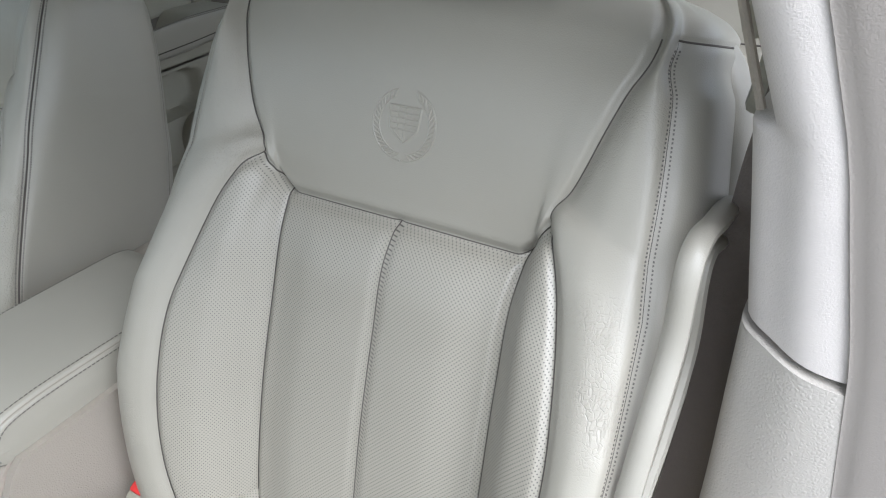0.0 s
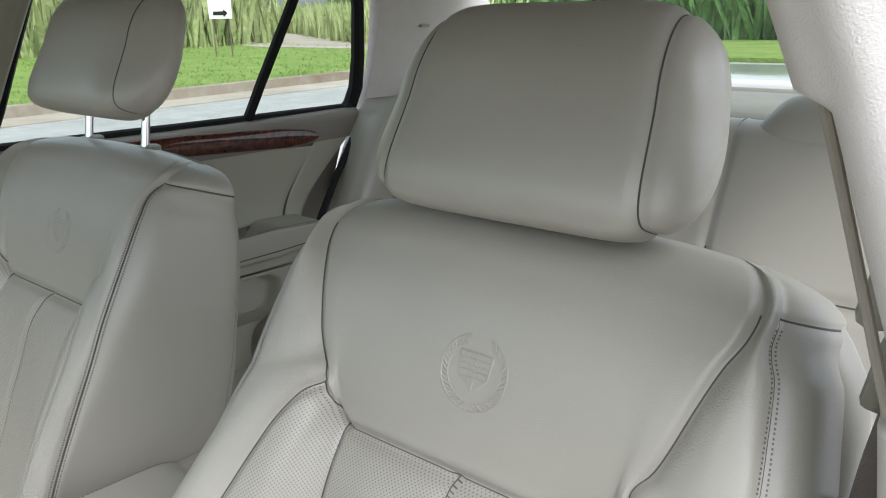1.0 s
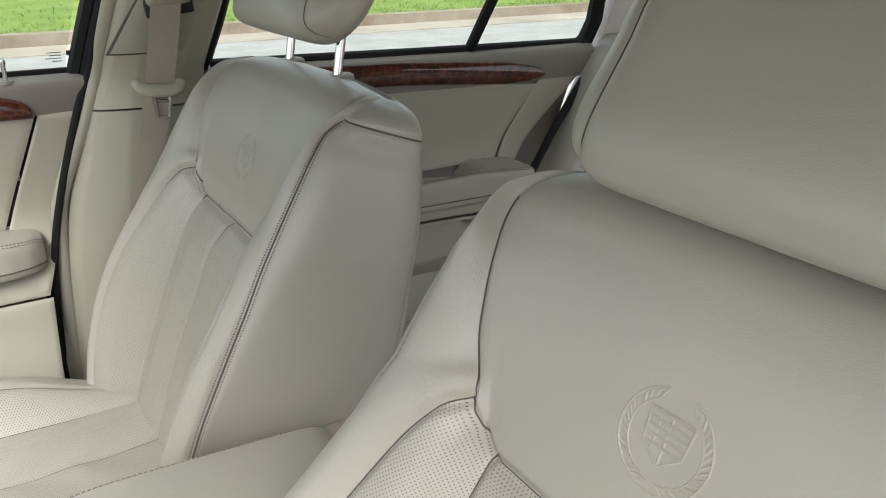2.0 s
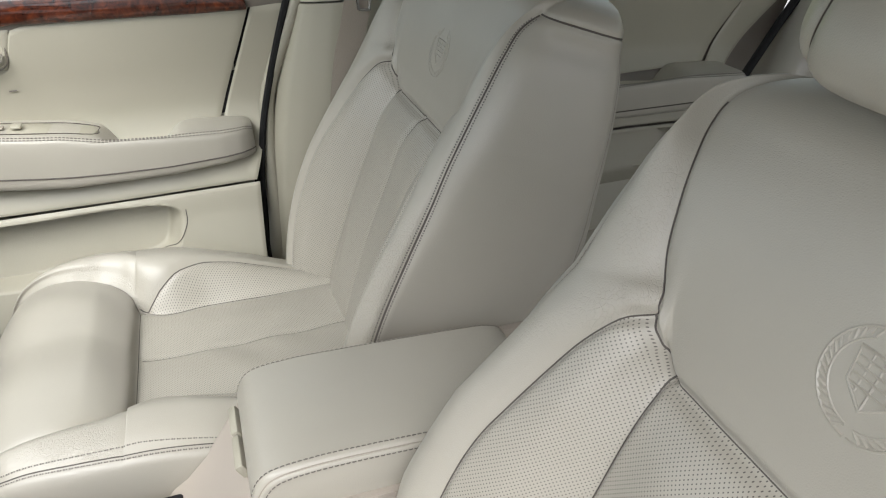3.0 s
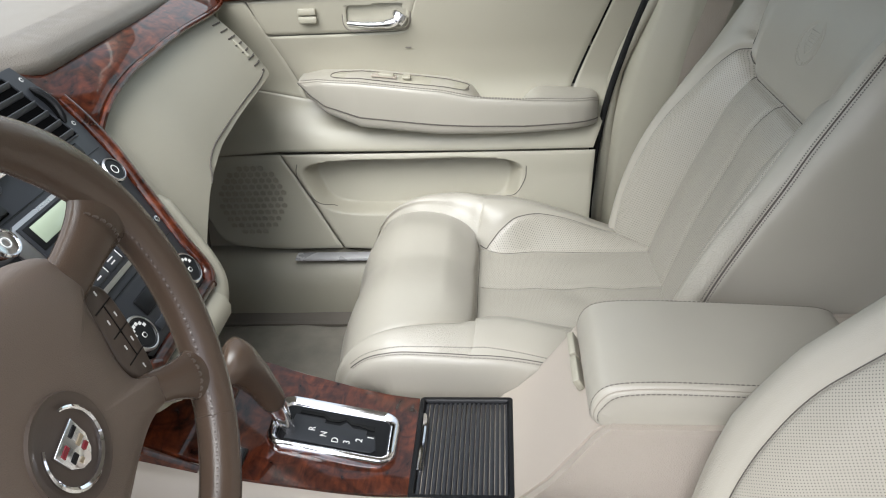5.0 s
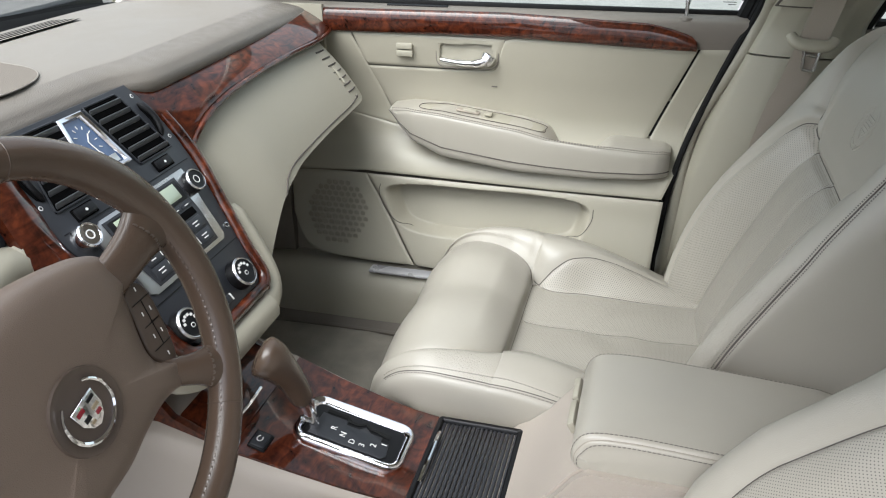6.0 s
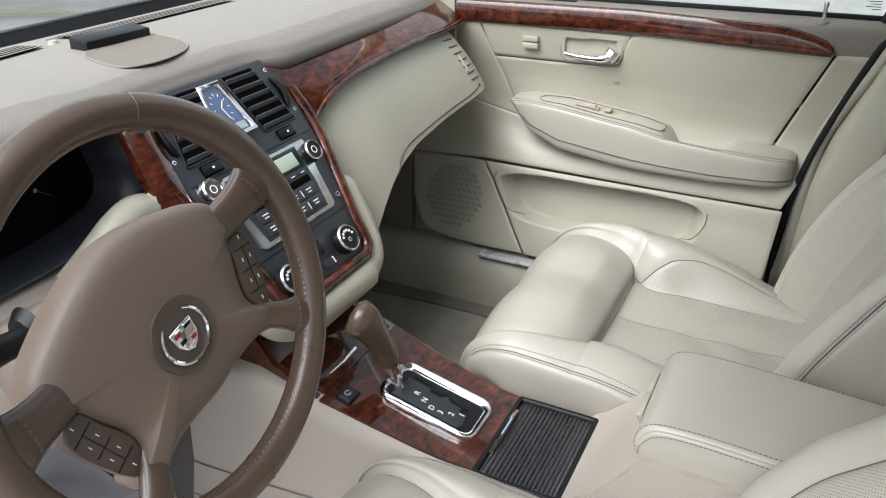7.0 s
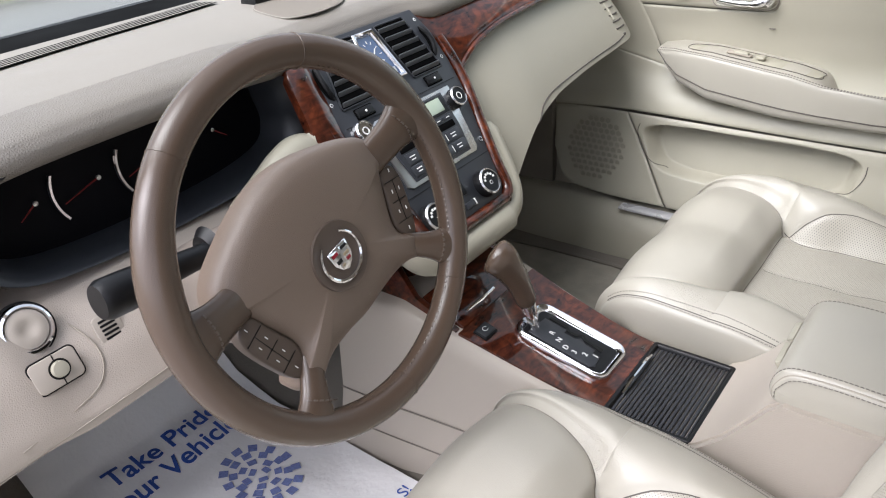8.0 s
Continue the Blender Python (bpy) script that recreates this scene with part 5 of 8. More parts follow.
part("top_pad", sheet(pad_pt, np.linspace(-0.77, 0.77, 90), range(33, len(top_prof)), (0, 0, -0.012)), M_DASHTOP, dash, "grained taupe-beige top pad", 60)
part("hood_lip", sheet(pad_pt, np.linspace(-0.77, 0.77, 90), range(0, 34)), M_HOOD, dash, "coarse grained rounded lip", 60)
part("screen_foot", sheet(lambda x, t: (x, 1.398 + 0.03 * (abs(x) / 0.76) ** 4 + 0.17 * t, 1.072 - 0.012 * t - 0.02 * (abs(x) / 0.76) ** 6), np.linspace(-0.76, 0.76, 24), np.linspace(0, 1, 5), (0, 0, -0.02)), M_VOID, dash, "black strip at the foot of the windscreen")
# speaker grille and sensor well on the pad
g = spline([(-0.048, 1.19), (-0.072, 1.13), (-0.07, 1.085), (-0.03, 1.068), (0.03, 1.078), (0.072, 1.11), (0.09, 1.17), (0.09, 1.215), (0.02, 1.225)], 6, True)
bm = bmesh.new()
bm.faces.new([bm.verts.new((x, y, pad_z(x, y) + 0.0015)) for x, y in g])
part("pad_grille", bm, material("grille_mesh", (0.15, 0.13, 0.105), 0.8, grain=1.0, grain_size=0.0022, cell=True), dash, "fine meshed speaker grille")
part("pad_ring", tube([(x, y, pad_z(x, y) + 0.001) for x, y in g], 0.0012, 6, None, True), M_DASHTOP, dash)
part("display_well", rbox((0.118, 0.04, 0.03), 0.003, (0.03, 1.222, pad_z(0.03, 1.22) + 0.001), Euler((radians(6), 0, radians(-3))).to_matrix()), M_BLACK, dash, "dark recessed hood")
part("sensor", lathe([(0, 0.006), (0.006, 0.005), (0.009, 0.0)], 16, (-0.005, 1.31, pad_z(-0.005, 1.31))), M_PLASTIC, dash)


def defroster(x0, x1, yc, lean):
    y0 = yc
    ys = lambda x: lean * x
    # no opening here: a black sheet over the pad carries the shade between slats
    vent = part("defroster_vent", sheet(lambda x, t: (x, y0 + ys(x) + 0.062 * t, pad_z(x, y0 + ys(x) + 0.062 * t) + 0.003), np.linspace(x0, x1, 24), np.linspace(0, 1, 8)), M_VOID, dash, "black slotted defroster vent")
    for k in range(5):
        part("slat", sheet(lambda x, t: (x, y0 + ys(x) + 0.0005 + 0.0138 * k + 0.0055 * t, pad_z(x, y0 + ys(x) + 0.0005 + 0.0138 * k + 0.0055 * t) + 0.0042), np.linspace(x0, x1, 24), np.linspace(0, 1, 3)), M_DASHTOP, vent)
    part("vent_rim", tube([(x, y0 + ys(x) + 0.068, pad_z(x, y0 + ys(x) + 0.068) - 0.001) for x in np.linspace(x0 - 0.01, x1 + 0.01, 20)], 0.003, 6), M_DASHTOP, dash)


defroster(0.03, 0.4, 1.292, 0.01)
defroster(-0.62, -0.035, 1.298, 0.12)

# burl band on the passenger's side
def wood_low(x):
    return float(smooth([0.13, 0.16, 0.2, 0.26, 0.36, 0.47, 0.62, 0.78], [0.93, 0.958, 0.985, 1.003, 1.013, 1.017, 1.014, 1.01], x))


def band_pt(x, t):
    z0, z1 = wood_low(x), 1.05
    bow = math.sin(math.pi * t) ** 0.6
    return (x, 1.014 - 0.06 * (1 - t) - 0.01 * bow + 0.03 * np.clip((x - 0.6) / 0.17, 0, 1) ** 2, z0 + (z1 - z0) * t)


part("burl_band", sheet(band_pt, np.linspace(0.128, 0.775, 70), np.linspace(0, 1, 20), (0, 0.015, 0)), M_WOOD, dash, "glossy reddish burl veneer band", 60)
part("band_lip", tube([(x, 0.951 + 0.03 * np.clip((x - 0.6) / 0.17, 0, 1) ** 2, wood_low(x) - 0.002) for x in np.linspace(0.135, 0.77, 50)], 0.0045, 8), M_WOOD, dash)
# burl on the driver's side of the stack
part("burl_cheek", sheet(lambda a, t: (-0.2 + 0.022 * a + (0.062 - 0.022 * a) * t, 0.99 - 0.1 * (1 - a) - 0.008 * math.sin(math.pi * t), 0.88 + 0.165 * a), np.linspace(0, 1, 16), np.linspace(0, 1, 16), (0, 0.015, 0)), M_WOOD, dash, "glossy reddish burl veneer", 60)


# passenger panel with glove box
def glove_low(x):
    return float(smooth([0.14, 0.2, 0.26, 0.34, 0.43, 0.635, 0.74], [0.71, 0.776, 0.826, 0.853, 0.867, 0.882, 0.893], x))


def glove_pt(x, t):
    z1, z0 = wood_low(max(x, 0.185)) - 0.006, glove_low(x)
    z = z1 + (z0 - z1) * t
    y = 0.966 - 0.096 * t - 0.02 * t * float(np.clip((0.36 - x) / 0.2, 0, 1)) + 0.016 * (t > 0.97) - 0.008 * math.sin(math.pi * t)
    end = np.clip((x - 0.64) / 0.11, 0, 1)
    z = (z0 + z1) / 2 + (z - (z0 + z1) / 2) * (1 - 0.55 * end ** 3)
    return (x, y + 0.1 * end ** 2.2, z)


part("glove_panel", sheet(glove_pt, np.concatenate([np.linspace(0.152, 0.25, 18), np.linspace(0.26, 0.63, 40), np.linspace(0.64, 0.75, 22)]), np.linspace(0, 1, 40), (0, 0.02, 0)), M_PLASTIC, dash, "soft beige panel over the glove box", 60)
seam = [np.array(glove_pt(x, t)) + np.array([0, -0.0006, 0]) for x, t in ((0.64, 0.86), (0.6, 0.885), (0.5, 0.89), (0.4, 0.885), (0.34, 0.87), (0.3, 0.885), (0.275, 0.95), (0.268, 1.0))]
part("glove_seam", tube(spline(seam, 6), 0.0013, 6), M_SEAM, dash)
part("glove_notch", rbox((0.008, 0.004, 0.007), 0.0018, np.array(glove_pt(0.645, 0.855)) + np.array([0, 0.0005, 0])), M_SEAM, dash)
for k in range(7):
    run = [np.array(glove_pt(0.618 + 0.0012 * k + d, 0.13 + 0.1 * k + 0.3 * d)) + np.array([0, -0.0007, 0]) for d in np.linspace(0.0, 0.034, 8)]
    part("air_slot", tube(run, 0.0017, 6), M_SEAM, dash)
part("air_wheel", tube([np.array(glove_pt(0.63, t)) + np.array([0, -0.001, 0]) for t in (0.36, 0.48, 0.6)], 0.0035, 6), M_PLASTIC_SOFT, dash)
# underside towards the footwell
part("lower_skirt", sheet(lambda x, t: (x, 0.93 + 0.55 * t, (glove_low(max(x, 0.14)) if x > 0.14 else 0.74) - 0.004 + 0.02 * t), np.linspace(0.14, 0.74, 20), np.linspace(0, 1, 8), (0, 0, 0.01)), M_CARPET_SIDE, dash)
part("end_wall", sheet(lambda y, z: (0.752, y, z), np.linspace(0.99, 1.5, 6), np.linspace(0.87, 1.06, 6), (0.01, 0, 0)), M_PLASTIC_SOFT, dash)

# ---- centre stack ----
SA = radians(36)
S_UP, S_OUT, S_ORG = Vector((0, math.sin(SA), math.cos(SA))), Vector((0, -math.cos(SA), math.sin(SA))), Vector((-0.007, 0.916, 0.934))
S_M = Matrix(((1, 0, 0, S_ORG.x), (0, S_UP.y, S_OUT.y, S_ORG.y), (0, S_UP.z, S_OUT.z, S_ORG.z), (0, 0, 0, 1)))
stack = thing("center_stack", "charcoal center stack with vents, clock, radio and climate controls", "center stack")


def st_part(bm, name, mat, parent=None, label="", sharp=40):
    bm.transform(S_M)
    return part(name, bm, mat, parent or stack, label, sharp)


OUT_K = [(0.08, -0.17), (0.094, -0.155), (0.102, -0.115), (0.122, -0.04), (0.136, 0.015), (0.14, 0.06), (0.138, 0.115), (0.122, 0.158)]
outline = OUT_K + [(-x, k) for x, k in OUT_K[::-1]]
body = st_part(prism([tuple(p) for p in outline], 0.03, (0, 0, -0.03), None, 0.003), "fascia", M_DARK)
# burl and beige rims down both flanks
for s in (1, -1):
    line = [(s * x, k) for x, k in [(0.083, -0.18), (0.102, -0.164), (0.112, -0.115), (0.133, -0.04), (0.148, 0.015), (0.153, 0.06), (0.15, 0.1)]]
    st_part(tube([(x, k, -0.004) for x, k in spline(line, 6)], [0.01] * 37, 10, flat=1.0), "burl_rim", M_WOOD, None, "burl veneer edging")
    line = [(s * x, k) for x, k in [(0.07, -0.205), (0.115, -0.185), (0.136, -0.14), (0.152, -0.06), (0.166, 0.0), (0.18, 0.05)]]
    if s > 0:
        line = line[:4]
    fl = spline(line, 6)
    st_part(tube([(x, k, -0.024) for x, k in fl], [0.022, *[0.023] * (len(fl) - 2), 0.016], 12), "beige_flank", M_PLASTIC_SOFT)
st_part(tube([(x, -0.178, -0.004) for x in np.linspace(-0.09, 0.09, 8)], 0.009, 10), "burl_foot", M_WOOD)
st_part(tube([(x, -0.205, -0.022) for x in np.linspace(-0.08, 0.08, 8)], 0.024, 12), "beige_foot", M_PLASTIC_SOFT)
for k in (0.029, -0.1):
    st_part(rbox((0.255 if k > 0 else 0.205, 0.0012, 0.001), 0, (0, k, 0.0003)), "joint", M_BLACK)
# air vents: flat black sheets under vanes and thumbwheels stand in for recess shade
for s in (1, -1):
    corners = [(s * 0.026, 0.15), (s * 0.092, 0.15), (s * 0.1165, 0.0545), (s * 0.045, 0.0545)][::s]
    vent = st_part(prism(corners, 0.0012, (0, 0, 0.0001)), "air_vent", M_VOID, None, "dark air vent with six vanes")
    loop = [Vector((x, k, 0.0012)) for x, k in corners]
    st_part(tube([p for q, r in zip(loop, loop[1:] + loop[:1]) for p in (q.lerp(r, 0.03), q.lerp(r, 0.97))], 0.0015, 6, None, True), "vent_rim", M_DARK, vent)
    for i in range(6):
        k = 0.144 - 0.0158 * i
        f = (0.15 - k) / 0.0955
        a, b = 0.028 + 0.019 * f, 0.091 + 0.0235 * f
        st_part(rbox((b - a, 0.0075, 0.0022), 0.0008, (s * (a + b) / 2, k - 0.004, 0.003), Euler((radians(40), 0, 0)).to_matrix()), "vane", M_VANE, vent)
        st_part(rbox((b - a, 0.0012, 0.0012), 0.0004, (s * (a + b) / 2, k - 0.0068, 0.0006), None), "vane_lip", M_VANE, vent)
    well = [(s * (0.117 + 0.006 * math.sin(math.pi * a)), 0.127 - 0.054 * a, 0.0008) for a in np.linspace(0, 1, 9)]
    st_part(tube(well, [0.002] + [0.0065] * 7 + [0.002], 10, None, False, 0.2, (0, 0, 1)), "thumbwheel_well", M_VOID, vent)
    st_part(tube([(x, k, 0.001 + 0.005 * math.sin(math.pi * i / 8)) for i, (x, k, z) in enumerate(well)], [0.0015] + [0.0042] * 7 + [0.0015], 8), "thumbwheel", M_BLACK, vent)
    for kk, dx in ((0.139, 0.118), (0.068, 0.128)):
        mk = st_part(frame_ring(0.006, 0.006, 0.0005, [(0, 0.0006), (0.0008, 0.0009)], 1), "mark", M_WHITE, vent)
        mk.data.transform(Matrix.Translation(S_M.to_3x3() @ Vector((s * dx, kk, 0))))
    sw = st_part(rbox((0.034, 0.014, 0.006), 0.003, (s * 0.081, 0.041, 0.002)), "seat_heat_switch", M_BLACK)
    st_part(rbox((0.037, 0.017, 0.003), 0.0012, (s * 0.081, 0.041, 0.0003)), "switch_bezel", M_VOID, sw)
    st_part(lathe([(0, 0.001), (0.0018, 0.001), (0.0018, 0)], 8, (s * 0.081, 0.041, 0.005)), "indicator", M_WHITE, sw)


# clock: frame wider at its foot
def clock_ring(ins, z):
    top, foot = 0.0225 - ins, 0.0385 - ins
    return [(-0.006 - foot, 0.064 + ins, z), (-0.006 + foot, 0.064 + ins, z), (-0.006 + top, 0.148 - ins, z), (-0.006 - top, 0.148 - ins, z)]


clock = st_part(loft([clock_ring(i, z) for i, z in ((0, 0), (0.0003, 0.006), (0.0018, 0.0075), (0.0055, 0.0065), (0.0075, 0.002))], cap=False), "clock_frame", M_CHROME, None, "chrome clock frame", 25)
M_DIAL = material("clock_dial", (0.06, 0.1, 0.19), 0.15, coat=1.0, blotch=0.3, blotch_size=0.03)
bm = bmesh.new()
bm.faces.new([bm.verts.new(p) for p in clock_ring(0.0072, 0.0026)])
st_part(bm, "dial", M_DIAL, clock, "pale blue dial under glass")
st_part(rbox((0.05, 0.011, 0.002), 0.0006, (-0.006, 0.0775, 0.0032)), "nameplate", M_SATIN, clock)
for a in range(0, 360, 30):
    st_part(rbox((0.001, 0.0045, 0.0006), 0, (-0.006 + 0.0145 * math.sin(radians(a)), 0.109 + 0.022 * math.cos(radians(a)), 0.0032), Euler((0, 0, radians(-a))).to_matrix()), "hour_mark", M_WHITE, clock)
for a, ln in ((40, 0.013), (165, 0.018)):
    st_part(rbox((0.0016, ln, 0.0006), 0, (-0.006 + ln / 2 * math.sin(radians(a)), 0.109 + ln / 2 * math.cos(radians(a)), 0.0036), Euler((0, 0, radians(-a))).to_matrix()), "clock_hand", M_WHITE, clock)
st_part(rbox((0.024, 0.008, 0.003), 0.001, (0.006, 0.049, 0.002)), "flash_lamp_cover", M_BLACK)
# radio
silver = st_part(prism([(-0.076, 0.022), (0.1, 0.022), (0.103, 0.008), (0.093, -0.03), (0.085, -0.084), (0.078, -0.09), (-0.08, -0.09), (-0.09, -0.084), (-0.09, -0.034), (-0.098, -0.02), (-0.1, 0.008)], 0.003, (0, 0, 0), None, 0.001), "radio_plate", M_SATIN, None, "satin silver radio plate")
st_part(prism([(-0.078, 0.017), (0.074, 0.017), (0.074, -0.04), (0.066, -0.084), (-0.07, -0.084), (-0.078, -0.04)], 0.0055, (0, 0, 0), None, 0.0012), "radio_face", M_DARK, silver)
M_LCD = material("lcd_green", (0.38, 0.45, 0.33), 0.2, coat=0.6)
st_part(rbox((0.144, 0.03, 0.0022), 0.001, (-0.002, -0.001, 0.0052)), "display_frame", M_BLACK, silver)
st_part(rbox((0.126, 0.022, 0.0022), 0.0006, (-0.002, 0.0, 0.0058)), "display", M_LCD, silver, "pale green display")
for i in range(6):
    bt = st_part(rbox((0.0215, 0.0062, 0.0022), 0.001, (-0.058 + 0.0228 * i, -0.0225, 0.0062)), "preset_button", M_DARK, silver)
    st_part(rbox((0.008, 0.0012, 0.0006), 0, (-0.058 + 0.0228 * i, -0.0225, 0.0074)), "preset_mark", M_WHITE, bt)
st_part(rbox((0.134, 0.011, 0.0022), 0.001, (-0.002, -0.0335, 0.0052)), "disc_slot", M_VOID, silver)
for i in range(2):
    for j in range(4):
        x, k = -0.0515 + 0.0335 * j, -0.0505 - 0.0195 * i
        bt = st_part(rbox((0.031, 0.0175, 0.006), 0.0015, (x, k, 0.004)), "radio_button", M_DARK, silver)
        for d, ln in ((0.0024, 0.012), (-0.0024, 0.009)):
            st_part(rbox((ln, 0.0016, 0.0006), 0, (x - 0.002, k + d, 0.0071)), "print_bar", M_WHITE, bt)
        if j < 3:
            st_part(rbox((0.0012, 0.011, 0.0006), 0, (x + 0.0145, k, 0.0071)), "divider", M_WHITE, bt)


def dial_knob(x, k, r, h, name, ring, label, body=M_BLACK):
    kn = st_part(lathe([(r * 1.02, 0), (r, h * 0.2), (r * 0.95, h * 0.85), (r * 0.86, h), (r * 0.8, h), (r * 0.76, h * 0.94), (0, h * 0.9)], 32, (x, k, 0)), name, body, None, label)
    rg = lathe([(r * 0.97, h * 0.8), (r * 0.99, h * 0.9), (r * 0.9, h * 1.04), (r * 0.84, h)], 32, (x, k, 0))
    st_part(rg, "ring", ring, kn, "silver ring")
    return kn


for s in (1, -1):
    kn = dial_knob(0.104 * s - 0.006, -0.002 + (0.016 if s < 0 else 0.0), 0.0165, 0.015, "radio_knob", M_SATIN if s > 0 else M_CHROME, "round radio knob with a silver ring", M_BLACK if s > 0 else M_CHROME)
    st_part(lathe([(0.006, 0.0135), (0.0055, 0.0138), (0.0045, 0.0135)], 16, (0.104 * s - 0.006, -0.002 + (0.016 if s < 0 else 0.0), 0.001)), "symbol", M_WHITE, kn)
    kn = dial_knob(0.068 * s - 0.015, -0.141, 0.0215, 0.017, "climate_knob", M_SATIN, "round climate knob with white symbols")
    for a in range(-70, 80, 28):
        st_part(rbox((0.004, 0.0035, 0.0006), 0, (0.068 * s - 0.015 + 0.0115 * math.sin(radians(a)), -0.141 + 0.0115 * math.cos(radians(a)), 0.0165)), "symbol", M_WHITE, kn)
    mk = st_part(frame_ring(0.007, 0.006, 0.001, [(0, 0.0163), (0.0008, 0.0166)], 2), "symbol", M_WHITE, kn)
    mk.data.transform(Matrix.Translation(S_M.to_3x3() @ Vector((0.068 * s - 0.015, -0.144, 0))))
st_part(rbox((0.05, 0.022, 0.004), 0.002, (-0.015, -0.128, 0.0006)), "climate_display", M_BLACK)
for x in (-0.018, 0.018):
    st_part(rbox((0.022, 0.01, 0.004), 0.0015, (x - 0.015, -0.155, 0.001)), "climate_button", M_DARK)
    st_part(rbox((0.0012, 0.01, 0.0045), 0, (x - 0.0025, -0.155, 0.001)), "print_bar", M_WHITE)
st_part(lathe([(0.0045, 0), (0.0045, 0.0015), (0.0028, 0.0018), (0.0024, -0.001), (0, -0.001)], 16, (0.102, -0.078, 0)), "socket", M_SATIN)

# ---- driver's side of the dashboard ----
cluster = thing("instrument_cluster", "unlit black gauge cluster under a grained hood", "gauges")
CL = [(-0.172, 1.0), (-0.166, 0.965), (-0.185, 0.935), (-0.26, 0.918), (-0.385, 0.912), (-0.50, 0.916), (-0.575, 0.93), (-0.612, 0.965), (-0.612, 1.0), (-0.59, 1.035), (-0.5, 1.053), (-0.385, 1.058), (-0.27, 1.053), (-0.19, 1.04)]
cl = spline([(x, z) for x, z in CL], 5, True)
cmid = np.array([-0.39, 0.985])
rings = [[(cmid[0] + (x - cmid[0]) * f, y, cmid[1] + (z - cmid[1]) * f) for x, z in cl] for f, y in ((1.06, 1.03), (1.05, 1.0), (1.035, 0.992), (1.0, 0.995), (0.95, 1.022), (0.93, 1.06))]
part("bezel", loft(rings, cap=False), M_DARK, cluster, "dark grey bezel", 60)
bm = bmesh.new()
bm.faces.new([bm.verts.new((cmid[0] + (x - cmid[0]) * 0.94, 1.058, cmid[1] + (z - cmid[1]) * 0.94)) for x, z in cl])
part("gauge_face", bm, material("gauge_black", (0.004, 0.004, 0.005), 0.35, coat=0.0, spec=0.05), cluster, "glossy black face")
M_NEEDLE = material("needle_red", (0.12, 0.005, 0.004), 0.4)
for x, r, a in ((-0.438, 0.058, 198), (-0.353, 0.058, 198), (-0.517, 0.03, 215), (-0.268, 0.032, 325)):
    t0, t1 = (156, 217) if r > 0.05 else (150, 150)
    if r > 0.05:
        part("chrome_arc", tube([(x + r * math.cos(radians(t)), 1.054, 0.985 + r * math.sin(radians(t))) for t in range(t0, t1, 5)], 0.0028, 6), M_CHROME, cluster)
    part("needle", tube([(x, 1.052, 0.985), (x + r * 0.85 * math.cos(radians(a)), 1.052, 0.985 + r * 0.85 * math.sin(radians(a)))], [0.0012, 0.0006], 5), M_NEEDLE, cluster)
    part("needle_hub", lathe([(0, 0.003), (0.003, 0.002), (0.003, 0)], 10, (x, 1.052, 0.985), Euler((radians(90), 0, 0)).to_matrix()), M_SATIN, cluster)


# lower panel, column cover and switches
def lower_pt(x, t):
    prof = spline([(1.05, 0.905), (1.0, 0.9), (0.955, 0.883), (0.922, 0.85), (0.902, 0.812), (0.893, 0.79), (0.9, 0.776), (0.96, 0.768)], 6)
    y, z = prof[int(round(t * (len(prof) - 1)))]
    up = float(np.interp(x, [-0.76, -0.64, -0.6, -0.2, -0.13], [0.075, 0.05, 0.0, 0.0, 0.03]))
    return (x, y + 0.02 * (abs(x + 0.4) / 0.35) ** 2, z + up * (1 - t) + 0.02 * t * math.sin(math.pi * np.clip((x + 0.7) / 0.5, 0, 1)))


part("lower_panel", sheet(lower_pt, np.linspace(-0.765, -0.125, 50), np.linspace(0, 1, 43), (0, 0.02, 0)), M_LOWER, dash, "grained beige lower panel", 60)
part("gauge_surround", tube(spline([(-0.108, 0.93, 0.888), (-0.135, 0.942, 0.906), (-0.172, 0.952, 0.932), (-0.208, 0.956, 0.948), (-0.245, 0.955, 0.938), (-0.28, 0.96, 0.922), (-0.32, 0.965, 0.905)], 6), [0.01] + [0.02] * 5 + [0.024] * 19 + [float(r) for r in np.linspace(0.023, 0.012, 12)], 16), M_PLASTIC_SOFT, dash, "smooth beige surround")
part("upper_end", sheet(lambda a, t: (-0.61 - 0.16 * a, 1.0 + 0.03 * a, 0.95 + 0.1 * t), np.linspace(0, 1, 8), np.linspace(0, 1, 8), (0, 0.02, 0)), M_PLASTIC, dash)
WY = Euler((radians(62), 0, 0)).to_matrix()


def on_lower(x, z):
    best = min(range(43), key=lambda k: abs(lower_pt(x, k / 42)[2] - z))
    return Vector(lower_pt(x, best / 42))


p = on_lower(-0.606, 0.894) + WY @ Vector((0, 0, 0.007))
lamp = thing("light_switch", "round beige headlamp switch with a chrome ring", "switch")
part("dial", lathe([(0.0, 0.0075), (0.006, 0.0078), (0.009, 0.0095), (0.018, 0.0095), (0.021, 0.008), (0.022, 0)], 36, p, WY), M_CONSOLE, lamp)
part("chrome_ring", lathe([(0.022, 0.002), (0.0222, 0.0085), (0.0235, 0.0105), (0.0262, 0.009), (0.028, 0.0)], 40, p, WY), M_CHROME, lamp)
part("surround", lathe([(0.028, 0.001), (0.0285, 0.003), (0.0298, 0.003), (0.031, -0.002)], 40, p, WY), M_BLACK, lamp)
p = on_lower(-0.606, 0.857) + WY @ Vector((0, 0, 0.004))
dim = thing("dimmer_switch", "beige panel dimmer with a small round wheel", "switch")
WZ = Euler((radians(66), 0, 0)).to_matrix()
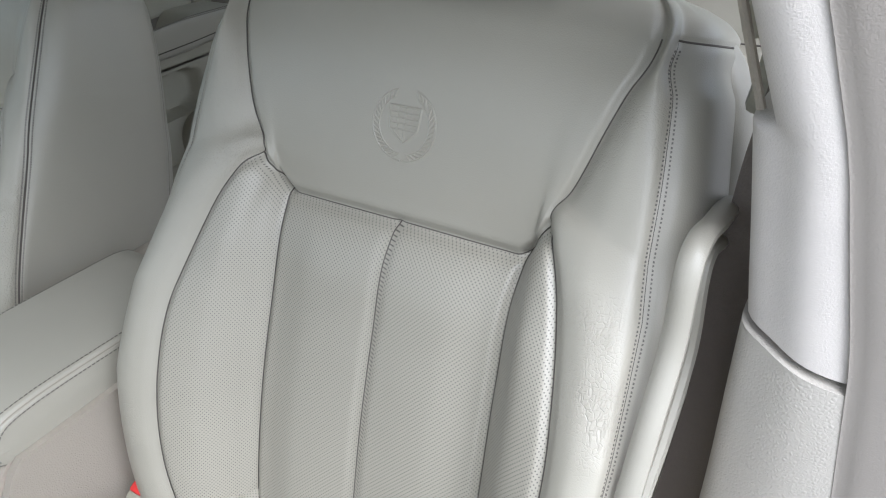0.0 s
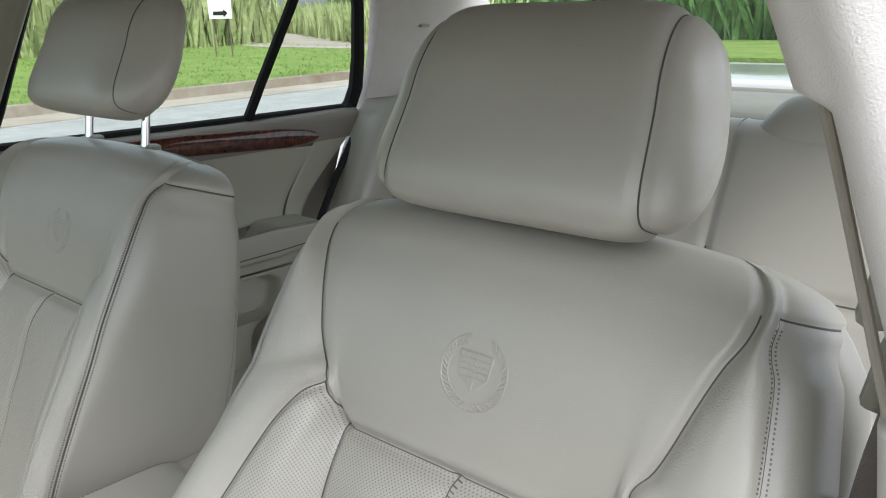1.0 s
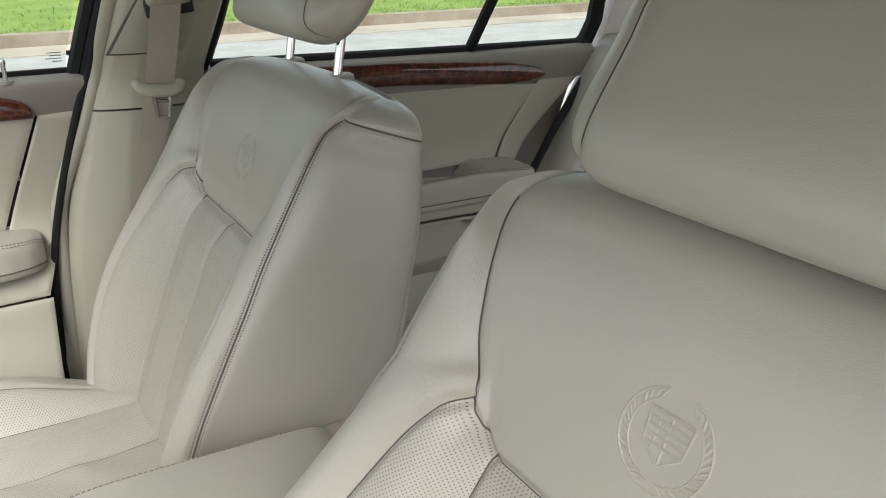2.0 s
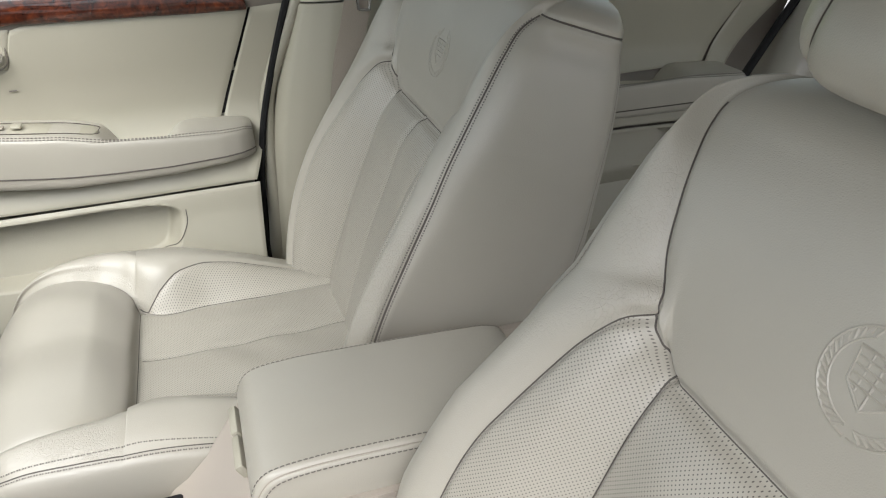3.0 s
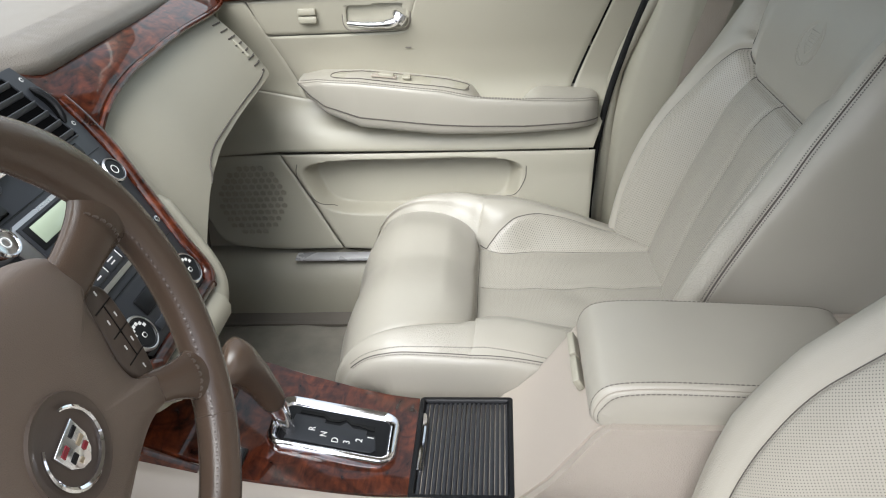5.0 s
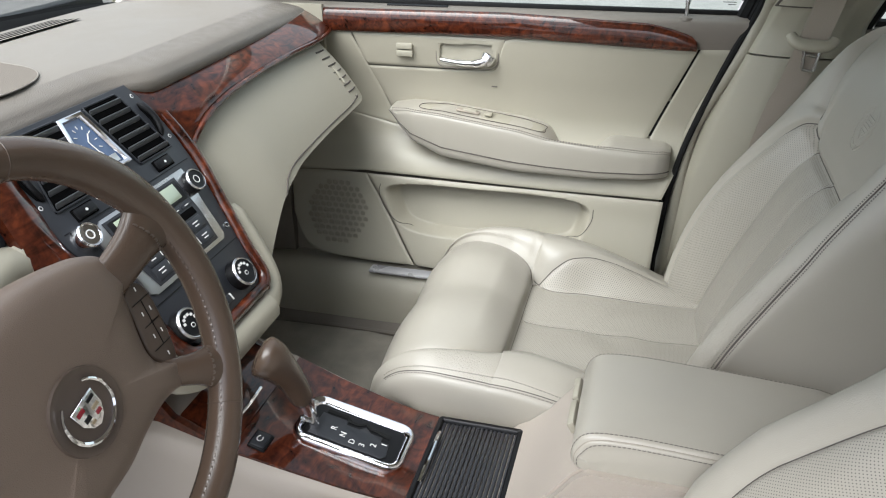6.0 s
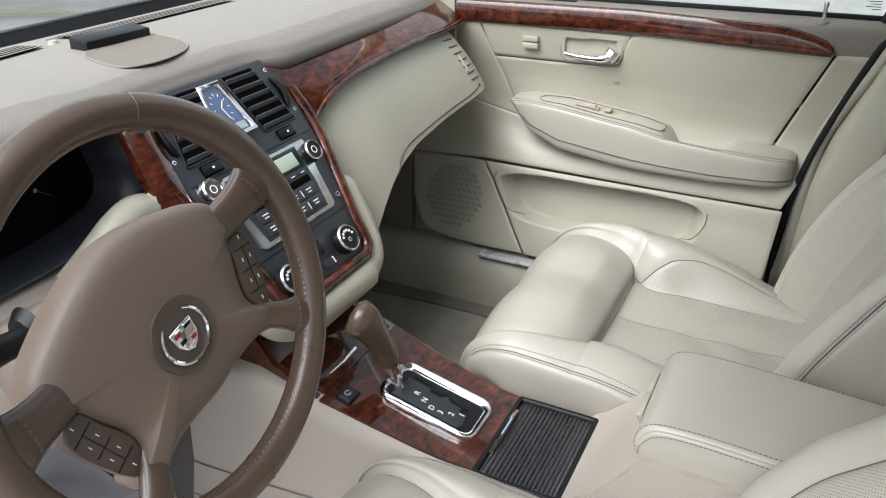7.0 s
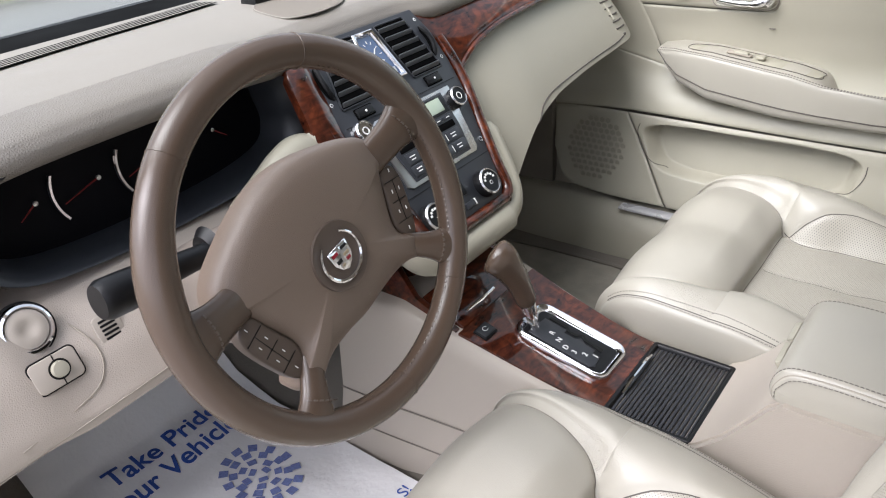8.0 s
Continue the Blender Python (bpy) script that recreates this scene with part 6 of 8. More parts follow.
part("plate", prism(rounded(0.05, 0.034, 0.006), 0.004, p, WZ, 0.001), M_CONSOLE, dim)
part("surround", prism(rounded(0.053, 0.037, 0.007), 0.0025, p, WZ), M_BLACK, dim)
part("wheel", lathe([(0, 0.011), (0.008, 0.01), (0.009, 0.004)], 20, p + WZ @ Vector((0.003, 0, 0)), WZ), M_PLASTIC_SOFT, dim)
part("split_line", rbox((0.0012, 0.034, 0.0006), 0, p + WZ @ Vector((0.002, 0, 0.0041)), WZ), M_BLACK, dim)
part("wheel_gap", lathe([(0.0092, 0.0042), (0.0112, 0.0045), (0.0114, 0.003)], 24, p + WZ @ Vector((0.003, 0, 0)), WZ), M_BLACK, dim)
p = on_lower(-0.536, 0.869)
part("sensor_grille", prism(rounded(0.03, 0.034, 0.006), 0.003, p, WZ, 0.001), M_CONSOLE, dash)
for k in range(5):
    part("sensor_slot", rbox((0.018, 0.0028, 0.002), 0.0008, p + WZ @ Vector((0, -0.01 + 0.005 * k, 0.0028)), WZ), M_BLACK, dash)
# faint shadow along the switch plate's edge, drawn as a thin darker bead
part("plate_line", tube(spline([on_lower(x, z) + Vector((0, -0.0012, 0.0004)) for x, z in ((-0.67, 0.935), (-0.61, 0.936), (-0.58, 0.92), (-0.566, 0.885), (-0.558, 0.855), (-0.57, 0.83), (-0.6, 0.818), (-0.67, 0.807))], 6), 0.0009, 5), M_SPEAKER, dash)
part("plate_line", tube(spline([on_lower(x, z) + Vector((0, -0.0012, 0.0)) for x, z in ((-0.7, 0.79), (-0.6, 0.80), (-0.5, 0.81), (-0.42, 0.815))], 6), 0.0009, 5), M_SPEAKER, dash)
p = on_lower(-0.70, 0.87)
part("side_wheel", lathe([(0.0, 0.004), (0.012, 0.004), (0.012, -0.004), (0, -0.004)], 20, p, Euler((0, radians(90), 0)).to_matrix()), M_PLASTIC_SOFT, dash)

# ---- steering column and wheel ----
WT = radians(17)
col = thing("steering_column", "grained taupe steering column cover with black stalk", "steering column")
ax = Vector((0, math.cos(WT + 0.12), -math.sin(WT + 0.12)))
c0 = Vector((-0.38, 0.76, 0.945))
rings = []
for t, w, h in ((0.0, 0.14, 0.085), (0.02, 0.155, 0.095), (0.1, 0.155, 0.095), (0.19, 0.13, 0.088), (0.22, 0.12, 0.082)):
    q = c0 + ax * t
    rings.append([(q.x + x, q.y + y * math.sin(WT), q.z + y * math.cos(WT)) for x, y in rounded(w, h + 0.045, 0.04, 8, 0.0, -0.022)])
M_SHROUD = material("column_cover", (0.21, 0.178, 0.15), 0.5, grain=0.4, grain_size=0.0016, cell=True)
part("shroud", loft(rings), M_SHROUD, col, "pale taupe column shroud", 60)
part("hub_cover", lathe([(0.066, 0.0), (0.07, 0.012), (0.066, 0.03), (0.05, 0.035)], 36, Vector((-0.378, 0.765, 0.945)), Euler((radians(90) - WT, 0, 0)).to_matrix()), M_WHEELPAD, col)
stalk = part("stalk", tube([(-0.435, 0.845, 0.945), (-0.465, 0.838, 0.95), (-0.505, 0.836, 0.954)], [0.01, 0.0125, 0.0145], 18), M_BLACK, col, "black turn signal stalk")
part("stalk_collar", tube([(-0.502, 0.836, 0.9537), (-0.505, 0.836, 0.954), (-0.523, 0.835, 0.956), (-0.526, 0.835, 0.9563)], [0.0145, 0.0192, 0.0192, 0.0165], 24), M_DARK, stalk)
part("stalk_groove", tube([(-0.5265, 0.835, 0.9564), (-0.5285, 0.835, 0.9567)], 0.0205, 24), M_SPEAKER, stalk)
part("stalk_end", tube([(-0.526, 0.835, 0.9563), (-0.528, 0.835, 0.9565), (-0.553, 0.833, 0.9595), (-0.575, 0.832, 0.962), (-0.581, 0.832, 0.9625)], [0.017, 0.0195, 0.0205, 0.0205, 0.0172], 28), M_BLACK, col, "black twist grip")
part("stalk_lever", tube([(-0.515, 0.822, 0.95), (-0.521, 0.812, 0.945)], [0.007, 0.0095], 12), M_BLACK, stalk)
for dx in (0.0, 0.012):
    part("print_bar", tube([(-0.512 + dx, 0.8225, 0.9665), (-0.515 + dx, 0.8225, 0.967)], 0.0014, 6), M_WHITE, stalk)
part("stalk_boot", lathe([(0.0, 0.012), (0.018, 0.01), (0.026, 0.0)], 20, (-0.44, 0.85, 0.945), Euler((0, radians(-90), 0)).to_matrix()), M_BLACK, col)
part("ignition", lathe([(0, 0.004), (0.016, 0.004), (0.02, -0.004)], 24, (-0.305, 0.86, 0.885), WZ), M_BLACK, col)

wheel = thing("steering_wheel", "worn taupe leather four-spoke steering wheel turned off center", "steering wheel")
TURNED = radians(15.3)
W_M = Matrix.Translation((-0.378, 0.72, 0.941)) @ Euler((radians(90) - WT, 0, 0)).to_matrix().to_4x4() @ Matrix.Translation((-0.003, 0.02, 0)) @ Euler((0, 0, TURNED)).to_matrix().to_4x4()


def w_part(bm, name, mat, parent=None, label="", sharp=50):
    bm.transform(W_M)
    return part(name, bm, mat, parent or wheel, label, sharp)


R_RIM = 0.1915
rim_pts = [(R_RIM * math.cos(a), R_RIM * math.sin(a), 0.0) for a in np.linspace(0, 2 * math.pi, 129)[:-1]]
rim_r = [0.0176 + 0.0018 * math.exp(-((((math.degrees(a) + 180) % 360 - 180 - 28) / 14) ** 2)) + 0.0018 * math.exp(-(((math.degrees(a) - 152) / 14) ** 2)) for a in np.linspace(0, 2 * math.pi, 129)[:-1]]
rim = w_part(tube(rim_pts, rim_r, 20, None, True, side=(0, 0, 1)), "rim", M_WHEEL, None, "worn taupe leather rim")
for a in (62, 118, 262, 305):
    ca, sa = math.cos(radians(a)), math.sin(radians(a))
    ring = [((R_RIM + 0.0178 * math.cos(t)) * ca, (R_RIM + 0.0178 * math.cos(t)) * sa, 0.0178 * math.sin(t)) for t in np.linspace(0, 2 * math.pi, 25)[:-1]]
    w_part(tube(ring, 0.0005, 5, None, True), "rim_seam", M_WHEEL, rim)
inner = np.array([W_M @ Vector(((R_RIM - 0.0155) * math.cos(a), (R_RIM - 0.0155) * math.sin(a), 0.007)) for a in np.linspace(-2.2, 1.0, 160)])
inn_n = np.array([W_M.to_3x3() @ Vector((-math.cos(a), -math.sin(a), 0.5)) for a in np.linspace(-2.2, 1.0, 160)])
stitches(inner, inn_n, 0.004, 0.0025, 0.0011, "rim_stitching", M_WHEEL, rim)


def spoke(angle, r0, w0, w1, drop):
    """A padded arm from the hub to the rim, widening into it."""
    d = Vector((math.cos(radians(angle)), math.sin(radians(angle)), 0))
    n = Vector((-d.y, d.x, 0))
    rings = []
    for t in np.linspace(0, 1, 12):
        r = r0 + (R_RIM - r0 + 0.004) * t
        w = w0 + (w1 - w0) * t + 0.026 * t ** 4
        th = 0.011 + 0.003 * t
        z = drop * (1 - t) ** 1.5
        rings.append([tuple(d * r + n * (w * math.cos(a)) + Vector((0, 0, z + th * math.sin(a)))) for a in np.linspace(0, 2 * math.pi, 21)[:-1]])
    return loft(rings)


for ang, nm, w0, w1 in ((10, "spoke", 0.021, 0.019), (170, "spoke", 0.021, 0.019), (-43, "spoke", 0.014, 0.015), (223, "spoke", 0.014, 0.015)):
    w_part(spoke(ang, 0.1 if w0 > 0.02 else 0.115, w0, w1, -0.024), nm, M_WHEEL, None, "taupe leather spoke")
    d = Vector((math.cos(radians(ang)), math.sin(radians(ang)), 0))
    n = Vector((-d.y, d.x, 0))
    line = np.array([W_M @ (d * 0.162 + n * u + Vector((0, 0, 0.0118 - 18 * u * u))) for u in np.linspace(-0.02, 0.02, 12)])
    stitches(line, np.tile(W_M.to_3x3() @ Vector((0, 0, 1)), (12, 1)), 0.004, 0.0022, 0.0011, "spoke_stitching", M_WHEELBTN, wheel)
# airbag pad
pad = [(0.0, 0.086), (0.045, 0.08), (0.09, 0.064), (0.117, 0.05), (0.131, 0.034), (0.133, 0.018), (0.121, 0.008), (0.107, -0.022), (0.096, -0.05), (0.096, -0.07), (0.107, -0.084), (0.119, -0.096), (0.114, -0.109), (0.104, -0.114), (0.088, -0.107), (0.066, -0.102), (0.034, -0.102), (0.0, -0.105)]
pad = pad + [(-x, y) for x, y in pad[-2:0:-1]]
pc = spline(pad, 5, True)
ctr = np.array([0, -0.012])
rings = []
for f, z in ((0.98, -0.055), (1.0, -0.038), (0.995, -0.026), (0.97, -0.017), (0.92, -0.011), (0.84, -0.0065), (0.7, -0.0025), (0.5, 0.0), (0.2, 0.001), (0.05, 0.0011)):
    rings.append([(ctr[0] + (x - ctr[0]) * f, ctr[1] + (y - ctr[1]) * f, z) for x, y in pc])
w_part(loft(rings), "airbag_pad", M_WHEELPAD, None, "grained taupe airbag cover", 60)
# control pads
for s in (1, -1):
    o = [(s * 0.113, 0.0), (s * 0.133, -0.001), (s * 0.138, -0.02), (s * 0.128, -0.058), (s * 0.115, -0.086), (s * 0.1, -0.08), (s * 0.093, -0.058), (s * 0.105, -0.024)]
    cp = w_part(prism([tuple(p) for p in spline(o[::s], 4, True)], 0.016, (0, 0, -0.031), None, 0.003), "control_pad", M_WHEELBTN, None, "dark taupe control buttons")
    along = Vector((s * 0.128, 0.0, 0)), Vector((s * 0.108, -0.08, 0))
    d = (along[1] - along[0]).normalized()
    turn = Euler((0, 0, math.atan2(d.y, d.x))).to_matrix()
    w_part(rbox((0.05, 0.0008, 0.001), 0, along[0].lerp(along[1], 0.5) + Vector((0, 0, -0.0148)), turn), "button_gap", M_BLACK, cp)
    for f in (0.2, 0.5, 0.8):
        w_part(rbox((0.0008, 0.026 if f != 0.5 else 0.022, 0.001), 0, along[0].lerp(along[1], f) + Vector((0, 0, -0.0148)), turn), "button_gap", M_BLACK, cp)
    for f, o in ((0.06, 0.0), (0.35, 0.006), (0.35, -0.006), (0.65, 0.006), (0.65, -0.006), (0.93, 0.0)):
        n = Vector((-d.y, d.x, 0))
        w_part(rbox((0.0042, 0.0009, 0.001), 0, along[0].lerp(along[1], f) + n * o + Vector((0, 0, -0.0147)), turn), "print_bar", M_WHITE, cp)
# small embossed bag marks
for s in (1, -1):
    w_part(tube([(s * 0.075 + 0.006 * math.cos(a), 0.022 + 0.006 * math.sin(a), -0.0085) for a in np.linspace(0.4, 4.6, 9)], 0.0005, 4), "bag_mark", M_WHEELBTN)
# badge
badge = w_part(lathe([(0.038, 0.0), (0.037, 0.004), (0.033, 0.0035), (0.03, 0.002), (0, 0.0022)], 40, (-0.0024, -0.02, -0.0005)), "badge_disc", M_WHEELBTN, None, "round dark badge recess")
bx, by, bz = -0.0024, -0.02, 0.004
w_part(tube([(bx + 0.027 * math.cos(radians(a)), by + 0.026 * math.sin(radians(a)), bz) for a in range(-235, 62, 6)], [0.0012 + 0.0012 * math.sin(math.pi * i / 49) for i in range(50)], 6), "wreath", M_CHROME, badge, "open chrome wreath")
sh_o = [(-0.015, 0.012), (0.015, 0.012), (0.014, -0.004), (0.008, -0.013), (0.0, -0.017), (-0.008, -0.013), (-0.014, -0.004)]
w_part(prism([(bx + x, by + y) for x, y in sh_o], 0.003, (0, 0, bz - 0.002), None, 0.0008), "shield", M_CHROME, badge, "chrome shield")
M_RED = material("enamel_red", (0.2, 0.012, 0.02), 0.25, coat=0.6)
M_GOLD = material("enamel_gold", (0.4, 0.33, 0.22), 0.3, 0.5)
for (x, y, w, h), m in (((-0.0075, 0.006, 0.012, 0.005), M_RED), ((0.0075, 0.007, 0.012, 0.004), M_BLACK), ((-0.0065, -0.003, 0.01, 0.005), M_BLACK), ((0.0065, -0.001, 0.011, 0.004), M_GOLD), ((0.006, -0.007, 0.008, 0.004), M_RED), ((-0.004, -0.009, 0.006, 0.003), M_GOLD)):
    w_part(rbox((w * 0.72, h * 0.75, 0.001), 0, (bx + x, by + y, bz + 0.0012)), "enamel", m, badge)
# pedals
for x, w, nm, lb in ((-0.50, 0.1, "brake_pedal", "black rubber brake pedal above the paper mat"), (-0.33, 0.05, "accelerator_pedal", "black accelerator pedal above the paper mat"), (-0.6, 0.06, "parking_brake_pedal", "black parking brake pedal beside the footwell wall")):
    pd = thing(nm, lb, "pedal")
    py, pz = (1.40, 0.50) if nm != "parking_brake_pedal" else (1.39, 0.42)
    pl = part("pad", rbox((w, 0.07, 0.02), 0.006, (x, py, pz), Euler((radians(50), 0, 0)).to_matrix()), M_RUBBER, pd)
    for k in range(4):
        part("rib", rbox((w * 0.85, 0.004, 0.004), 0.001, Vector((x, py, pz)) + Euler((radians(50), 0, 0)).to_matrix() @ Vector((0, -0.024 + 0.016 * k, 0.011)), Euler((radians(50), 0, 0)).to_matrix()), M_BLACK, pl)
    part("arm", tube([(x, py + 0.02, pz), (x, py + 0.12, pz + 0.2)], 0.01, 8), M_BLACK, pd)

# ---- doors ----
def curve_pts(pts, n):
    p = np.array(pts, float)
    s = np.concatenate([[0], np.cumsum(np.linalg.norm(np.diff(p, axis=0), axis=1))])
    t = np.linspace(0, s[-1], n)
    return np.stack([np.interp(t, s, p[:, 0]), np.interp(t, s, p[:, 1])], 1)


def skin_panel(name, low, high, xfn, mat, parent, label="", n=60, m=24, roll=0.0022, smooth_curve=True, hole=None):
    """A moulded panel between a lower and an upper rail of (y, z), with rolled edges, on the face x = xfn(y, z)."""
    a = curve_pts(spline(low, 12) if smooth_curve and len(low) > 2 else low, n)
    b = curve_pts(spline(high, 12) if smooth_curve and len(high) > 2 else high, n)

    ts = np.linspace(0, 1, m)
    verts, faces = [], []
    for i in range(n):
        length = max(np.linalg.norm(b[i] - a[i]), 1e-4)
        tt = np.concatenate([[0, 0.002 / length, 0.005 / length], ts[1:-1], [1 - 0.005 / length, 1 - 0.002 / length, 1]])
        for t in tt:
            p = a[i] * (1 - t) + b[i] * t
            edge = min(t * length, (1 - t) * length, i / (n - 1) * np.linalg.norm(a[-1] - a[0]), (1 - i / (n - 1)) * np.linalg.norm(a[-1] - a[0]))
            x = xfn(p[0], p[1]) + roll * math.exp(-((edge / 0.0028) ** 2))
            verts.append((x, p[0], p[1]))
    k = m + 4
    for i in range(n - 1):
        for j in range(k - 1):
            v = verts[i * k + j]
            if hole and abs(v[1] - hole[0]) < hole[2] and abs(v[2] - hole[1]) < hole[3]:
                continue
            faces.append((i * k + j, i * k + j + 1, (i + 1) * k + j + 1, (i + 1) * k + j))
    ob = from_lists(name, verts, faces, mat, parent, label, 50)
    return ob


Z_DOOR = [0.40, 0.52, 0.60, 0.65, 0.70, 0.74, 0.78, 0.82, 0.88, 0.94, 1.0, 1.06]
X_DOOR = [0.66, 0.668, 0.692, 0.706, 0.716, 0.735, 0.772, 0.788, 0.787, 0.776, 0.767, 0.768]


def door_x(y, z):
    return float(smooth(Z_DOOR, X_DOOR, z)) + 0.01 * max(0, y - 0.85) ** 2


def in_pocket(y, z, y0, y1, z0, z1):
    """Depth share of a rounded pocket."""
    fall = float(np.clip((z1 - z) / (z1 - z0), 0, 1))
    y0, y1 = y0 + 0.03 * fall, y1 - 0.055 * fall
    cy, cz = (y0 + y1) / 2, (z0 + z1) / 2
    hy, hz = (y1 - y0) / 2, (z1 - z0) / 2
    q = (abs((y - cy) / hy) ** 5 + abs((z - cz) / hz) ** 4) ** 0.25
    return float(np.clip((1.0 - q) / 0.15, 0, 1))


def lower_x(y, z):
    d = in_pocket(y, z, 0.39, 0.875, 0.58, 0.692)
    return door_x(y, z) + 0.042 * (d * d * (3 - 2 * d))


def armrest(parent, y_front, y_rear, top, bottom, inner, cup, mat, label):
    """Padded rail along the door with a grip hollow; top, bottom and inner are tables over y."""
    ys = np.linspace(y_rear, y_front, 110)
    rings = []
    for y in ys:
        zt, zb, xi = (float(np.interp(y, *t)) for t in (top, bottom, inner))
        xo = door_x(y, (zt + zb) / 2) + 0.02
        hollow = 1 / (1 + math.exp(-(y - cup[0]) / 0.008)) * 1 / (1 + math.exp((y - cup[1]) / 0.006))
        h = zt - zb
        mid = xi + 0.55 * (xo - xi)
        dip = 0.035 * hollow
        ring = [(xo, zt - dip), (mid, zt - dip), (xi + 0.024, zt - dip * 0.9), (xi + 0.014, zt - 0.001 - dip * 0.25), (xi + 0.006, zt - 0.003), (xi + 0.001, zt - 0.01), (xi, zt - 0.4 * h),
                (xi + 0.001, zt - 0.75 * h), (xi + 0.005, zt - 0.95 * h), (xi + 0.022, zb + 0.001), (xo, zb)]
        c = spline(ring, 3)
        rings.append([(p[0], y, p[1]) for p in c])
    bm = loft(rings, closed=False)
    bm.faces.new([bm.verts.new(tuple(map(float, p))) for p in rings[0]])
    ob = part("armrest", bm, mat, parent, label, 60)
    line = np.array([r[13] for r in rings]) + np.array([-0.0006, 0, 0.0006])
    stitches(line, np.tile([-0.8, 0, 0.6], (len(line), 1)), 0.0038, 0.002, 0.0009, "stitching", M_THREAD_GREY, ob)
    seam = np.array([r[21] for r in rings]) - np.array([0.0002, 0, 0])
    part("seam", tube(seam, 0.0013, 5), M_SEAM, ob)
    line2 = np.array([r[11] for r in rings]) + np.array([-0.0004, 0, 0.0006])
    stitches(line2, np.tile([-0.5, 0, 0.8], (len(line2), 1)), 0.0038, 0.002, 0.0009, "stitching", M_THREAD_GREY, ob)
    return ob


front_door = thing("front_door", "closed front door with beige padded panel and burl trim", "car door", "passenger side doors")
# padded panel behind the armrest
hi = [(0.228, 0.999), (0.58, 1.004), (0.603, 0.998), (0.612, 0.97), (0.62, 0.94), (0.64, 0.932), (0.75, 0.931), (0.905, 0.931)]
lo = [(0.318, 0.775), (0.42, 0.775), (0.5, 0.775), (0.56, 0.775), (0.62, 0.775), (0.7, 0.775), (0.78, 0.775), (0.84, 0.80)]
skin_panel("upper_panel", lo, hi, door_x, M_PLASTIC_SOFT, front_door, "smooth padded panel with a small scuff", 90, 26, smooth_curve=False)
skin_panel("handle_panel", [(0.622, 0.934), (0.76, 0.934), (0.908, 0.934)], [(0.603, 1.0), (0.76, 1.003), (0.932, 1.003)], door_x, M_PLASTIC_SOFT, front_door, hole=(0.682, 0.967, 0.056, 0.02))
skin_panel("rear_edge_panel", [(0.262, 0.705), (0.29, 0.705), (0.318, 0.76)], [(0.14, 1.0), (0.18, 1.0), (0.224, 0.998)], door_x, M_PLASTIC_SOFT, front_door, smooth_curve=False)
skin_panel("front_edge_panel", [(0.262, 0.704), (0.5, 0.704), (0.9, 0.71), (1.12, 0.70)], [(0.262, 0.77), (0.5, 0.772), (0.84, 0.8), (1.12, 0.86)], door_x, M_PLASTIC_SOFT, front_door, smooth_curve=False)
skin_panel("front_panel", [(0.843, 0.8), (0.95, 0.82), (1.12, 0.86)], [(0.936, 1.003), (1.0, 1.003), (1.12, 1.003)], door_x, M_PLASTIC_SOFT, front_door, smooth_curve=False)
skin_panel("lower_panel", [(0.275, 0.49), (0.5, 0.5), (0.775, 0.512)], [(0.258, 0.70), (0.55, 0.701), (0.897, 0.704)], lower_x, M_PLASTIC, front_door, "moulded lower panel with a map pocket", 200, 80)
skin_panel("speaker_panel", [(0.779, 0.512), (0.93, 0.513), (1.03, 0.53), (1.075, 0.6)], [(0.9, 0.704), (0.96, 0.704), (1.03, 0.702), (1.085, 0.696)], door_x, M_PLASTIC, front_door)


def speaker(parent, yc, zc, r):
    """Round grille of small hexagonal openings."""
    bm = bmesh.new()
    step = 0.0148
    for i in range(-8, 9):
        for j in range(-8, 9):
            y, z = yc + step * (i + 0.5 * (j % 2)), zc + step * 0.87 * j
            if (y - yc) ** 2 + (z - zc) ** 2 > r * r:
                continue
            x = door_x(y, z) - 0.0022
            ring = [(x, y + 0.0068 * math.cos(radians(60 * k + 30)), z + 0.0068 * math.sin(radians(60 * k + 30))) for k in range(6)]
            inner = [(x + 0.0009, y + 0.0058 * math.cos(radians(60 * k + 30)), z + 0.0058 * math.sin(radians(60 * k + 30))) for k in range(6)]
            a, b = [bm.verts.new(p) for p in ring], [bm.verts.new(p) for p in inner]
            for k in range(6):
                bm.faces.new((a[k], a[(k + 1) % 6], b[(k + 1) % 6], b[k]))
            bm.faces.new(b)
    return part("speaker_grille", bm, M_GRILLE, parent, "round grille of small hexagons")


speaker(front_door, 0.965, 0.615, 0.07)
arm = armrest(front_door, 0.845, 0.255, ([0.25, 0.268, 0.39, 0.5, 0.56, 0.72, 0.80, 0.845], [0.796, 0.806, 0.815, 0.824, 0.838, 0.858, 0.86, 0.852]),
              ([0.25, 0.4, 0.56, 0.72, 0.79, 0.82, 0.845], [0.748, 0.742, 0.745, 0.763, 0.79, 0.815, 0.848]),
              ([0.25, 0.257, 0.265, 0.28, 0.31, 0.4, 0.6, 0.72, 0.79, 0.845], [0.748, 0.73, 0.721, 0.711, 0.703, 0.696, 0.692, 0.697, 0.71, 0.735]), (0.392, 0.492), M_LEATHER, "")
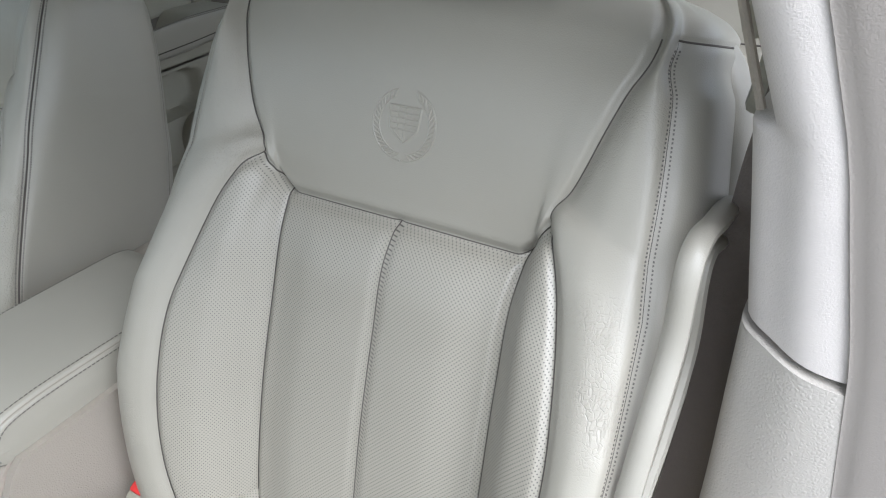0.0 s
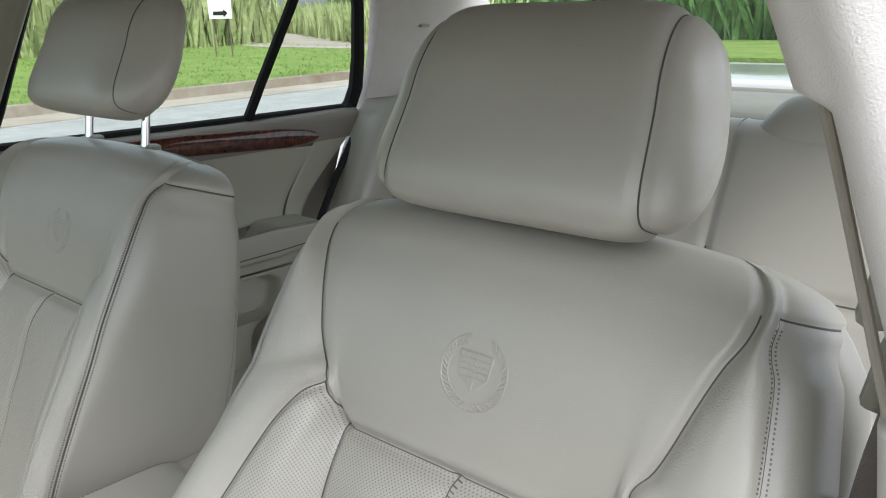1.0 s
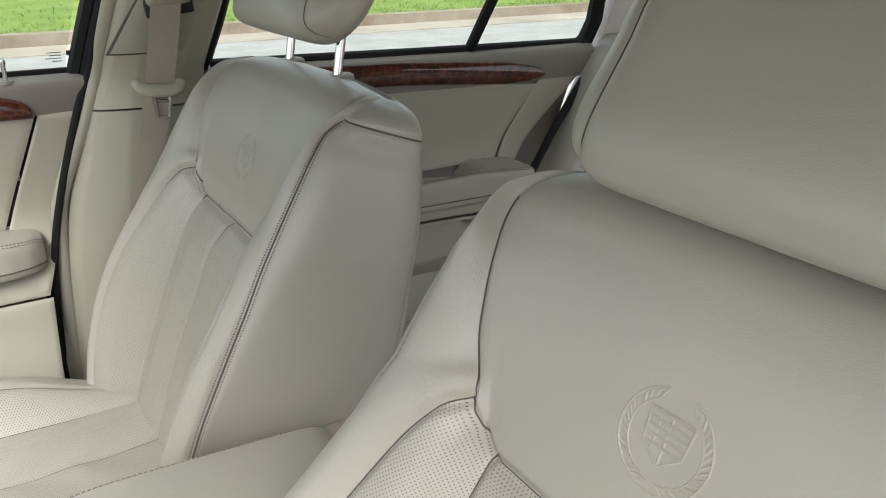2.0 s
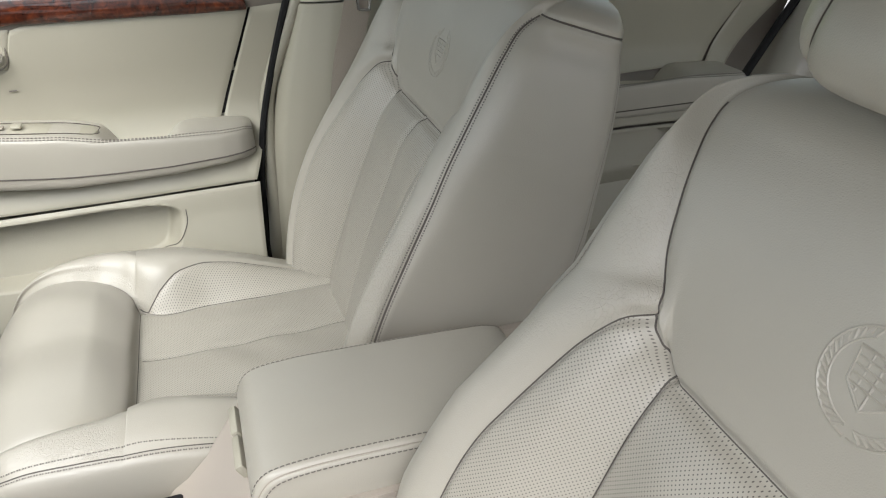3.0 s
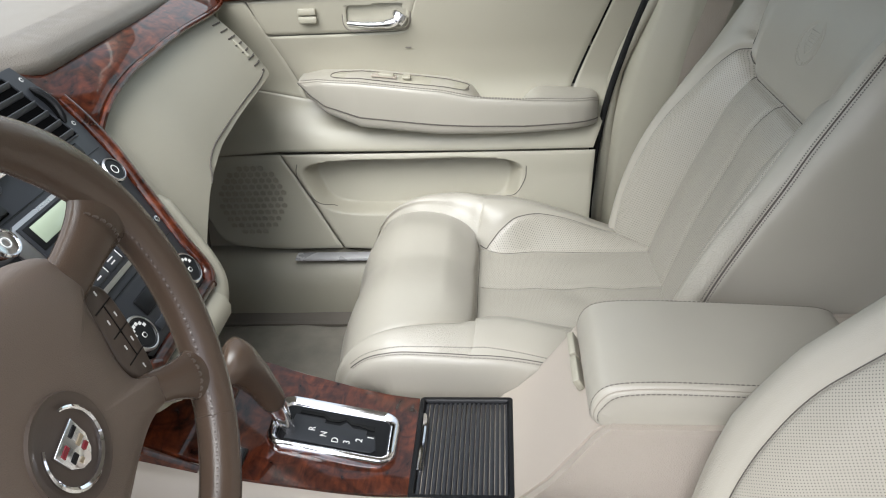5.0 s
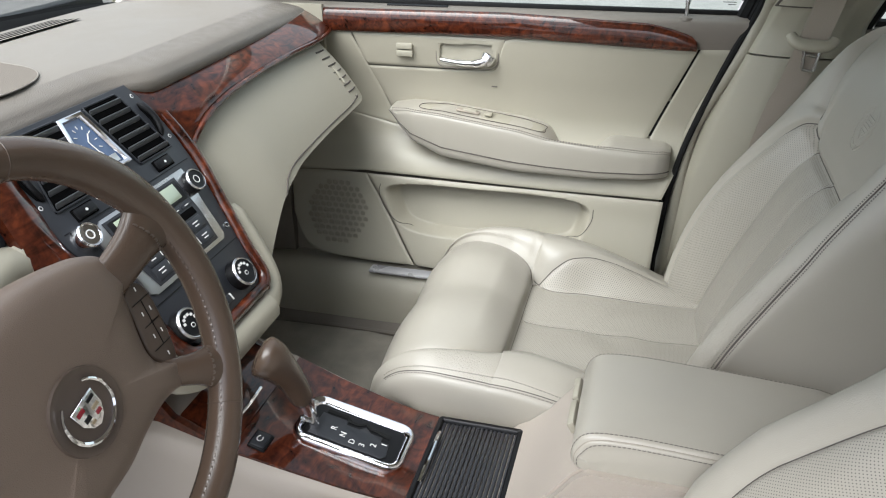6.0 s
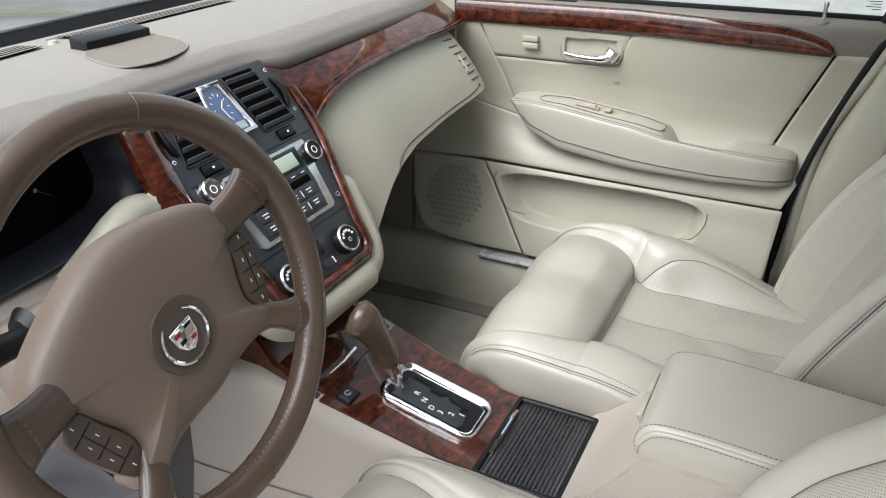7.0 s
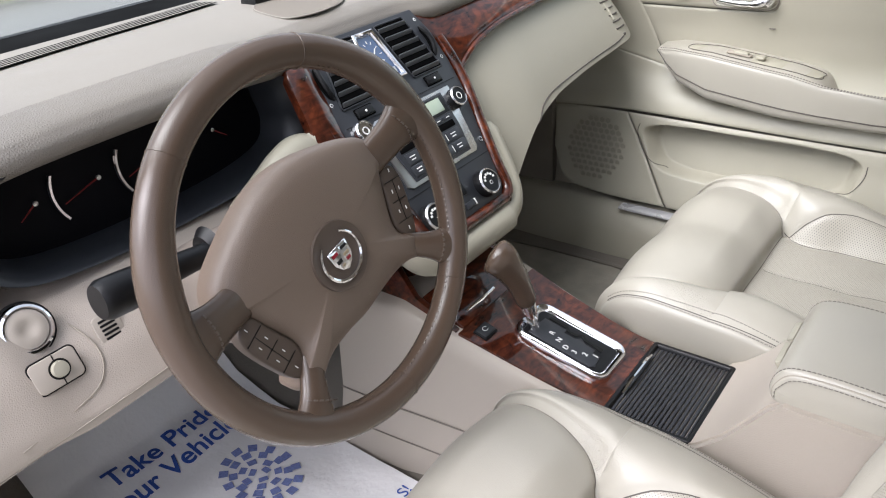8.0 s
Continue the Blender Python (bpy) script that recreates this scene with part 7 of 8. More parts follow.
# window switch plate on the armrest
bm = bmesh.new()
prism([(0.722 + 0.0, 0.515), (0.745, 0.508), (0.768, 0.515), (0.772, 0.6), (0.772, 0.7), (0.765, 0.765), (0.745, 0.778), (0.725, 0.765), (0.718, 0.7), (0.715, 0.6)], 0.004, (0, 0, 0), None, 0.0015, bm)
for v in bm.verts:
    v.co.z += float(np.interp(v.co.y, [0.5, 0.56, 0.72, 0.8], [0.824, 0.838, 0.858, 0.86])) - 0.0028
plate = part("switch_plate", bm, M_PLASTIC_SOFT, front_door)
ring = spline([(0.722, 0.515), (0.745, 0.508), (0.768, 0.515), (0.772, 0.6), (0.772, 0.7), (0.765, 0.765), (0.745, 0.778), (0.725, 0.765), (0.718, 0.7), (0.715, 0.6)], 4, True)
part("plate_line", tube([(x, y, float(np.interp(y, [0.5, 0.56, 0.72, 0.8], [0.824, 0.838, 0.858, 0.86])) + 0.0012) for x, y in ring], 0.0007, 5, None, True), M_SEAM, plate)
sp = Euler((radians(7), 0, 0)).to_matrix()
part("switch_well", rbox((0.014, 0.05, 0.004), 0.0015, (0.742, 0.672, 0.8555), sp), M_SPEAKER, plate)
part("window_switch", rbox((0.013, 0.03, 0.008), 0.003, (0.742, 0.668, 0.8575), sp), M_PLASTIC_SOFT, plate)
part("lock_switch", rbox((0.02, 0.016, 0.005), 0.002, (0.742, 0.628, 0.8525), sp), M_PLASTIC_SOFT, plate)
# inside handle
YZ = Matrix(((0, 0, -1), (-1, 0, 0), (0, 1, 0)))
bm = loft([[(x, y, d) for x, y in rounded(0.13 - 2 * i, 0.056 - 2 * i, max(0.018 - i, 0.004), 6)] for i, d in ((0, -0.006), (0.0005, 0.001), (0.003, 0.0022), (0.0065, 0.001), (0.0085, -0.006), (0.011, -0.02), (0.015, -0.024), (0.02, -0.025))])
bm.transform(Matrix.Translation((0.7715, 0.682, 0.967)) @ YZ.to_4x4())
well = part("handle_well", bm, M_PLASTIC_SOFT, front_door, "recessed handle well")
part("well_line", tube([(0.7715, 0.682 + y, 0.967 + z) for y, z in rounded(0.132, 0.058, 0.019, 6)], 0.0012, 5, None, True), M_SILLTOP, well)
lever = [(0.772, 0.738, 0.953), (0.766, 0.70, 0.950), (0.762, 0.662, 0.951), (0.762, 0.64, 0.958), (0.766, 0.632, 0.97)]
part("door_handle", tube(spline(lever, 6), [0.0055] * 6 + [0.0065] * 6 + [0.009] * 6 + [0.0155] * 6 + [0.013], 12), M_CHROME, front_door, "chrome pull lever")
for dz in (-0.011, 0.004):
    part("seat_switch", rbox((0.008, 0.036, 0.013), 0.003, (0.765, 0.815, 0.975 + dz)), M_PLASTIC_SOFT, front_door)


def wood_strip(parent, y_front, y_rear, zc, label, half=0.0235):
    ys = np.linspace(y_rear, y_front, 80)
    rings = []
    for y in ys:
        d = (y - y_rear)
        h = half * min(1.0, 0.35 + math.sqrt(max(d, 0) / 0.09) * 0.65)
        z = zc(y) - (half - h) * 0.9
        x = 0.757
        sec = [(x + 0.014, z - h), (x + 0.004, z - h), (x - 0.002, z - h * 0.6), (x - 0.004, z), (x - 0.002, z + h * 0.6), (x + 0.004, z + h), (x + 0.014, z + h)]
        rings.append([(p[0], y, p[1]) for p in spline(sec, 3)])
    bm = loft(rings, closed=False)
    bm.faces.new([bm.verts.new(tuple(map(float, p))) for p in rings[0]])
    return part("wood_trim", bm, M_WOOD, parent, label, 60)


wood_strip(front_door, 1.06, 0.232, lambda y: float(np.interp(y, [0.23, 0.6, 1.06], [1.018, 1.031, 1.028])), "glossy burl veneer strip")


def door_top(parent, y0, y1, z0):
    """Rolled upper edge of a door with the window seal."""
    def fn(y, t):
        sec = spline([(0.77, z0), (0.765, z0 + 0.02), (0.762, z0 + 0.045), (0.768, z0 + 0.056), (0.79, z0 + 0.061), (0.815, z0 + 0.058)], 5)
        k = t * (len(sec) - 1)
        p = sec[int(k)]
        return (p[0], y, p[1])
    part("top_trim", sheet(fn, np.linspace(y0, y1, 30), np.linspace(0, 1, 26)), M_SILLTOP, parent, "dark taupe grained top edge")
    part("window_seal", rbox((0.01, abs(y1 - y0), 0.014), 0.003, (0.803, (y0 + y1) / 2, z0 + 0.062)), M_RUBBER, parent)


door_top(front_door, 0.13, 1.15, 0.998)
gl = part("window", sheet(lambda y, t: (0.808 - 0.2 * t, y - 0.08 * t if y < 0.5 else y - 0.38 * t, 1.055 + 0.36 * t), np.linspace(0.17, 1.2, 14), np.linspace(0, 1, 8)), M_GLASS, front_door, "clear side window")
part("mirror_patch", prism([(0.93, 1.05), (1.14, 1.05), (1.14, 1.16), (1.08, 1.16)], 0.012, (0.80, 0, 0), Matrix(((0, 0, 1), (1, 0, 0), (0, 1, 0)))), M_BLACK, front_door, "black mirror cover")
part("vent_slots", rbox((0.012, 0.13, 0.004), 0.001, (0.785, 0.79, 1.0585)), M_BLACK, front_door, "row of dark defroster slots")
part("window_frame", tube([(0.80, 0.155, 1.045), (0.775, 0.133, 1.12), (0.72, 0.095, 1.25), (0.66, 0.05, 1.38)], 0.016, 8), M_RUBBER, front_door, "black window frame")
part("frame_trim", tube([(0.785, 0.14, 1.045), (0.758, 0.118, 1.12), (0.705, 0.08, 1.25), (0.645, 0.035, 1.38)], 0.013, 8), M_RUBBER, front_door)

for y0, z0, wy, wz in ((0.147, 1.092, 0.008, 0.008), (0.17, 1.094, 0.022, 0.0012), (0.168, 1.089, 0.018, 0.0012), (0.171, 1.084, 0.024, 0.0012), (0.166, 1.079, 0.014, 0.0012)):
    part("print_bar", rbox((0.0006, wy, wz), 0, (0.807 - 0.556 * (z0 - 1.055) - 0.0016, y0 + 0.012, z0)), M_BLACK, front_door)


def lock_pin(parent, y, z):
    p = part("lock_pin", lathe([(0.0, 0.036), (0.0042, 0.035), (0.005, 0.03), (0.0036, 0.022), (0.0036, 0.0)], 14, (0.775, y, z)), M_SATIN, parent, "slim silver lock pin")
    part("pin_collar", lathe([(0.0, 0.004), (0.007, 0.004), (0.012, 0.0015), (0.013, -0.003)], 18, (0.775, y, z)), M_SILLTOP, p)


lock_pin(front_door, 0.258, 1.055)
# dark sealing strip round the opening
seal_pts = [(0.745, 0.262, 0.43), (0.745, 0.262, 0.6), (0.752, 0.243, 0.75), (0.757, 0.215, 0.86), (0.762, 0.165, 1.0), (0.766, 0.137, 1.06), (0.735, 0.11, 1.16), (0.66, 0.05, 1.36)]
part("door_seal", tube(spline(seal_pts, 8), 0.0065, 8), M_RUBBER, front_door, "black rubber seal")

for line in ([(0.865, 0.685), (0.868, 0.665), (0.855, 0.635), (0.825, 0.605), (0.79, 0.592)], [(0.395, 0.672), (0.398, 0.645), (0.42, 0.612), (0.455, 0.594)]):
    part("pocket_line", tube([(lower_x(y, z) - 0.0004, y, z) for y, z in spline(line, 6)], 0.0009, 5), M_SEAM, front_door)
# scuff mark
part("scuff_mark", rbox((0.0006, 0.012, 0.0025), 0.0002, (door_x(0.62, 0.905) - 0.0012, 0.625, 0.9)), M_THREAD_GREY, front_door)

part("inner_shell", sheet(lambda y, z: (door_x(y, z) + (0.009 if z > 0.72 else 0.048), y, z), np.linspace(0.266, 1.12, 30), np.linspace(0.40, 1.03, 36), (0.02, 0, 0)), M_GRILLE, front_door)
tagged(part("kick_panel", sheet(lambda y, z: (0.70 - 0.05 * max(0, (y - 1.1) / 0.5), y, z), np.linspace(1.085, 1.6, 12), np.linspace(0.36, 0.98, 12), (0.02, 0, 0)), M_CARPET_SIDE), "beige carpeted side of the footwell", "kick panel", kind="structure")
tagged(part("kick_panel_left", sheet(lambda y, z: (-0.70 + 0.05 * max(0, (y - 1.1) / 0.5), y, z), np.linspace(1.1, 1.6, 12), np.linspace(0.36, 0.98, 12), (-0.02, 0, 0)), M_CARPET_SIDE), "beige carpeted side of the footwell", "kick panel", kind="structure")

# ---- rear door ----
rear_door = thing("rear_door", "closed rear door with beige panel and burl trim", "car door", "passenger side doors")


def rear_x(y, z):
    return door_x(0.5, z) - 0.03 * np.clip((-y - 0.5) / 0.5, 0, 1) + 0.005


def rear_low(y, z):
    d = in_pocket(y, z, -0.64, -0.2, 0.585, 0.682)
    return rear_x(y, z) + 0.035 * d * d * (3 - 2 * d)


skin_panel("upper_panel", [(-0.70, 0.79), (-0.4, 0.785), (-0.06, 0.785)], [(-0.808, 0.955), (-0.4, 0.985), (-0.06, 1.0)], rear_x, M_PLASTIC_SOFT, rear_door)
skin_panel("rear_edge_panel", [(-0.735, 0.76), (-0.72, 0.77), (-0.705, 0.785)], [(-0.955, 1.0), (-0.9, 1.0), (-0.813, 0.965)], rear_x, M_PLASTIC_SOFT, rear_door, smooth_curve=False)
skin_panel("mid_panel", [(-0.68, 0.69), (-0.4, 0.695), (-0.06, 0.7)], [(-0.735, 0.755), (-0.4, 0.78), (-0.06, 0.78)], rear_x, M_PLASTIC_SOFT, rear_door)
skin_panel("lower_panel", [(-0.6, 0.45), (-0.4, 0.45), (-0.06, 0.45)], [(-0.68, 0.685), (-0.4, 0.69), (-0.06, 0.695)], rear_low, M_PLASTIC, rear_door, "", 90, 40)
armrest(rear_door, -0.12, -0.735, ([-0.74, -0.6, -0.4, -0.12], [0.79, 0.8, 0.8, 0.81]), ([-0.74, -0.6, -0.4, -0.12], [0.73, 0.725, 0.73, 0.74]), ([-0.74, -0.6, -0.4, -0.12], [0.665, 0.668, 0.67, 0.69]), (-0.6, -0.47), M_LEATHER, "")
part("inner_shell", sheet(lambda y, z: (rear_x(y, z) + (0.009 if z > 0.72 else 0.048), y * (1 + 0.25 * max(0, z - 0.6)), z), np.linspace(-0.84, -0.04, 24), np.linspace(0.42, 1.0, 20), (0.02, 0, 0)), M_SILLTOP, rear_door)
rings = []
for y in np.linspace(-0.81, -0.1, 60):
    h = 0.022 * min(1.0, 0.3 + math.sqrt((y + 0.81) / 0.1) * 0.7)
    zc = float(np.interp(y, [-0.81, -0.45, -0.1], [0.982, 1.008, 1.02]))
    x = 0.752
    sec = [(x + 0.014, zc - h), (x + 0.003, zc - h), (x - 0.003, zc), (x + 0.003, zc + h), (x + 0.014, zc + h)]
    rings.append([(p[0] - 0.02 * np.clip((-y - 0.5) / 0.5, 0, 1), y, p[1]) for p in spline(sec, 4)])
part("wood_trim", loft(rings, closed=False), M_WOOD, rear_door, "glossy burl veneer strip", 60)


def rear_top(y, t):
    sec = spline([(0.768, 0.965), (0.762, 1.0), (0.762, 1.025), (0.772, 1.036), (0.8, 1.04)], 5)
    p = sec[int(t * (len(sec) - 1))]
    return (p[0] - 0.02 * np.clip((-y - 0.5) / 0.5, 0, 1), y, p[1] + 0.012 * np.clip((y + 0.6) / 0.6, 0, 1))


part("top_trim", sheet(rear_top, np.linspace(-0.96, -0.05, 30), np.linspace(0, 1, 21)), M_SILLTOP, rear_door, "dark taupe grained top edge")
part("window_seal", tube([(0.793, -0.05, 1.056), (0.79, -0.5, 1.046), (0.775, -0.96, 1.04)], 0.008, 6), M_RUBBER, rear_door)
gl = part("window", sheet(lambda y, t: (0.8 - 0.17 * t, y * (1 - 0.06 * t), 1.045 + 0.34 * t), np.linspace(-0.98, -0.02, 14), np.linspace(0, 1, 8)), M_GLASS, rear_door, "clear side window")
part("divider_bar", tube([(0.79, -0.635, 1.035), (0.745, -0.655, 1.13), (0.665, -0.69, 1.29), (0.62, -0.705, 1.38)], 0.0125, 8), M_RUBBER, rear_door, "black window divider")
part("window_frame", tube([(0.775, -0.93, 1.03), (0.775, -0.96, 1.045), (0.755, -0.965, 1.09), (0.72, -0.945, 1.17), (0.665, -0.90, 1.29), (0.63, -0.86, 1.37)], [0.012, 0.02, 0.02, 0.018, 0.016, 0.016], 8), M_RUBBER, rear_door, "black window frame")
part("front_frame", tube([(0.79, -0.05, 1.04), (0.745, -0.075, 1.13), (0.665, -0.11, 1.29), (0.62, -0.13, 1.38)], 0.014, 8), M_RUBBER, rear_door)
part("door_seal", tube([(0.75, -0.97, 1.0), (0.728, -0.85, 0.87), (0.70, -0.745, 0.755), (0.69, -0.69, 0.68), (0.68, -0.62, 0.5)], 0.009, 8), M_RUBBER, rear_door, "black rubber seal")
lock_pin(rear_door, -0.063, 1.043)

# ---- middle pillar, passenger side ----
pillar = thing("middle_pillar", "beige plastic middle pillar with belt slot", "pillar", kind="structure")


def pillar_face(z0, z1, name, mat):
    zs = np.linspace(z0, z1, 30)

    def fn(z, t):
        yf = float(np.interp(z, [0.42, 0.6, 0.75, 0.86, 1.0, 1.06, 1.18, 1.4], [0.242, 0.242, 0.225, 0.197, 0.148, 0.12, 0.085, 0.02]))
        yr = float(np.interp(z, [0.42, 0.75, 0.9, 1.05, 1.18, 1.4], [-0.15, -0.11, -0.075, -0.05, -0.085, -0.15]))
        y = yf + (yr - yf) * t
        base = 0.765 if z < 1.05 else 0.765 - 0.46 * (z - 1.05)
        bulge = float(np.interp(t, [0, 0.06, 0.16, 0.3, 0.5, 0.75, 0.94, 1], [0, 0.018, 0.026, 0.034, 0.038, 0.034, 0.02, 0]))
        return (base - bulge, y, z)
    return part(name, sheet(fn, zs, np.linspace(0, 1, 60), (0.02, 0, 0)), mat, pillar)


part("jamb", sheet(lambda y, z: (0.795, y, z), np.linspace(-0.2, 0.33, 8), np.linspace(0.42, 1.05, 8), (0.02, 0, 0)), M_RUBBER, pillar, "dark door jamb")
lip = [(0.768, 0.262, 0.44), (0.768, 0.248, 0.485), (0.768, 0.237, 0.528), (0.768, 0.229, 0.592), (0.768, 0.225, 0.661), (0.768, 0.222, 0.726), (0.768, 0.217, 0.789), (0.768, 0.208, 0.845), (0.768, 0.184, 0.906), (0.768, 0.16, 0.954), (0.768, 0.137, 1.004), (0.768, 0.114, 1.069), (0.735, 0.092, 1.15), (0.655, 0.03, 1.36)]
part("opening_seal", tube([(p[0], p[1] + 0.009, p[2]) for p in spline(lip, 4)], 0.0135, 12), M_PLASTIC, pillar, "soft beige opening seal")
pillar_face(0.43, 0.998, "lower_trim", M_PLASTIC_SOFT)
pillar_face(1.0015, 1.42, "upper_trim", M_PLASTIC_SOFT)
# slide cover, flush with the trim inside a dark joint
def cover_pt(z, t, lift):
    f = 0.107 - 0.56 * (z - 1.094)
    y = f + (-0.022 - 0.35 * (z - 1.094) - f) * t
    base = 0.765 - 0.46 * (z - 1.05)
    return (base - 0.036 - lift + 0.012 * abs(2 * t - 1) ** 3, y, z)


part("cover_joint", sheet(lambda z, t: cover_pt(z, t, 0.002), np.linspace(1.091, 1.4, 20), np.linspace(-0.03, 1.03, 16), (0.006, 0, 0)), M_SEAM, pillar)
part("height_slide", sheet(lambda z, t: cover_pt(z, t, 0.0045), np.linspace(1.094, 1.4, 20), np.linspace(0, 1, 16), (0.006, 0, 0)), M_PLASTIC, pillar, "belt height slide cover")
belt = thing("seat_belt", "beige webbing belt hanging from the middle pillar", "seat belt")
web = [(0.643, 0.021, 1.215), (0.645, 0.029, 1.16), (0.646, 0.049, 1.066), (0.655, 0.068, 0.98), (0.66, 0.088, 0.908), (0.66, 0.115, 0.75), (0.655, 0.14, 0.55)]
c = spline(web, 6)
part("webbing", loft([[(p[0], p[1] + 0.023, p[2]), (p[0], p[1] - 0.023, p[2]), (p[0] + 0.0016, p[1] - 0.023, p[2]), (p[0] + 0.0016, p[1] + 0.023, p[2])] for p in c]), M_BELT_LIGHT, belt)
part("guide_slot", rbox((0.01, 0.076, 0.03), 0.008, (0.664, 0.018, 1.168), Euler((radians(-6), 0, 0)).to_matrix()), M_BLACK, belt, "dark slot")
part("guide_flap", rbox((0.022, 0.07, 0.055), 0.01, (0.644, 0.022, 1.196), Euler((radians(-6), radians(-24), 0)).to_matrix(), 3), M_PLASTIC, belt, "beige belt guide flap")
cap = spline([(0.65, 0.088, 1.058), (0.643, 0.082, 1.049), (0.641, 0.068, 1.044), (0.641, 0.04, 1.042), (0.643, 0.025, 1.044), (0.65, 0.018, 1.052)], 5)
part("tongue_cap", tube(cap, [0.009 + 0.003 * math.sin(math.pi * k / (len(cap) - 1)) for k in range(len(cap))], 12, flat=0.8), M_PLASTIC_SOFT, belt)
bm = bmesh.new()
for a, b in (((0.645, 0.064, 1.036), (0.647, 0.061, 1.0)), ((0.645, 0.039, 1.033), (0.647, 0.043, 0.998)), ((0.647, 0.061, 1.0), (0.647, 0.043, 0.998)), ((0.645, 0.06, 1.026), (0.645, 0.043, 1.024))):
    tube([a, b], 0.0026, 8, bm)
part("tongue", bm, M_SATIN, belt, "metal buckle tongue")

# ---- rear bench ----
bench = thing("back_bench", "beige leather rear bench with rounded side bolsters", "car seat")


def bench_back(x, t):
    prof = spline([(-0.92, 0.56), (-0.98, 0.66), (-1.05, 0.78), (-1.11, 0.9), (-1.16, 0.99), (-1.2, 1.03), (-1.26, 1.035), (-1.31, 1.0)], 8)
    p = prof[int(round(t * (len(prof) - 1)))]
    a = abs(x)
    side = np.clip((a - 0.56) / 0.1, 0, 1)
    fwd = 0.06 * side * side * (3 - 2 * side) - 0.04 * math.exp(-(((a - 0.70) / 0.012) ** 2))
    fwd += 0.02 * math.exp(-(((a - 0.37) / 0.2) ** 4))
    d = min(abs(a - 0.175), abs(a - 0.575))
    fwd -= 0.012 * math.exp(-((d / 0.007) ** 2))
    cross = abs(p[1] - (0.735 + 0.05 * max(0, 1 - (a - 0.175) / 0.06) ** 2)) if a > 0.175 else 1
    if a < 0.56:
        fwd -= 0.012 * math.exp(-((cross / 0.007) ** 2))
    lift = 0.012 * side
    return (x, p[0] + fwd, p[1] + lift)


part("backrest", sheet(bench_back, np.linspace(-0.72, 0.72, 150), np.linspace(0, 1, 57)), M_LEATHER, bench, sharp=70)
for s in (1, -1):
    for a in (0.175, 0.575):
        part("seam", tube([Vector(bench_back(s * a, t)) + Vector((0, 0.0015, 0)) for t in np.linspace(0.05, 0.8, 30)], 0.0016, 5), M_SEAM, bench)
    cross = []
    for a in np.linspace(0.176, 0.56, 24):
        zc = 0.735 + 0.05 * max(0, 1 - (a - 0.175) / 0.06) ** 2
        t = min(np.linspace(0, 1, 57), key=lambda q: abs(bench_back(s * a, q)[2] - zc))
        p = bench_back(s * a, t)
        cross.append((p[0], p[1] + 0.002, zc))
    part("seam", tube(cross, 0.0016, 5), M_SEAM, bench)


def bench_seat(x, t):
    prof = spline([(-1.0, 0.62), (-0.9, 0.60), (-0.75, 0.6), (-0.62, 0.615), (-0.54, 0.6), (-0.5, 0.54), (-0.5, 0.4)], 8)
    p = prof[int(round(t * (len(prof) - 1)))]
    a = abs(x)
    z = p[1] + 0.018 * math.exp(-(((a - 0.37) / 0.2) ** 4)) - 0.008 * math.exp(-(((a - 0.17) / 0.008) ** 2))
    z -= 0.05 * np.clip((a - 0.62) / 0.1, 0, 1) ** 2
    return (x, p[0], z)


part("cushion", sheet(bench_seat, np.linspace(-0.7, 0.7, 90), np.linspace(0, 1, 49)), M_LEATHER, bench, sharp=70)
for sx in (1, -1):
    rings = []
    for t in np.linspace(0, 1, 16):
        y, z = -0.7 - 0.27 * t ** 1.2, 0.5 + 0.555 * t
        k = 1.0 if t < 0.95 else 0.75
        rings.append([(sx * (0.715 + 0.075 * k * math.copysign(abs(math.cos(a)) ** 0.7, math.cos(a))), y - 0.09 + 0.085 * k * math.copysign(abs(math.sin(a)) ** 0.7, math.sin(a)), z) for a in np.linspace(0, 2 * math.pi, 33)[:-1]])
    part("side_bolster", loft(rings), M_LEATHER, bench, "pale rounded leather side bolster", 70)
for xc in (-0.37, 0.37, 0.0):
    hr = thing("rear_headrest", "low beige leather headrest on the rear bench", "headrest", "rear headrests")
    us = np.linspace(-1, 1, 30)
    rings = []
    w = 0.16 if xc else 0.12
    hh = 0.07 if xc else 0.05
    for u in us:
        k = max(0.02, 1 - abs(u) ** 4) ** 0.5
        ring = []
        for j in range(32):
            a = 2 * math.pi * j / 32
            c, s = math.cos(a), math.sin(a)
            ring.append((xc + w * u * (1 - 0.12 * max(s, 0)), -1.215 + 0.055 * math.copysign(abs(c) ** 0.8, c) * k - 0.03 * s, 1.03 + hh * math.copysign(abs(s) ** 0.8, s) * k))
        rings.append(ring)
    part("cushion", loft(rings), M_LEATHER, hr, sharp=70)
    part("base_seam", tube([(xc + w * 0.97 * u, -1.215 + 0.062 * (1 - u ** 4) ** 0.5 + 0.012, 1.03 - hh * 0.72 + 0.02 * u ** 4) for u in np.linspace(-1, 1, 24)], 0.0025, 5), M_SEAM, hr)

# ---- middle pillar beside the driver's seat ----
near = thing("driver_pillar", "beige fabric covered middle pillar with grained lower trim", "pillar", kind="structure")
PZK = [0.42, 0.6, 0.79, 0.945, 1.06, 1.075, 1.082, 1.16, 1.232, 1.24, 1.293, 1.42]
PXI = [0.675, 0.69, 0.70, 0.705, 0.69, 0.688, 0.7, 0.674, 0.65, 0.63, 0.608, 0.56]
PXO = [0.80, 0.80, 0.80, 0.785, 0.762, 0.76, 0.757, 0.733, 0.705, 0.702, 0.685, 0.64]


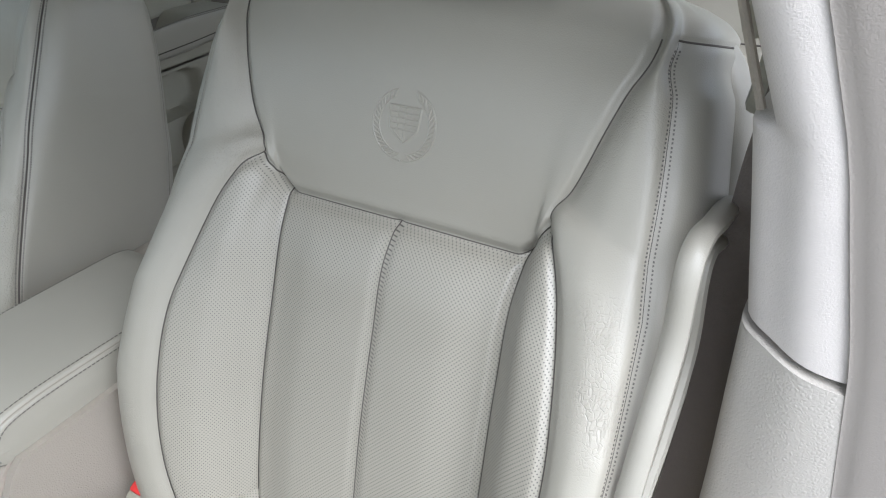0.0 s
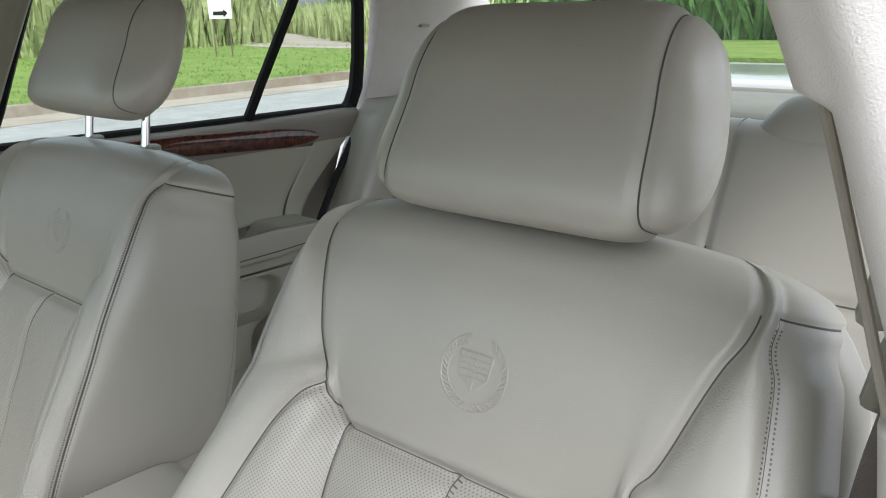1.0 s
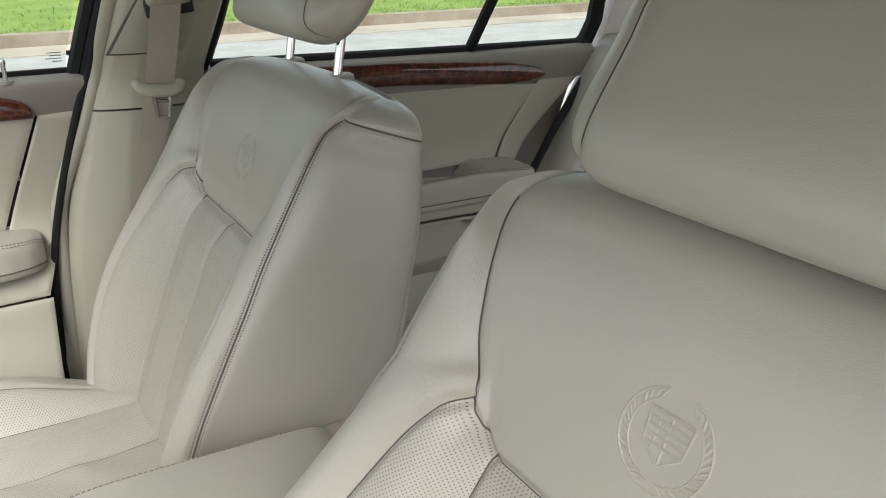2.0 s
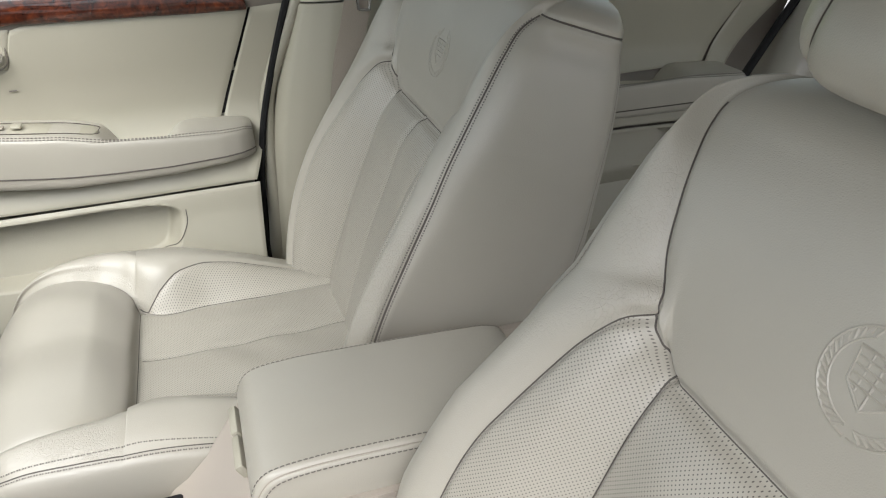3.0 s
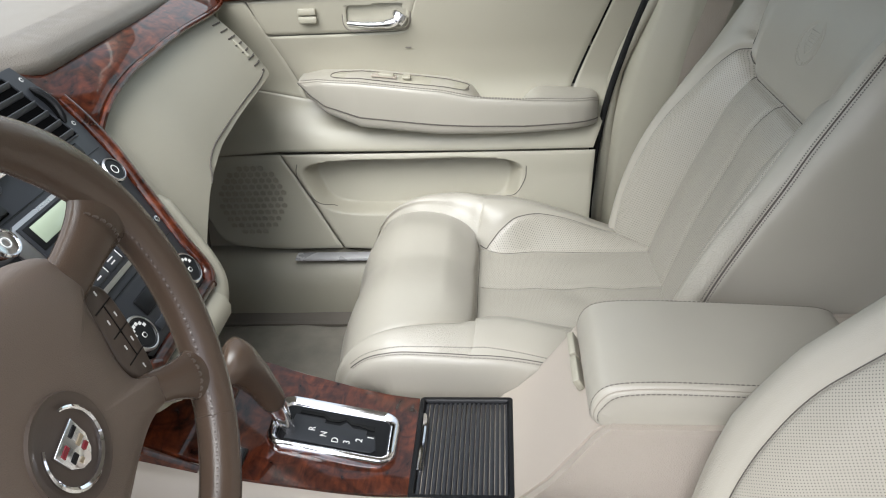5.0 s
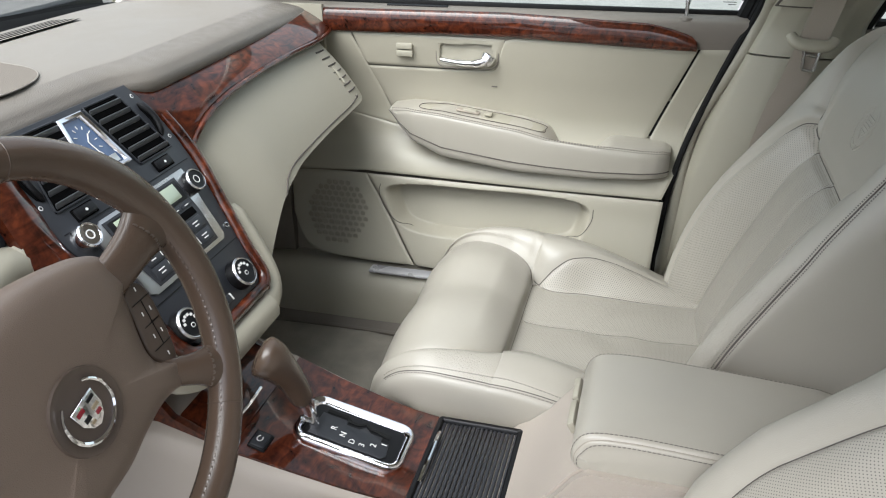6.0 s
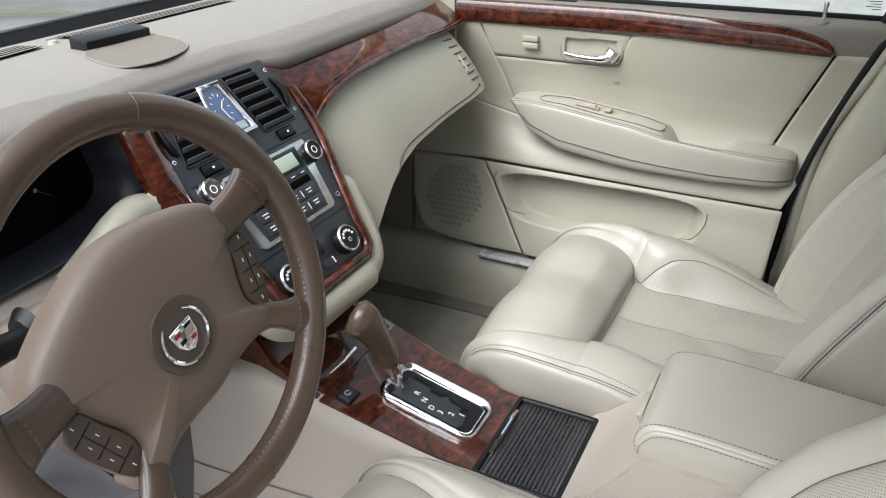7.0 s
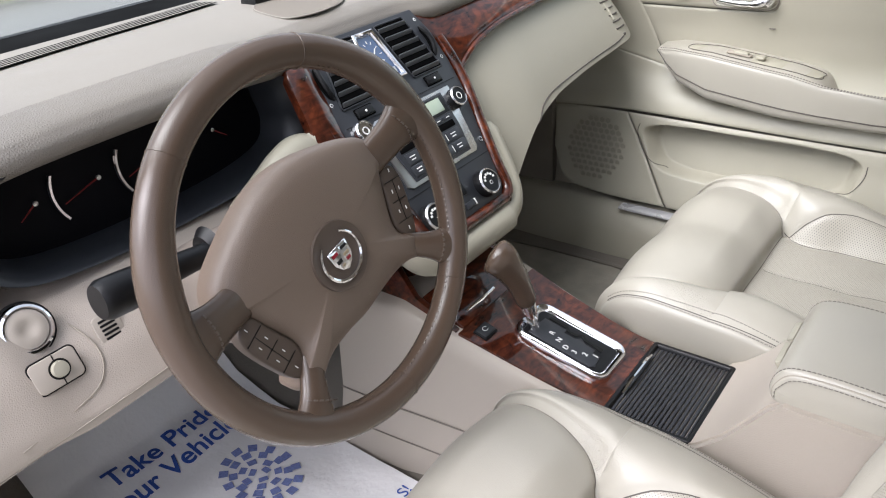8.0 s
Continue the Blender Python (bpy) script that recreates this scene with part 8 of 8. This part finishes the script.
def slant(x, z):
    return (0.012 + 0.25 * max(0.0, abs(x) - 0.71)) * math.exp(-(((z - 0.95) / 0.06) ** 2))


def near_body(name, zs, mat, label, grow=0.0):
    rings = []
    for z in zs:
        xi, xo = float(np.interp(z, PZK, PXI)) - grow, float(np.interp(z, PZK, PXO))
        xs = float(np.interp(z, PZK[:6] + PZK[9:], PXI[:6] + PXI[9:])) - grow
        lean = 0.0
        sec = [(-xi + 0.0, -0.06), (-xi + 0.002, 0.03), (-xi - 0.001, 0.078), (-xs - 0.022, 0.096), (-(xs + xo) / 2 - 0.004, 0.106), (-xo + 0.01, 0.102), (-xo, 0.09), (-xo, -0.06)]
        c = spline(sec, 4)
        rings.append([(p[0], p[1] + lean + grow, z - slant(p[0], z)) for p in c])
    return part(name, loft(rings), mat, near, label, 60)


zs = np.concatenate([np.linspace(0.952, 1.07, 12), np.linspace(1.072, 1.086, 8), np.linspace(1.09, 1.228, 14), np.linspace(1.23, 1.243, 7), np.linspace(1.25, 1.42, 10)])
near_body("upper_trim", zs, M_PILLAR, "soft woven fabric trim")
M_GRAIN = material("plastic_grained", (0.45, 0.42, 0.375), 0.45, grain=0.55, grain_size=0.0028, cell=True, blotch=0.04)
near_body("lower_trim", np.concatenate([np.linspace(0.42, 0.94, 20), [0.945]]), M_GRAIN, "coarse grained plastic trim", 0.003)
part("slot_lip", tube(spline([(-0.692, 0.075, 1.082), (-0.668, 0.075, 1.16), (-0.645, 0.075, 1.234)], 6), 0.003, 8), M_SPEAKER, near, "dark slot edge")
rings = []
for z in np.linspace(0.42, 1.42, 40):
    xo = float(np.interp(z, PZK, PXO)) - 0.014
    lean = 0.0
    sec = [(-xo, -0.05), (-xo, 0.092), (-xo - 0.003, 0.106), (-xo - 0.03, 0.110), (-xo - 0.1, 0.104), (-xo - 0.13, 0.06), (-xo - 0.13, -0.05)]
    rings.append([(p[0], p[1] + lean, z) for p in spline(sec, 3)])
part("opening_trim", loft(rings), material("opening_seal", (0.33, 0.3, 0.268), 0.9, grain=0.6, grain_size=0.0015, spec=0.15), near, "taupe fabric covered opening seal", 60)
dbelt = thing("seat_belt", "dark taupe webbing belt beside the driver seat", "seat belt")
edge_in = spline([(-0.69, -0.01, 1.2), (-0.684, -0.005, 1.1), (-0.678, 0.0, 1.051), (-0.672, 0.0, 1.01), (-0.666, 0.0, 0.955), (-0.656, 0.0, 0.88), (-0.648, 0.0, 0.81), (-0.637, 0.0, 0.71), (-0.625, 0.0, 0.603), (-0.61, 0.0, 0.45)], 5)
edge_out = spline([(-0.70, 0.004, 1.2), (-0.70, 0.006, 1.1), (-0.704, 0.008, 1.051), (-0.706, 0.008, 1.01), (-0.708, 0.008, 0.955), (-0.71, 0.01, 0.88), (-0.706, 0.01, 0.81), (-0.7, 0.01, 0.71), (-0.695, 0.01, 0.603), (-0.68, 0.01, 0.45)], 5)
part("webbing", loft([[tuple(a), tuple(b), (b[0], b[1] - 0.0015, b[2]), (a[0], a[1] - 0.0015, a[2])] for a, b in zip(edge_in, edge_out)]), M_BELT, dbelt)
part("guide", rbox((0.02, 0.05, 0.07), 0.008, (-0.672, -0.02, 1.13), Euler((0, radians(-12), 0)).to_matrix()), M_PLASTIC, dbelt)
part("adjuster", rbox((0.02, 0.03, 0.05), 0.006, (-0.676, -0.03, 1.06), Euler((0, radians(-10), 0)).to_matrix()), M_PLASTIC, dbelt)
# moulded grip on the driver seat's flank
rail = spline([(-0.655, -0.045, 0.95), (-0.659, -0.01, 0.966), (-0.661, 0.03, 0.976), (-0.661, 0.066, 0.983), (-0.661, 0.088, 0.968), (-0.66, 0.101, 0.914), (-0.658, 0.133, 0.861), (-0.655, 0.16, 0.805), (-0.65, 0.19, 0.73)], 6)
rail = rail + np.array([-0.006, 0.006, 0.0])
part("side_moulding", tube(rail, 0.0095, 10, flat=0.7), M_SIDE, driver_seat, "raised moulded edge")
rail2 = spline([(-0.655, -0.05, 0.917), (-0.657, -0.01, 0.936), (-0.657, 0.025, 0.947), (-0.657, 0.04, 0.93), (-0.656, 0.042, 0.866), (-0.654, 0.078, 0.806), (-0.65, 0.112, 0.754), (-0.645, 0.14, 0.7)], 6)
rail2 = rail2 + np.array([-0.008, 0.006, 0.0])
part("side_moulding", tube(rail2, 0.006, 8), M_SIDE, driver_seat)
flank = spline([(-0.612, -0.1, 1.07), (-0.625, -0.086, 1.021), (-0.631, -0.076, 0.991), (-0.629, -0.064, 0.96), (-0.627, -0.054, 0.932), (-0.621, -0.04, 0.893), (-0.616, -0.022, 0.843), (-0.611, 0.0, 0.784), (-0.607, 0.028, 0.706), (-0.60, 0.05, 0.64)], 4)
flank = flank + np.array([-0.006, 0.0, 0])
part("outer_flank", tube(flank, [float(np.interp(p[2], [0.96, 1.02, 1.05, 1.07], [0.029, 0.026, 0.016, 0.003])) for p in flank], 20), M_SIDE, driver_seat, "padded leather flank")
